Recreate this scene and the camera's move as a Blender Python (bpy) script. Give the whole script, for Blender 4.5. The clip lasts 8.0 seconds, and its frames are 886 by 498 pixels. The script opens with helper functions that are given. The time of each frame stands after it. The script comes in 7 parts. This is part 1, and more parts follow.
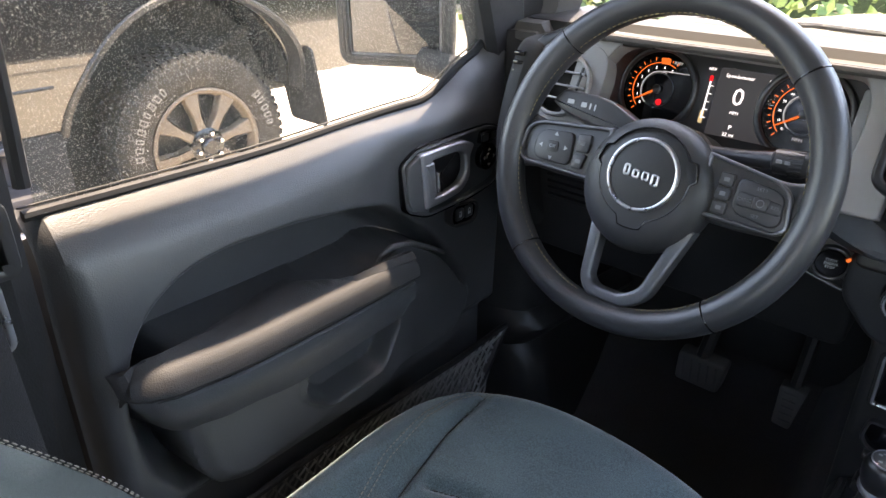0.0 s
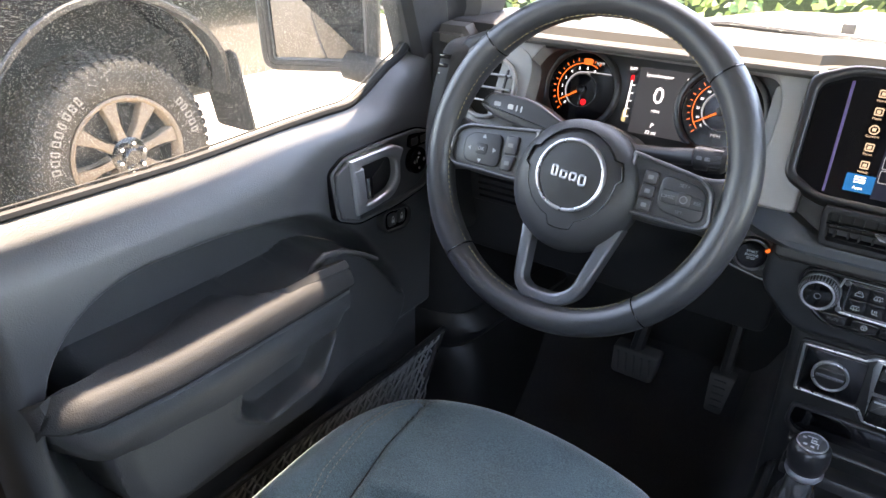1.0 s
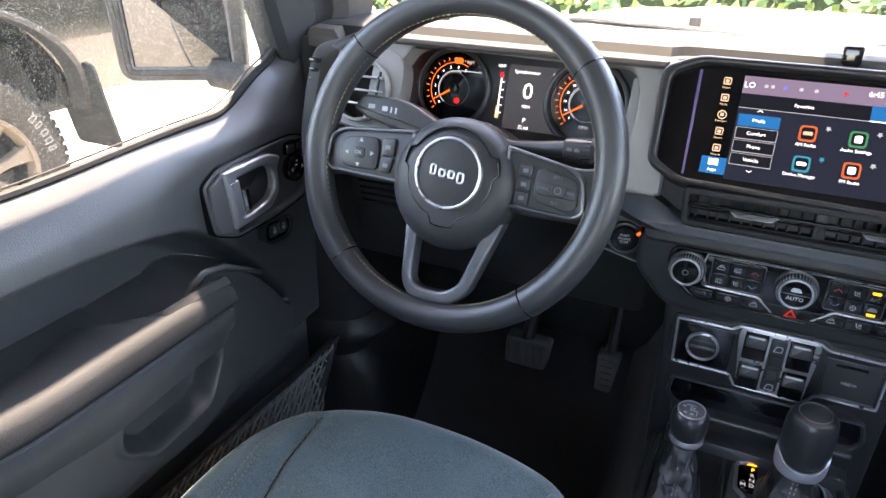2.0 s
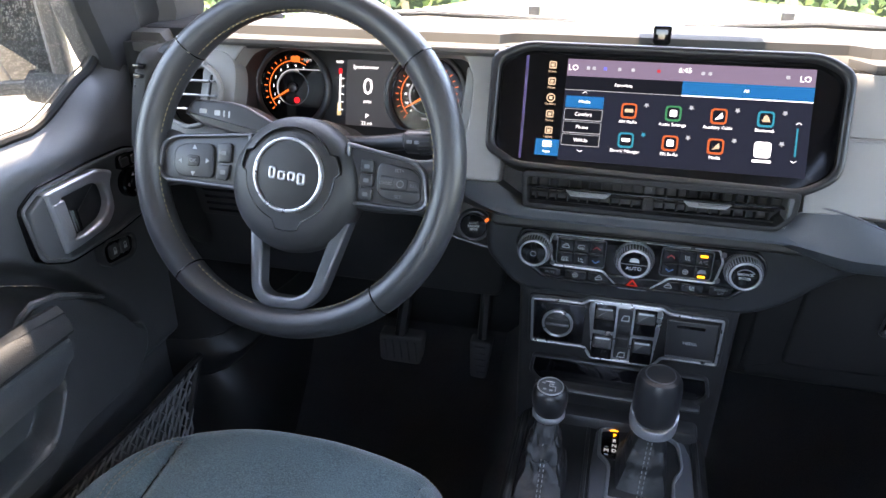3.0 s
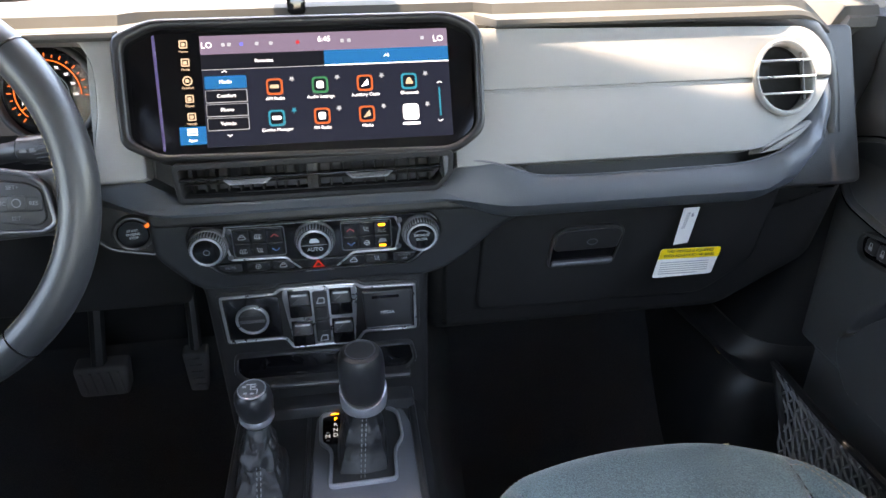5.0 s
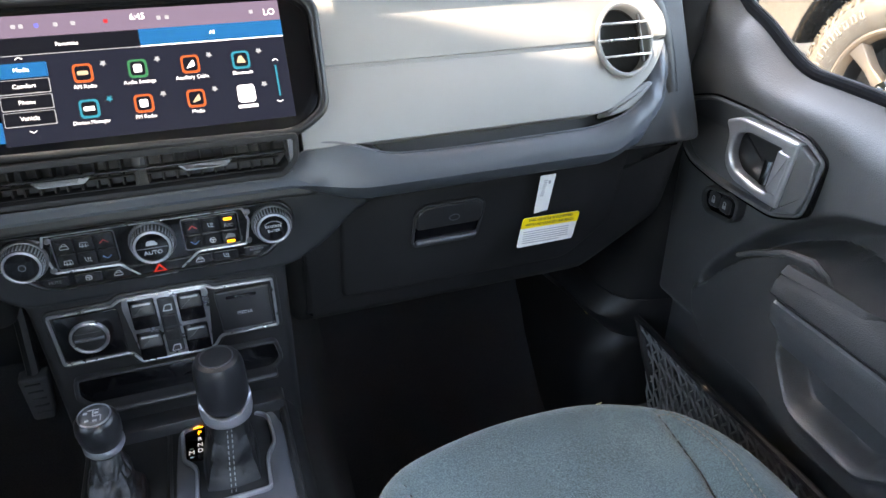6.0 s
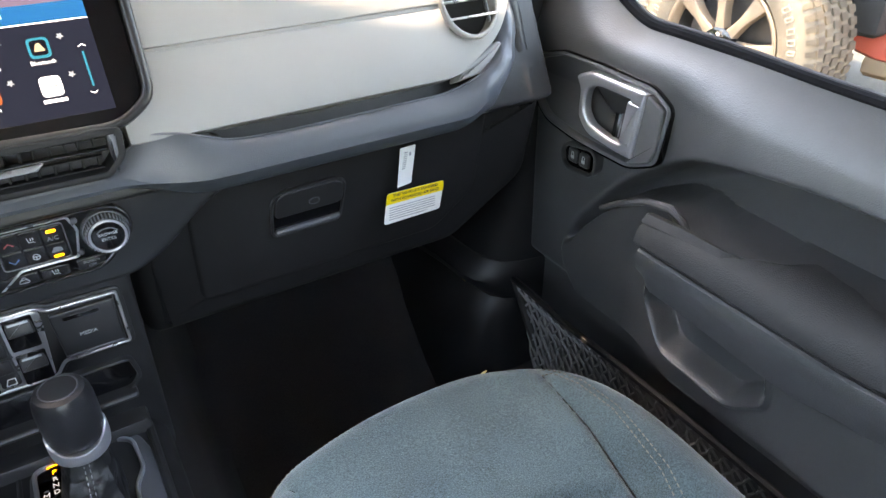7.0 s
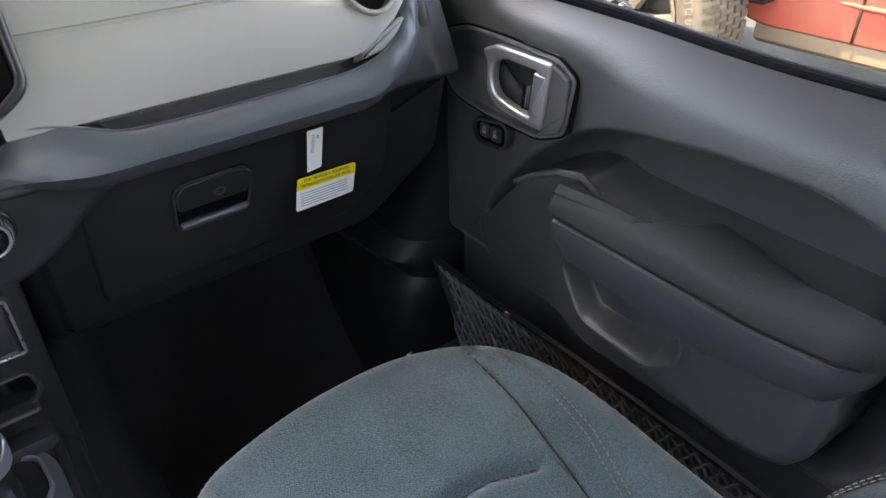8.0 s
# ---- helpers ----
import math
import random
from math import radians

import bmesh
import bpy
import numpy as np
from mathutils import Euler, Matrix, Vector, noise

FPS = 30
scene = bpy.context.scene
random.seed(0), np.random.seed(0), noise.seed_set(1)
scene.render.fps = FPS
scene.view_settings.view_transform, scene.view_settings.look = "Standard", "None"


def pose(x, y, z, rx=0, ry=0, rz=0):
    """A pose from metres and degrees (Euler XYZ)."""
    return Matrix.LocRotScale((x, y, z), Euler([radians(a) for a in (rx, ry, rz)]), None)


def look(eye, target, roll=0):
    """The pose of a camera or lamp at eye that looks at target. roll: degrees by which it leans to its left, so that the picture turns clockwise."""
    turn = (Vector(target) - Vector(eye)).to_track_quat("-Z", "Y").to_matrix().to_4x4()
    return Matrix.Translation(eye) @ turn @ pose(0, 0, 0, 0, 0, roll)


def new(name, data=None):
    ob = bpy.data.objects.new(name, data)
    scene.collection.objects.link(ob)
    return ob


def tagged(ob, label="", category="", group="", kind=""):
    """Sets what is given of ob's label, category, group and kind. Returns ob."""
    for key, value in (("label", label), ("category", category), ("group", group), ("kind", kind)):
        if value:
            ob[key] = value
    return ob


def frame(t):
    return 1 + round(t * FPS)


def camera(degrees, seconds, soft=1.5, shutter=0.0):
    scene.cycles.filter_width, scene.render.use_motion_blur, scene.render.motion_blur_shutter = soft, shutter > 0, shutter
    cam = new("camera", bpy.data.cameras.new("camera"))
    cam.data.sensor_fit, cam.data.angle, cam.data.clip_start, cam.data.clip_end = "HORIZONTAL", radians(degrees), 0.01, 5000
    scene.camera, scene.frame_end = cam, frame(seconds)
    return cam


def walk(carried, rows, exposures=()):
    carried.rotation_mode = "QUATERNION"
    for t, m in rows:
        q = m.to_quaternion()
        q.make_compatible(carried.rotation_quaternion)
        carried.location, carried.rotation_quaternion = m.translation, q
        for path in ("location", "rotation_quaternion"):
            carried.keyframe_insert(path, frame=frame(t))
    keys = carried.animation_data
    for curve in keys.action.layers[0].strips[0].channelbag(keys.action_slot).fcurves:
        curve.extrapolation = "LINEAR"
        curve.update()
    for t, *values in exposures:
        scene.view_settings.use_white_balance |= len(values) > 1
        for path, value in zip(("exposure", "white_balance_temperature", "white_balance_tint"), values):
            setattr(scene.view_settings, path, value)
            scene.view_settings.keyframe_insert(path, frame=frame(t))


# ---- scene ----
cam = camera(66.0, 8.0, soft=1.5)
PATH = [
    (0, (-0.069, 0.213, 1.458), (-1.249, 1.562, 0.571), 0.8),
    (0.5, (-0.071, 0.217, 1.456), (-1.204, 1.61, 0.575), 0.8),
    (1, (-0.071, 0.225, 1.46), (-1.11, 1.689, 0.577), 0.9),
    (1.5, (-0.069, 0.227, 1.46), (-0.994, 1.765, 0.578), 0.9),
    (1.7, (-0.071, 0.229, 1.46), (-0.933, 1.805, 0.58), 1.0),
    (2.8, (-0.035, 0.253, 1.453), (-0.567, 1.974, 0.583), -0.3),
    (3, (-0.028, 0.258, 1.453), (-0.495, 1.994, 0.577), -0.2),
    (3.5, (-0.005, 0.266, 1.455), (-0.339, 2.029, 0.571), -0.6),
    (4, (0.013, 0.277, 1.452), (-0.15, 2.059, 0.557), -0.6),
    (4.5, (0.03, 0.289, 1.445), (0.059, 2.07, 0.536), -0.6),
    (5, (0.052, 0.304, 1.443), (0.29, 2.054, 0.503), -0.5),
    (5.2, (0.058, 0.309, 1.44), (0.371, 2.043, 0.495), -0.4),
    (6.3, (0.084, 0.342, 1.429), (0.758, 1.926, 0.412), -0.2),
    (6.5, (0.089, 0.349, 1.428), (0.827, 1.896, 0.397), -0.4),
    (7, (0.104, 0.355, 1.421), (0.979, 1.802, 0.353), -0.7),
    (7.5, (0.112, 0.357, 1.415), (1.082, 1.72, 0.319), -0.8),
    (8, (0.117, 0.358, 1.414), (1.153, 1.654, 0.298), -0.5),
]
walk(cam, [(t, look(eye, target, roll)) for t, eye, target, roll in PATH], [(0.0, 4.5, 8500, 22), (0.5, 4.95, 8500, 22), (1.0, 5.0, 8300, 22), (1.5, 5.0, 8200, 22), (3.0, 4.98, 7900, 21), (4.0, 5.02, 8000, 20), (5.0, 5.05, 8400, 19), (6.5, 5.32, 8700, 18), (7.0, 5.4, 9200, 19), (7.5, 5.45, 9300, 20), (8.0, 4.78, 9500, 20)])

# ---- world and sun ----
# vehicle axes: x to the passenger side, y forward, z up from the paving
SUN_TO = Vector((-0.13, 0.25, 1.0)).normalized()
world = bpy.data.worlds.new("sky")
world.use_nodes = True
scene.world = world
wn = world.node_tree.nodes
sky = wn.new("ShaderNodeTexSky")
sky.sky_type = "NISHITA"
sky.sun_disc = False
sky.sun_elevation = math.asin(SUN_TO.z)
sky.sun_rotation = math.atan2(SUN_TO.x, SUN_TO.y)
wn["Background"].inputs["Strength"].default_value = 0.15
world.node_tree.links.new(sky.outputs["Color"], wn["Background"].inputs["Color"])
sun = new("sun", bpy.data.lights.new("sun", "SUN"))
sun.data.energy, sun.data.angle, sun.data.color = 1.6, radians(0.5), (1.0, 0.95, 0.86)
sun.matrix_basis = look(SUN_TO * 30, (0, 0, 0))
scene.view_settings.exposure = 4.2


# ---- material helpers ----
def nodes_of(name, color, rough=0.5, metal=0.0, spec=0.5):
    m = bpy.data.materials.new(name)
    m.use_nodes = True
    n, l = m.node_tree.nodes, m.node_tree.links
    b = n["Principled BSDF"]
    b.inputs["Base Color"].default_value = (*color, 1)
    b.inputs["Roughness"].default_value = rough
    b.inputs["Metallic"].default_value = metal
    b.inputs["Specular IOR Level"].default_value = spec
    return m, n, l, b


def noise_node(n, l, scale, detail=3, stretch=(1, 1, 1)):
    tc = n.new("ShaderNodeTexCoord")
    mp = n.new("ShaderNodeMapping")
    mp.inputs["Scale"].default_value = stretch
    t = n.new("ShaderNodeTexNoise")
    t.inputs["Scale"].default_value = scale
    t.inputs["Detail"].default_value = detail
    l.new(tc.outputs["Object"], mp.inputs["Vector"])
    l.new(mp.outputs["Vector"], t.inputs["Vector"])
    return t, mp


def ramp(n, l, src, stops):
    r = n.new("ShaderNodeValToRGB")
    r.color_ramp.elements[0].position, r.color_ramp.elements[0].color = stops[0][0], (*stops[0][1], 1)
    r.color_ramp.elements[1].position, r.color_ramp.elements[1].color = stops[-1][0], (*stops[-1][1], 1)
    for p, c in stops[1:-1]:
        e = r.color_ramp.elements.new(p)
        e.color = (*c, 1)
    l.new(src, r.inputs["Fac"])
    return r


def mul(c, k):
    return tuple(v * k for v in c)


def grained(name, color, rough=0.5, spec=0.5, cell=700, bump=0.25, vary=0.15, dist=0.0006, dust=0.0):
    """Moulded plastic or hide: a leathery cell relief, soft patches of wear and gloss."""
    m, n, l, b = nodes_of(name, color, rough, 0, spec)
    big, mp = noise_node(n, l, 9, 4)
    col = ramp(n, l, big.outputs["Fac"], [(0.3, mul(color, 1 - vary)), (0.7, mul(color, 1 + vary))])
    out = col.outputs["Color"]
    if dust:
        sp, _ = noise_node(n, l, 900, 1)
        r = ramp(n, l, sp.outputs["Fac"], [(0.70, (0, 0, 0)), (0.78, (1, 1, 1))])
        mx = n.new("ShaderNodeMixRGB")
        mx.inputs["Color2"].default_value = (0.35, 0.33, 0.29, 1)
        mm = n.new("ShaderNodeMath")
        mm.operation = "MULTIPLY"
        mm.inputs[1].default_value = dust
        l.new(r.outputs["Color"], mm.inputs[0])
        l.new(mm.outputs[0], mx.inputs["Fac"])
        l.new(out, mx.inputs["Color1"])
        out = mx.outputs["Color"]
    l.new(out, b.inputs["Base Color"])
    rr = n.new("ShaderNodeMapRange")
    rr.inputs["To Min"].default_value, rr.inputs["To Max"].default_value = max(0.05, rough - 0.07), min(1, rough + 0.07)
    mid, _ = noise_node(n, l, 40, 4)
    l.new(mid.outputs["Fac"], rr.inputs["Value"])
    l.new(rr.outputs["Result"], b.inputs["Roughness"])
    if cell:
        v = n.new("ShaderNodeTexVoronoi")
        v.feature = "SMOOTH_F1"
        v.inputs["Scale"].default_value = cell
        l.new(mp.outputs["Vector"], v.inputs["Vector"])
        bp = n.new("ShaderNodeBump")
        bp.inputs["Strength"].default_value = bump
        bp.inputs["Distance"].default_value = dist
        l.new(v.outputs["Distance"], bp.inputs["Height"])
        l.new(bp.outputs["Normal"], b.inputs["Normal"])
    return m


def plain(name, color, rough=0.4, metal=0.0, spec=0.5):
    m, n, l, b = nodes_of(name, color, rough, metal, spec)
    t, _ = noise_node(n, l, 120, 4)
    rr = n.new("ShaderNodeMapRange")
    rr.inputs["To Min"].default_value, rr.inputs["To Max"].default_value = max(0.02, rough - 0.025), min(1, rough + 0.025)
    l.new(t.outputs["Fac"], rr.inputs["Value"])
    l.new(rr.outputs["Result"], b.inputs["Roughness"])
    return m


def glowing(name, color, strength):
    m, n, l, b = nodes_of(name, mul(color, 0.2), 0.3)
    b.inputs["Specular IOR Level"].default_value = 0.12
    b.inputs["Emission Color"].default_value = (*color, 1)
    b.inputs["Emission Strength"].default_value = strength * 0.12
    return m


def woven(name, color, scale, rough=0.85, bump=0.5, vary=0.35):
    m, n, l, b = nodes_of(name, color, rough, 0, 0.25)
    b.inputs["Sheen Weight"].default_value = 0.3
    b.inputs["Sheen Roughness"].default_value = 0.5
    fine, mp = noise_node(n, l, scale, 2)
    big, _ = noise_node(n, l, 12, 3)
    mx = n.new("ShaderNodeMixRGB")
    mx.inputs["Fac"].default_value = 0.25
    l.new(fine.outputs["Fac"], mx.inputs["Color1"])
    l.new(big.outputs["Fac"], mx.inputs["Color2"])
    col = ramp(n, l, mx.outputs["Color"], [(0.36, mul(color, 1 - vary)), (0.66, mul(color, 1 + vary))])
    l.new(col.outputs["Color"], b.inputs["Base Color"])
    bp = n.new("ShaderNodeBump")
    bp.inputs["Strength"].default_value = bump
    bp.inputs["Distance"].default_value = 0.0008
    l.new(fine.outputs["Fac"], bp.inputs["Height"])
    l.new(bp.outputs["Normal"], b.inputs["Normal"])
    return m


def clear_glass(name, tint=(1, 1, 1), dust=0.0):
    m = bpy.data.materials.new(name)
    m.use_nodes = True
    n, l = m.node_tree.nodes, m.node_tree.links
    n.remove(n["Principled BSDF"])
    tr, gl, mix = n.new("ShaderNodeBsdfTransparent"), n.new("ShaderNodeBsdfGlossy"), n.new("ShaderNodeMixShader")
    tr.inputs["Color"].default_value = (*tint, 1)
    gl.inputs["Roughness"].default_value = 0.02
    fr = n.new("ShaderNodeFresnel")
    fr.inputs["IOR"].default_value = 1.25
    l.new(fr.outputs["Fac"], mix.inputs["Fac"])
    l.new(tr.outputs["BSDF"], mix.inputs[1])
    l.new(gl.outputs["BSDF"], mix.inputs[2])
    last = mix
    if dust:
        df = n.new("ShaderNodeBsdfDiffuse")
        df.inputs["Color"].default_value = (0.7, 0.66, 0.58, 1)
        t, mp = noise_node(n, l, 640, 2)
        r = ramp(n, l, t.outputs["Fac"], [(0.60, (0.03, 0.03, 0.03)), (0.74, (1, 1, 1))])
        mm = n.new("ShaderNodeMath")
        mm.operation = "MULTIPLY"
        mm.inputs[1].default_value = dust
        l.new(r.outputs["Color"], mm.inputs[0])
        m2 = n.new("ShaderNodeMixShader")
        l.new(mm.outputs[0], m2.inputs["Fac"])
        l.new(mix.outputs[0], m2.inputs[1])
        l.new(df.outputs[0], m2.inputs[2])
        last = m2
    l.new(last.outputs[0], n["Material Output"].inputs["Surface"])
    return m


# ---- materials ----
BLACK = grained("black_moulded_plastic", (0.0135, 0.0135, 0.0137), 0.46, 0.40, 900, 0.25)
DOORSKIN = grained("soft_touch_door_skin", (0.050, 0.052, 0.053), 0.39, 0.55, 760, 0.36, 0.12, 0.0007)
ARMHIDE = grained("arm_rest_hide", (0.026, 0.0265, 0.027), 0.62, 0.22, 760, 0.4, 0.12, 0.0008)
HIDE = grained("stitched_dash_hide", (0.040, 0.046, 0.053), 0.39, 0.58, 1000, 0.22, 0.08, 0.0005)
STACKHIDE = grained("stack_skin", (0.015, 0.016, 0.0175), 0.46, 0.42, 1000, 0.22, 0.08, 0.0005)
RIMHIDE = grained("wheel_hide", (0.022, 0.0230, 0.0242), 0.38, 0.55, 1100, 0.3, 0.1, 0.0004)
HUBSKIN = grained("hub_skin", (0.021, 0.0215, 0.022), 0.5, 0.45, 1500, 0.3, 0.1, 0.0003)
DARKPLASTIC = grained("hard_black_plastic", (0.0120, 0.0120, 0.0122), 0.62, 0.22, 500, 0.25)
SATIN = plain("satin_black", (0.020, 0.020, 0.0205), 0.36)
GLOSS = plain("piano_black", (0.004, 0.004, 0.0045), 0.09)
DARKTRIM = plain("dark_satin_metal_paint", (0.12, 0.123, 0.13), 0.35, 0.6)
SILVER = plain("satin_silver", (0.46, 0.47, 0.49), 0.36, 0.8)
LINE = plain("dim_silver_line", (0.46, 0.465, 0.475), 0.28, 0.9)
GRIP = grained("grip_hide", (0.013, 0.013, 0.014), 0.32, 0.5, 900, 0.3, 0.1, 0.0004)
HOUSING = grained("screen_housing_plastic", (0.010, 0.010, 0.0105), 0.40, 0.40, 900, 0.15)
SCREENGLASS = plain("coated_screen_glass", (0.003, 0.003, 0.0035), 0.10, 0.0, 0.16)
CHROME = plain("bright_chrome", (0.72, 0.73, 0.75), 0.10, 1.0)
BEZEL = plain("handle_bezel_paint", (0.075, 0.077, 0.080), 0.36)
GREYPANEL = grained("grey_dash_panel", (0.195, 0.192, 0.186), 0.48, 0.4, 1400, 0.15, 0.04, 0.0003)
DASHTOP = grained("dash_top_skin", (0.047, 0.045, 0.041), 0.75, 0.25, 700, 0.2, 0.1, 0.0004)
CARPET = woven("black_carpet", (0.032, 0.032, 0.033), 700, 0.98, 0.8)
FABRIC = woven("charcoal_seat_cloth", (0.054, 0.086, 0.093), 700, 0.9, 0.8, 0.5)
FABRIC_SIDE = woven("seat_side_cloth", (0.045, 0.058, 0.053), 1300, 0.88, 0.5, 0.35)
KEYGLOSS = plain("gloss_black_keys", (0.010, 0.010, 0.0105), 0.20)
BOOTHIDE = grained("gaiter_hide", (0.011, 0.011, 0.0116), 0.44, 0.45, 700, 0.25, 0.15, 0.0004)
SWITCHTRIM = plain("switch_surround_metal", (0.13, 0.133, 0.14), 0.34, 0.8)
TRIMEDGE = plain("grey_seal_edge", (0.055, 0.055, 0.058), 0.8)
SEALBLACK = plain("matt_black_seal", (0.005, 0.005, 0.006), 0.9, 0.0, 0.12)
WINDOWTRIM = plain("worn_window_trim", (0.016, 0.013, 0.012), 0.8)
CONSOLESILVER = plain("console_silver_trim", (0.36, 0.37, 0.39), 0.36, 0.7)
CONSOLEGREY = plain("console_grey_paint", (0.115, 0.120, 0.130), 0.34, 0.4)
PIPING = plain("seam_thread", (0.17, 0.155, 0.125), 0.8)
THREAD = plain("tan_thread", (0.24, 0.19, 0.10), 0.8)
GREYTHREAD = plain("grey_thread", (0.20, 0.20, 0.20), 0.8)
RUBBER = grained("black_rubber", (0.014, 0.014, 0.014), 0.75, 0.3, 300, 0.3)
NET = plain("elastic_net", (0.12, 0.12, 0.122), 0.55)
HEADLINER = woven("grey_headliner", (0.40, 0.40, 0.385), 500, 0.95, 0.3)
WHITE_PRINT = plain("white_print", (0.38, 0.39, 0.39), 0.5)
DIM_PRINT = plain("dim_print", (0.13, 0.135, 0.14), 0.5)
RED_PRINT = plain("red_print", (0.40, 0.03, 0.02), 0.5)
BLUE_PRINT = plain("blue_print", (0.06, 0.16, 0.34), 0.5)
PAPER = plain("white_paper", (0.75, 0.75, 0.73), 0.6)
YELLOW = plain("yellow_label", (0.85, 0.62, 0.01), 0.55)
INK = plain("dark_ink", (0.03, 0.03, 0.03), 0.6)
GREY_INK = plain("grey_ink", (0.32, 0.32, 0.34), 0.6)
AMBER = glowing("amber_lamp", (1.0, 0.35, 0.02), 1.4)
ORANGE = glowing("orange_dial", (1.0, 0.20, 0.04), 0.36)
RED_LAMP = glowing("red_lamp", (1.0, 0.02, 0.03), 0.4)
SCREEN_WHITE = glowing("screen_white", (0.85, 0.9, 1.0), 0.8)
SCREEN_DIM = glowing("screen_dim", (0.5, 0.55, 0.62), 0.3)
GLASS = clear_glass("window_glass", (0.80, 0.82, 0.80), 0.45)
CLEANGLASS = clear_glass("clean_window_glass", (0.80, 0.82, 0.80), 0.06)
REARGLASS = clear_glass("light_tint_rear_glass", (0.68, 0.69, 0.69))
TAILGLASS = clear_glass("near_clear_tailgate_glass", (0.86, 0.87, 0.87))
SHIELD = clear_glass("windscreen_glass", (0.95, 0.97, 0.95))


# ---- mesh helpers ----
def frame_of(o, u, v):
    """Axes of a panel: u to its right, v up along it, w out of it."""
    u, v = Vector(u).normalized(), Vector(v).normalized()
    w = u.cross(v)
    return Matrix(((u.x, v.x, w.x, o[0]), (u.y, v.y, w.y, o[1]), (u.z, v.z, w.z, o[2]), (0, 0, 0, 1)))


def dashframe(x, y, z, lean=0.0, turn=0.0):
    """A panel that faces the seats: lean back and turn about the upright, in degrees."""
    a, t = radians(lean), radians(turn)
    return frame_of((x, y, z), (math.cos(t), math.sin(t), 0), (-math.sin(t) * math.sin(a), math.cos(t) * math.sin(a), math.cos(a)))


def part(name, bm, material, parent=None, label="", smooth=35, mirror=False):
    if mirror:
        for v in bm.verts:
            v.co.x = -v.co.x
        bmesh.ops.reverse_faces(bm, faces=bm.faces)
    if bm.faces:
        bmesh.ops.recalc_face_normals(bm, faces=bm.faces)
    me = bpy.data.meshes.new(name)
    if smooth:
        c = math.cos(radians(smooth))
        for f in bm.faces:
            f.smooth = True
        for e in bm.edges:
            e.smooth = not (len(e.link_faces) == 2 and e.link_faces[0].normal.dot(e.link_faces[1].normal) < c)
    bm.to_mesh(me)
    bm.free()
    ob = new(name, me)
    me.materials.append(material)
    if parent:
        ob.parent = parent
    if label:
        ob["label"] = label
    return ob


def thing(name, label, category, at=(0, 0, 0), group="", kind=""):
    ob = new(name)
    ob.empty_display_size = 0.02
    return tagged(ob, label, category, group, kind)


def rpoly(pts, r, n=4):
    """A polygon with rounded corners; r one radius or one for each corner."""
    out, k = [], len(pts)
    for i in range(k):
        a, b, c = (Vector(pts[(i + d) % k]) for d in (-1, 0, 1))
        rr = r[i] if isinstance(r, (list, tuple)) else r
        p, q = a - b, c - b
        cut = min(rr, p.length * 0.48, q.length * 0.48)
        if cut < 1e-5:
            out.append(b)
            continue
        p, q = b + p.normalized() * cut, b + q.normalized() * cut
        for j in range(n + 1):
            s = j / n
            out.append(p * (1 - s) ** 2 + b * 2 * s * (1 - s) + q * s * s)
    return out


def rect(x0, y0, x1, y1, r=0.0, n=4):
    p = [(x0, y0), (x1, y0), (x1, y1), (x0, y1)]
    return rpoly(p, r, n) if r else [Vector(v) for v in p]


def disc(x, y, r, n=32, ry=None):
    ry = ry or r
    return [Vector((x + r * math.cos(2 * math.pi * i / n), y + ry * math.sin(2 * math.pi * i / n))) for i in range(n)]


def area2(p):
    return sum(p[i - 1].x * p[i].y - p[i].x * p[i - 1].y for i in range(len(p)))


def offs(poly, d):
    """The outline moved inwards by d."""
    s, out, k = (1 if area2(poly) > 0 else -1), [], len(poly)
    for i in range(k):
        a, b, c = poly[i - 1], poly[i], poly[(i + 1) % k]
        p, q = (b - a), (c - b)
        p = p.normalized() if p.length > 1e-9 else q.normalized()
        q = q.normalized() if q.length > 1e-9 else p
        n1, n2 = Vector((-p.y, p.x)) * s, Vector((-q.y, q.x)) * s
        m = n1 + n2
        m = m / max(0.5, m.dot(n1)) if m.length > 1e-6 else n1
        out.append(b + m * d)
    return out


def skin(bm, rings, closed=True, cap0=True, cap1=True):
    vs = [[bm.verts.new(p) for p in r] for r in rings]
    k = len(vs[0])
    for a, b in zip(vs, vs[1:]):
        for i in range(k if closed else k - 1):
            bm.faces.new((a[i], a[(i + 1) % k], b[(i + 1) % k], b[i]))
    if closed and cap0:
        bm.faces.new(list(reversed(vs[0])))
    if closed and cap1:
        bm.faces.new(vs[-1])
    return vs


def on(m, poly, w):
    return [m @ Vector((p.x, p.y, w)) for p in poly]


def plate(m, poly, lo, hi, bev=0.0015, n=3, bm=None, flat=None):
    """A solid plate on a panel, from depth lo to hi, its front edge rounded."""
    bm = bm or bmesh.new()
    poly = [Vector(p) for p in poly]
    rings = [on(m, poly, lo)]
    for j in range(n + 1):
        a = math.pi / 2 * j / n
        rings.append(on(m, offs(poly, bev * (1 - math.cos(a))) if j else poly, hi - bev + bev * math.sin(a)))
    skin(bm, rings)
    return bm


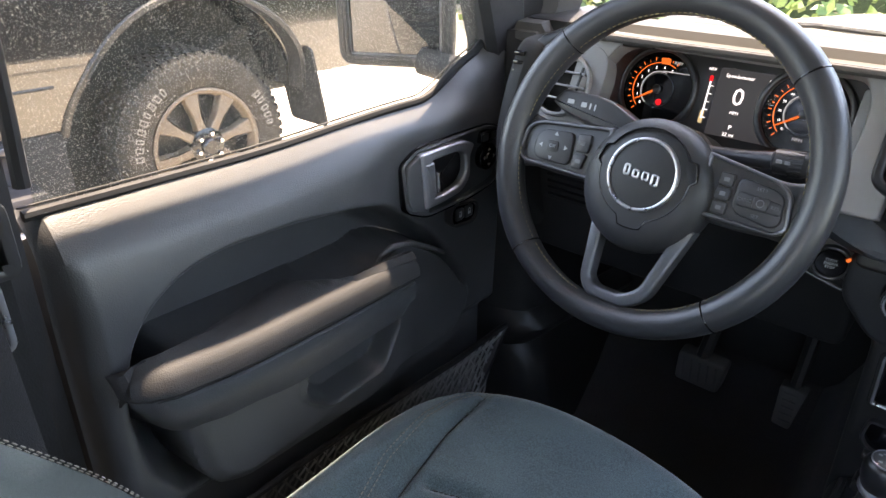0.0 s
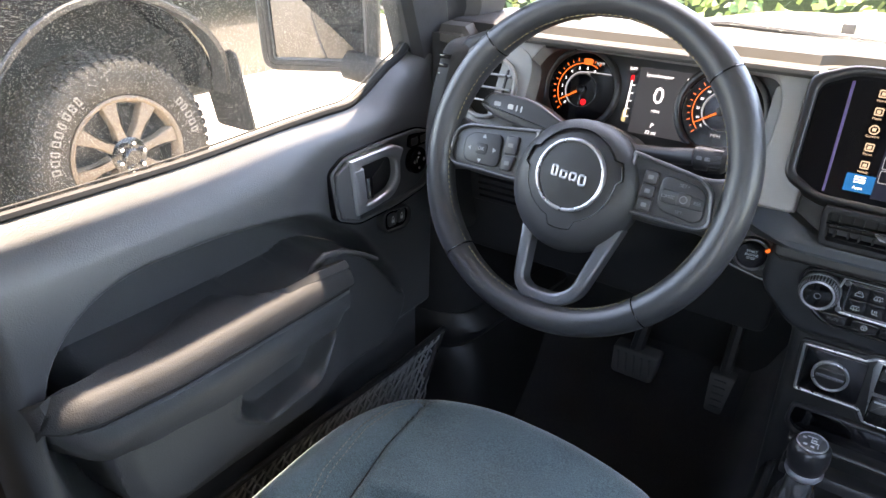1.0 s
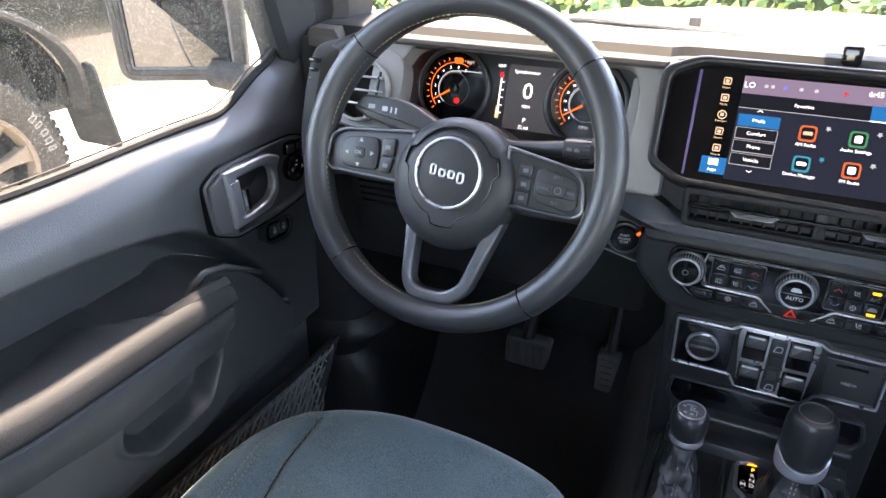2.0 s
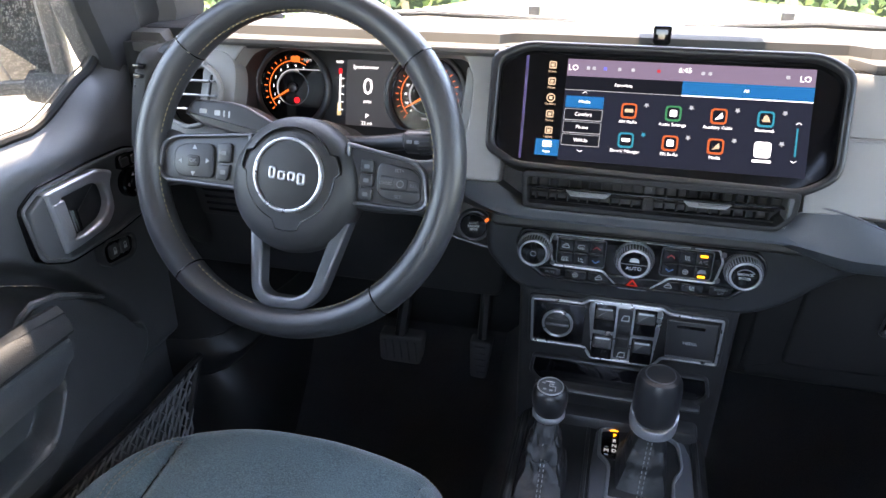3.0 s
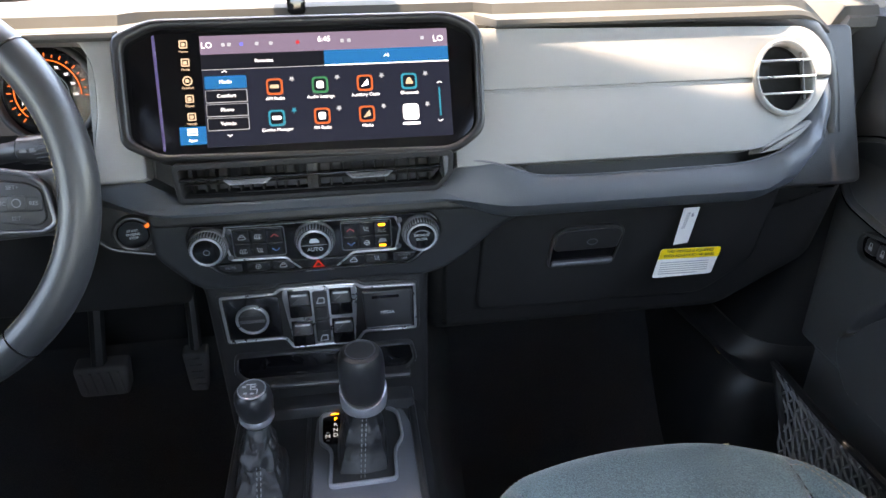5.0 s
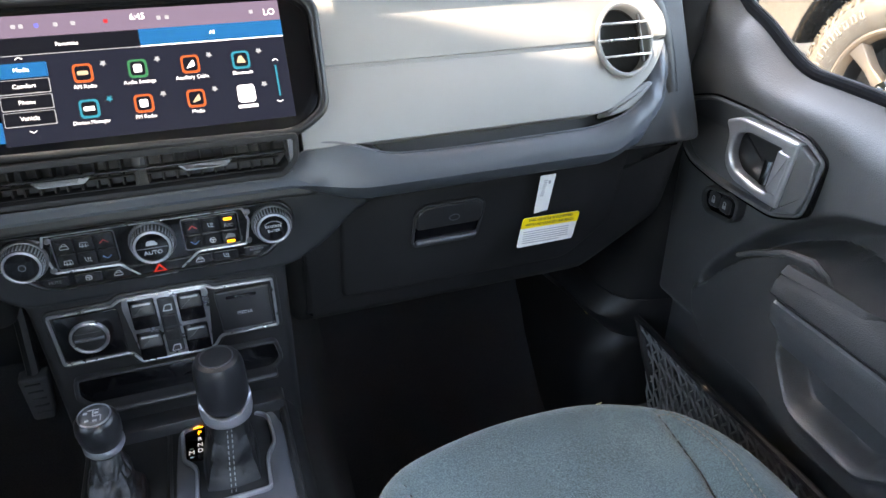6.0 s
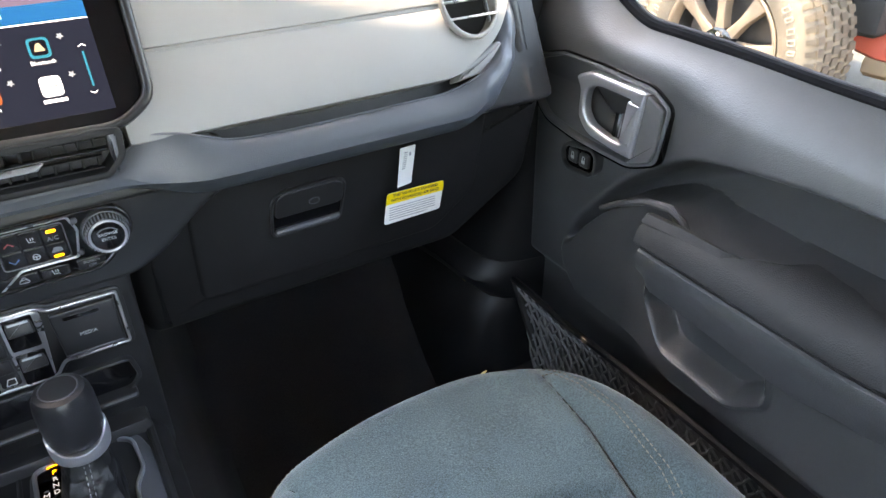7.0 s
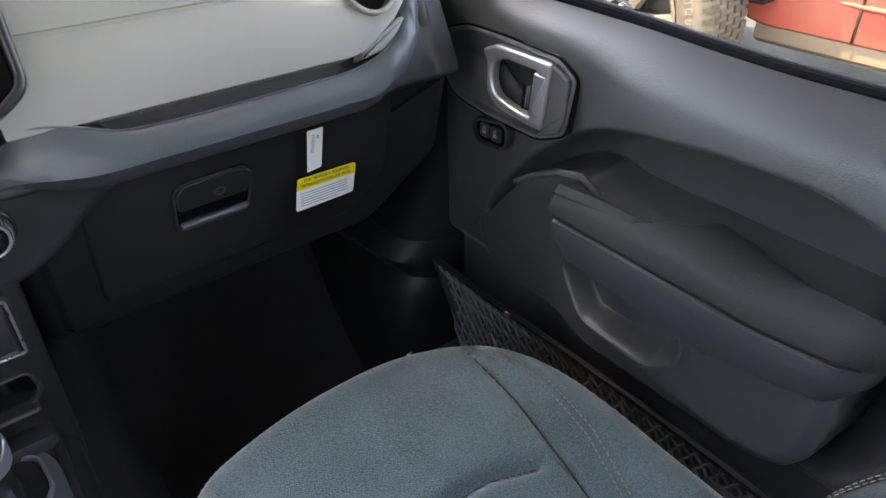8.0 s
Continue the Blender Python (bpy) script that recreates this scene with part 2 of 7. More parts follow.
def surround(m, outer, inner, lo, hi, bev=0.0012, bm=None, n=2):
    """A ring-shaped solid between two outlines of equal count."""
    bm = bm or bmesh.new()
    outer, inner = [Vector(p) for p in outer], [Vector(p) for p in inner]
    rings = [on(m, outer, lo)]
    for j in range(n + 1):
        a = math.pi / 2 * j / n
        rings.append(on(m, offs(outer, bev * (1 - math.cos(a))), hi - bev + bev * math.sin(a)))
    for j in range(n, -1, -1):
        a = math.pi / 2 * j / n
        rings.append(on(m, offs(inner, -bev * (1 - math.cos(a))), hi - bev + bev * math.sin(a)))
    rings.append(on(m, inner, lo))
    rings.append(rings[0])
    skin(bm, rings, True, False, False)
    bmesh.ops.remove_doubles(bm, verts=bm.verts, dist=1e-6)
    return bm


def band(poly, w):
    return poly, offs(poly, w)


def block(x0, x1, y0, y1, z0, z1, bev=0.004, bm=None):
    m = frame_of((0, 0, 0), (1, 0, 0), (0, 1, 0))
    bm = bm or bmesh.new()
    p = rect(x0, y0, x1, y1, min(bev, (x1 - x0) * 0.4, (y1 - y0) * 0.4), 2)
    b = min(bev, (z1 - z0) * 0.4)
    skin(bm, [on(m, offs(p, b), z0), on(m, p, z0 + b), on(m, p, z1 - b), on(m, offs(p, b * 0.3), z1 - b * 0.3), on(m, offs(p, b), z1)])
    return bm


def tube(pts, r, seg=8, closed=False, bm=None, flat=1.0, up=None):
    bm = bm or bmesh.new()
    pts = [Vector(p) for p in pts]
    k, rings, last = len(pts), [], Vector(up) if up else None
    for i, p in enumerate(pts):
        a = pts[i - 1] if (i or closed) else p
        b = pts[(i + 1) % k] if (i < k - 1 or closed) else p
        d = (b - a).normalized()
        s = last if last else (Vector((0, 0, 1)) if abs(d.z) < 0.9 else Vector((1, 0, 0)))
        s = (s - d * s.dot(d)).normalized()
        if not up:
            last = s
        t = d.cross(s)
        rr = r[i] if isinstance(r, (list, tuple)) else r
        rings.append([p + (s * math.cos(2 * math.pi * j / seg) * flat + t * math.sin(2 * math.pi * j / seg)) * rr for j in range(seg)])
    if closed:
        rings.append(rings[0])
    skin(bm, rings, True, not closed, not closed)
    if closed:
        bmesh.ops.remove_doubles(bm, verts=bm.verts, dist=1e-6)
    return bm


def lathe(m, profile, seg=32, bm=None, ry=1.0, caps=True):
    """Turned form about the panel's w axis: profile of (radius, height)."""
    bm = bm or bmesh.new()
    rings = [[m @ Vector((max(r, 1e-5) * math.cos(2 * math.pi * j / seg), ry * max(r, 1e-5) * math.sin(2 * math.pi * j / seg), h)) for j in range(seg)] for r, h in profile]
    skin(bm, rings, True, caps, caps)
    bmesh.ops.remove_doubles(bm, verts=bm.verts, dist=2e-5)
    return bm


def sheet(fn, us, vs, bm=None):
    bm = bm or bmesh.new()
    g = [[bm.verts.new(fn(u, v)) for v in vs] for u in us]
    for i in range(len(us) - 1):
        for j in range(len(vs) - 1):
            bm.faces.new((g[i][j], g[i + 1][j], g[i + 1][j + 1], g[i][j + 1]))
    return bm


def steps(a, b, n):
    return [a + (b - a) * i / n for i in range(n + 1)]


def lerp(x, pts):
    """Broken line through (x, y) points, eased at the corners."""
    if x <= pts[0][0]:
        return pts[0][1]
    for (a, p), (b, q) in zip(pts, pts[1:]):
        if x <= b:
            s = (x - a) / (b - a)
            return p + (q - p) * s * s * (3 - 2 * s)
    return pts[-1][1]


def sstep(a, b, x):
    s = min(1, max(0, (x - a) / (b - a)))
    return s * s * (3 - 2 * s)


def lettering(text, size, m, material, parent, x=0.0, y=0.0, w=0.0, align="CENTER", name="lettering", depth=0.0002):
    c = bpy.data.curves.new("text", "FONT")
    c.body, c.size, c.align_x, c.align_y, c.extrude = text, size, align, "CENTER", depth
    c.resolution_u = 2
    tmp = bpy.data.objects.new("text", c)
    scene.collection.objects.link(tmp)
    me = bpy.data.meshes.new_from_object(tmp.evaluated_get(bpy.context.evaluated_depsgraph_get()))
    bpy.data.objects.remove(tmp)
    bpy.data.curves.remove(c)
    me.transform(m @ Matrix.Translation((x, y, w)))
    me.name = name
    me.materials.clear()
    me.materials.append(material)
    ob = new(name, me)
    ob.parent = parent
    return ob


def stitches(pts, length, gap, r, material, parent, name="stitching"):
    """A row of short thread loops along a line."""
    bm = bmesh.new()
    pts = [Vector(p) for p in pts]
    run, pos = 0.0, []
    for a, b in zip(pts, pts[1:]):
        d = (b - a).length
        while run < d:
            pos.append((a + (b - a) * run / d, (b - a).normalized()))
            run += length + gap
        run -= d
    for p, d in pos:
        tube([p, p + d * length * 0.5, p + d * length], [r * 0.6, r, r * 0.6], 5, False, bm)
    return part(name, bm, material, parent)


# ================= setting =================
def setting(name, bm, mat, label, category, smooth=35):
    return tagged(part(name, bm, mat, None, "", smooth), label, category, "", "structure")


GROUND = 0.03


def concrete():
    m, n, l, b = nodes_of("pale_concrete", (0.55, 0.47, 0.37), 0.9)
    t, mp = noise_node(n, l, 3, 8)
    f, _ = noise_node(n, l, 120, 3)
    mx = n.new("ShaderNodeMixRGB")
    mx.inputs["Fac"].default_value = 0.4
    l.new(t.outputs["Fac"], mx.inputs["Color1"])
    l.new(f.outputs["Fac"], mx.inputs["Color2"])
    c = ramp(n, l, mx.outputs["Color"], [(0.3, (0.40, 0.34, 0.27)), (0.5, (0.55, 0.47, 0.37)), (0.7, (0.64, 0.56, 0.46))])
    l.new(c.outputs["Color"], b.inputs["Base Color"])
    return m


def asphalt():
    m, n, l, b = nodes_of("worn_asphalt", (0.08, 0.075, 0.07), 0.9)
    t, mp = noise_node(n, l, 5, 6)
    f, _ = noise_node(n, l, 260, 2)
    mx = n.new("ShaderNodeMixRGB")
    mx.inputs["Fac"].default_value = 0.5
    l.new(t.outputs["Fac"], mx.inputs["Color1"])
    l.new(f.outputs["Fac"], mx.inputs["Color2"])
    c = ramp(n, l, mx.outputs["Color"], [(0.3, (0.012, 0.0115, 0.011)), (0.52, (0.032, 0.030, 0.028)), (0.72, (0.10, 0.092, 0.080))])
    l.new(c.outputs["Color"], b.inputs["Base Color"])
    bp = n.new("ShaderNodeBump")
    bp.inputs["Distance"].default_value = 0.01
    l.new(f.outputs["Fac"], bp.inputs["Height"])
    l.new(bp.outputs["Normal"], b.inputs["Normal"])
    return m


CONCRETE, ASPHALT = concrete(), asphalt()
bm = bmesh.new()
for x0, x1, y0, y1 in ((-600, 600, -600, 600),):
    bm.faces.new([bm.verts.new(p) for p in ((x0, y0, GROUND), (x1, y0, GROUND), (x1, y1, GROUND), (x0, y1, GROUND))])
setting("ground", bm, CONCRETE, "pale sunlit concrete parking ground", "ground")
bm = block(1.2, 9.0, -6.0, 5.2, GROUND - 0.05, GROUND + 0.006, 0.004)
setting("pavement", bm, ASPHALT, "dark worn asphalt strip beside the parked cars", "pavement")

# cabin shell: floor, tunnel side, firewall, rear wall, roof
def floor_fn(x, y):
    z = 0.50 + 0.22 * sstep(1.10, 1.40, y) + 0.004 * math.sin(9 * x) * math.sin(7 * y)
    z += 0.16 * sstep(0.20, 0.11, abs(x)) * sstep(0.2, 0.7, y)
    return Vector((x, y, z))


bm = sheet(floor_fn, steps(-0.72, 0.72, 72), steps(-1.0, 1.40, 60))
block(-0.72, 0.72, -1.0, 1.40, 0.44, 0.47, 0.004, bm)
setting("floor", bm, CARPET, "black carpeted cabin floor", "floor")
setting("firewall", block(-0.72, 0.72, 1.385, 1.45, 0.45, 1.268, 0.005), BLACK, "black firewall behind the pedals", "firewall")
setting("cowl_panel", block(-0.70, 0.70, 1.335, 1.43, 1.22, 1.286, 0.004), BLACK, "black cowl panel under the windscreen", "cowl")
setting("wall_rear", block(-0.78, 0.78, -1.10, -1.02, 0.45, 1.22, 0.01), RUBBER, "dark closed rear end of the cabin", "wall")
setting("ceiling", block(-0.625, 0.625, -1.02, 1.10, 1.82, 1.87, 0.01), HEADLINER, "grey roof lining over the seats", "ceiling")
for s, nm in ((-1, "wall_left"), (1, "wall_right")):
    x0, x1 = sorted((s * 0.69, s * 0.76))
    setting(nm, block(x0, x1, -1.02, 0.34, 0.45, 1.20, 0.01), BLACK, "black rear side panel of the cabin", "wall")
    bm = block(x0, x1, -0.46, -0.40, 1.20, 1.84, 0.01, block(x0, x1, -1.02, -0.96, 1.20, 1.84, 0.01))
    setting("pillar_rear_" + nm[5:], bm, BLACK, "black rear roof pillars", "pillar")
    # rear panes out of view, sized and tinted lightly to let fill light in
    g = part("window_" + ("6" if s < 0 else "7"), block(*sorted((s * 0.715, s * 0.720)), -0.96, -0.46, 1.20, 1.84, 0.001), REARGLASS)
    tagged(g, "lightly tinted unseen rear quarter pane that lets in fill light", "window", "", "structure")
    g = part("window_" + ("3" if s < 0 else "4"), block(*sorted((s * 0.715, s * 0.720)), -0.40, 0.22, 1.20, 1.84, 0.001), REARGLASS)
    tagged(g, "lightly tinted unseen rear side pane that lets in fill light", "window", "", "structure")
    # B-pillar trim, leaning inwards at the top
    bm = bmesh.new()
    skin(bm, [[(s * (xa - dx), yy, z) for xa, yy in ((0.76, 0.22), (0.685, 0.22), (0.680, 0.352), (0.695, 0.372), (0.76, 0.372))] for z, dx in ((0.50, 0), (1.15, 0), (1.22, 0.004), (1.84, 0.07))])
    setting("pillar_" + nm[5:], bm, DARKPLASTIC, "black moulded door pillar trim", "pillar")
    # roof rail, out of view; its x limits how far sun reaches the seat
    xr = -0.634 if s < 0 else 0.60
    bm = tube([(xr, -1.0, 1.80), (xr, 0.4, 1.82), (xr, 1.08, 1.815), (xr, 1.19, 1.80)], 0.038, 10)
    setting("roof_rail_" + nm[5:], bm, BLACK, "unseen black roof rail above the door, set to trim the sun", "rail")
    # unseen bar over the door glass, added to shade part of the arm rest
    bm = block(*sorted((s * 0.735, s * 0.784) if s < 0 else (0.63, 0.70)), 0.36, 1.22, 1.80, 1.83, 0.006)
    setting("sun_bar_" + nm[5:], bm, BLACK, "unseen black bar above the door glass, added to block sun", "gutter")
    # windscreen pillar
    bm = bmesh.new()
    skin(bm, [[(s * (xa - dx), y0 + ya, z) for xa, ya in ((0.77, -0.05), (0.70, -0.05), (0.685, -0.03), (0.69, 0.05), (0.77, 0.05))] for z, y0, dx in ((0.60, 1.15, 0.0), (1.10, 1.155, 0), (1.26, 1.175, 0), (1.33, 1.20, 0.01), (1.84, 1.07, 0.06))])
    setting("pillar_front_" + nm[5:], bm, BLACK, "black windscreen pillar", "pillar")
    # kick panel in the footwell corner: rounded lower hump, ledge and plain upper part
    def kick(levels):
        bm = bmesh.new()
        skin(bm, [[(s * xa, ya, z) for xa, ya in ((0.77, 1.065), (xi + 0.085, 1.066), (xi + 0.050, 1.072), (xi + 0.025, 1.084), (xi + 0.008, 1.104), (xi, 1.135), (xi - 0.004, 1.20), (xi - 0.018, 1.30), (xi - 0.03, 1.42), (0.77, 1.42))] for z, xi in levels])
        return bm
    setting("kick_panel_" + nm[5:], kick([(0.45, 0.575), (0.56, 0.582), (0.64, 0.594), (0.70, 0.612), (0.735, 0.630), (0.745, 0.640), (0.752, 0.634), (0.775, 0.612), (0.79, 0.606), (0.80, 0.612), (0.82, 0.632)]), BLACK, "black moulded kick panel in the footwell", "kick panel")
    setting("cowl_side_" + nm[5:], kick([(0.82, 0.636), (0.90, 0.650), (1.0, 0.660), (1.30, 0.665)]), DARKPLASTIC, "matt black trim under the dash end", "trim")
    setting("sill_" + nm[5:], block(*sorted((s * 0.63, s * 0.76)), 0.20, 1.20, 0.46, 0.60, 0.02), SATIN, "black painted door sill", "sill")
# unseen tailgate pane, kept nearly clear as a fill light for the centre stack
g = part("window_5", block(-0.70, 0.70, -1.064, -1.058, 1.22, 1.84, 0.001), TAILGLASS)
tagged(g, "nearly clear unseen tailgate pane that lets in fill light", "window", "", "structure")
# header out of view; corner block and bent edge added to shape the dash shadow
hb = block(0.54, 0.68, 1.06, 1.190, 1.66, 1.80, 0.02)
skin(hb, [[Vector((x, y, z)) for y, z in ((1.05, 1.78), (lerp(x, [(-0.68, 1.147), (0.14, 1.147), (0.43, 1.131), (0.68, 1.128)]), 1.78), (lerp(x, [(-0.68, 1.147), (0.14, 1.147), (0.43, 1.131), (0.68, 1.128)]), 1.84), (1.05, 1.84))] for x in steps(-0.68, 0.68, 24)])
setting("header", hb, BLACK, "unseen black windscreen header shaped to shade the dash", "header")

# windscreen
ws = thing("window_1", "clear upright windscreen", "windscreen", kind="structure")
bm = block(-0.66, 0.66, 0, 0.005, 0, 0.56, 0.001)
pane = part("pane", bm, SHIELD, ws)
pane.matrix_basis = pose(0, 1.395, 1.300, 24, 0, 0)
pane.visible_shadow = False


# ---- dashboard ----
LEAN = 27.0
SF = dashframe(0, 1.003, 1.252, LEAN)
dash = thing("dashboard", "black and grey moulded dashboard with padded lower bolster", "dashboard", kind="structure")


def along_x(xs, ring):
    bm = bmesh.new()
    skin(bm, [[Vector((x, y, z)) for y, z in ring(x)] for x in xs])
    return bm


def top_ring(x):
    e = sstep(0.52, 0.66, abs(x))
    dz, dy = -0.05 * e * e, 0.035 * e
    scr = sstep(-0.175, -0.160, x) * sstep(0.206, 0.196, x)
    clu = sstep(0.165, 0.185, -x) * sstep(0.615, 0.595, -x)
    pts = [(1.060, 1.302), (1.046, 1.308), (1.036, 1.311), (1.030, 1.311), (1.028, 1.3145), (1.031, 1.319), (1.054, 1.321), (1.060, 1.331), (1.085, 1.334), (1.20, 1.320), (1.34, 1.302), (1.355, 1.296), (1.355, 1.24), (1.12, 1.20)]
    out = []
    for i, (y, z) in enumerate(pts):
        if i < 3 or i == 13:
            z = z + (1.320 - z) * clu
        if i < 8:
            y = y + (max(y, 1.047 + 0.004 * i) - y) * scr
        far = max(0.0, 1.048 - y) * sstep(0.640, 0.650, abs(x))
        out.append((y + (dy if y < 1.3 else 0) + far, z + dz * (1 - 0.6 * sstep(0.64, 0.65, abs(x)))))
    return out


part("dash_top", along_x(steps(-0.698, 0.698, 160), top_ring), DASHTOP, dash, "textured black dash top")
# raised rear step of the dash top along the windscreen
part("windscreen_duct", along_x(steps(-0.60, 0.60, 40), lambda x: [(1.366, 1.270), (1.368, 1.294), (1.376, 1.299), (1.425, 1.297), (1.430, 1.270)]), DASHTOP, dash)
# grey panel above and below the stitched seam
GP = [(0.158, -0.078), (0.50, -0.078), (0.562, -0.042), (0.586, -0.006), (0.590, 0.022), (0.566, 0.056), (0.158, 0.066)]
def clip_poly(poly, lo, hi):
    out = []
    for i in range(len(poly)):
        a, b = Vector(poly[i - 1]), Vector(poly[i])
        ts = [0.0]
        for lim in (lo, hi):
            if (a.y - lim) * (b.y - lim) < 0:
                ts.append((lim - a.y) / (b.y - a.y))
        for t in sorted(ts[1:]):
            out.append(a.lerp(b, t))
        if lo <= b.y <= hi:
            out.append(b)
    return out


gp = rpoly(GP, [0, 0.02, 0.03, 0.03, 0.03, 0.04, 0], 6)


def vent_cut(poly, level, up):
    """Cut the half circle of the end vent out of the edge that lies on one level."""
    out = []
    for i in range(len(poly)):
        a, b = poly[i], poly[(i + 1) % len(poly)]
        out.append(a)
        if abs(a.y - level) < 1e-5 and abs(b.y - level) < 1e-5 and abs(a.x - b.x) > 0.2:
            arc = [Vector((0.530 + 0.0336 * math.cos(t), max(0.0005, 0.0395 * math.sin(t)) * up + (level if up > 0 else level))) for t in steps(math.pi, 0, 18)]
            out += arc if a.x < b.x else arc[::-1]
    return out


part("grey_panel_lower", plate(SF, vent_cut(clip_poly(gp, -0.2, -0.0025), -0.0025, -1), -0.03, 0.0, 0.0012), GREYPANEL, dash, "satin grey dash panel")
part("grey_panel_upper", plate(SF, vent_cut(clip_poly(gp, 0.0005, 0.2), 0.0005, 1), -0.03, 0.0015, 0.0012), GREYPANEL, dash, "satin grey dash panel")
part("panel_seam", plate(SF, rect(0.160, -0.003, 0.494, 0.001), -0.02, -0.0012, 0.0005), GREYPANEL, dash)
part("grey_strip", plate(SF, rect(-0.212, -0.085, -0.150, 0.062, 0.004), -0.05, -0.028, 0.002), GREYPANEL, dash)
part("backing", plate(SF, rect(-0.165, -0.12, 0.64, 0.066, 0.01), -0.08, -0.028, 0.004), BLACK, dash)

# dash end beside the driver's door
bm = bmesh.new()
prof = rpoly([(1.30, 1.30), (1.00, 1.30), (0.975, 1.25), (0.955, 1.19), (0.955, 1.13), (0.99, 1.07), (1.06, 1.00), (1.30, 1.00)], 0.02, 4)
skin(bm, [[Vector((-x, p.x + dy, p.y)) for p in prof] for x, dy in ((0.598, 0.030), (0.604, 0.018), (0.614, 0.012), (0.628, 0.014), (0.638, 0.022), (0.643, 0.036))])
part("dash_end", bm, RUBBER, dash)
for k in range(6):
    part("slot", block(-0.632, -0.616, 0.990 + 0.002 * k, 1.02, 1.222 + 0.012 * k, 1.2275 + 0.012 * k, 0.001), GLOSS, dash)
for s in (-1, 1):
    part("end_filler", block(*sorted((s * 0.600, s * 0.700)), 1.115 if s < 0 else 1.165, 1.30, 1.00, 1.318 if s < 0 else 1.30, 0.01), DARKPLASTIC, dash)
# rolled lip that carries the dash top round each end
for s in (-1, 1):
    wrap = [(0.45, 0.0735), (0.50, 0.0735), (0.545, 0.0725), (0.578, 0.0680), (0.602, 0.0570), (0.618, 0.0390), (0.626, 0.0150), (0.630, -0.0200), (0.632, -0.0600)]
    k = 0.963 if s > 0 else 1.0
    part("end_roll", tube([SF @ Vector((s * a * k, b, -0.008 - (0.0035 if s > 0 else 0.001) * q)) for q, (a, b) in enumerate(wrap)], [0.007, 0.009, 0.011, 0.0125, 0.0130, 0.0130, 0.0130, 0.0125, 0.0110], 12), STACKHIDE, dash)
# side slots of the passenger end, set in the rolled edge
for k in range(7):
    part("slot", block(0.622, 0.634, 1.046 + 0.004 * k, 1.080, 1.215 + 0.009 * k, 1.2185 + 0.009 * k, 0.001), GLOSS, dash)


# padded bolster
def pad_edge(x):
    return lerp(x, [(-0.24, 1.192), (-0.165, 1.186), (-0.118, 1.160), (0.136, 1.160), (0.160, 1.188), (0.195, 1.186), (0.245, 1.168), (0.30, 1.166), (0.475, 1.168), (0.53, 1.180), (0.568, 1.204), (0.592, 1.242), (0.608, 1.288), (0.70, 1.300)])


def pad_ring(x):
    top = sum(pad_edge(x + d) for d in (-0.018, -0.009, 0, 0.009, 0.018)) / 5
    bot = lerp(x, [(-0.24, 1.150), (-0.15, 1.142), (0.13, 1.142), (0.22, 1.120), (0.49, 1.121), (0.54, 1.133), (0.572, 1.156), (0.600, 1.190), (0.645, 1.205)])
    y = lerp(x, [(-0.24, 0.985), (-0.14, 0.957), (0.14, 0.957), (0.24, 0.949), (0.50, 0.948), (0.61, 0.975), (0.66, 0.99)])
    roll = min(1.0, max(0.0, (x - 0.545) / 0.095))
    y += 0.100 * (1 - math.sqrt(1 - roll * roll))
    front = lerp(x, [(-0.24, 1.192), (-0.13, 1.163), (0.50, 1.162), (0.54, 1.182), (0.570, 1.203), (0.594, 1.240), (0.609, 1.286), (0.70, 1.298)])
    top = max(top, front - 0.003)
    h = front - bot
    dip = 0.024 * sstep(0.225, 0.275, x) * sstep(0.60, 0.54, x)
    return [(y + 0.09, top - 0.003 - dip), (y + 0.030, top - 0.001 - dip), (y + 0.024, top - dip * 0.8), (y + 0.0195, top - 0.0005), (y + 0.0165, top), (y + 0.011, front + (top - front) * 0.62 - 0.0005), (y + 0.006, front - 0.003), (y + 0.001, front - 0.014), (y, front - h * 0.5),
            (y + 0.004, bot + 0.016), (y + 0.010, bot + 0.006), (y + 0.020, bot), (y + 0.09, bot - 0.002)]


part("bolster", along_x(steps(-0.235, 0.60, 120) + [0.606, 0.612, 0.618, 0.624, 0.629, 0.633, 0.6365, 0.639, 0.640], lambda x: [(y + 0.5 * max(0.0, z - 1.19), z) for y, z in pad_ring(x)]), HIDE, dash, "padded black bolster with stitched top edge")
part("piping", tube([(x, pad_ring(x)[4][0], pad_ring(x)[4][1] + 0.0002) for x in steps(0.15, 0.545, 100)], 0.0012, 6), DARKTRIM, dash)
# shelf slot under the grey panel
part("shelf_slot", block(0.23, 0.60, 0.985, 1.06, 1.130, 1.146, 0.003), BLACK, dash)
part("shelf_end", plate(dashframe(0.535, 0.985, 1.20, 25), rpoly([(-0.036, -0.028), (0.002, -0.0225), (0.017, -0.0127), (0.033, 0.0037), (0.0275, 0.0080), (-0.011, -0.0075), (-0.029, -0.0160)], 0.004), -0.03, 0.002, 0.003), GREYPANEL, dash)

# lower dash: glove box face and knee panel
GF = dashframe(0.33, 1.026, 1.05, -13)
part("lower_panel", plate(GF, rpoly([(-0.20, -0.15), (0.22, -0.15), (0.33, -0.06), (0.33, 0.09), (-0.20, 0.09)], 0.02), -0.06, 0.0, 0.028, 6), DARKPLASTIC, dash)
gb = part("glove_box_lid", plate(GF, rpoly([(-0.135, -0.105), (0.18, -0.105), (0.235, -0.05), (0.235, 0.074), (-0.135, 0.074)], 0.016), -0.02, 0.0035, 0.006), DARKPLASTIC, dash, "black glove box lid")
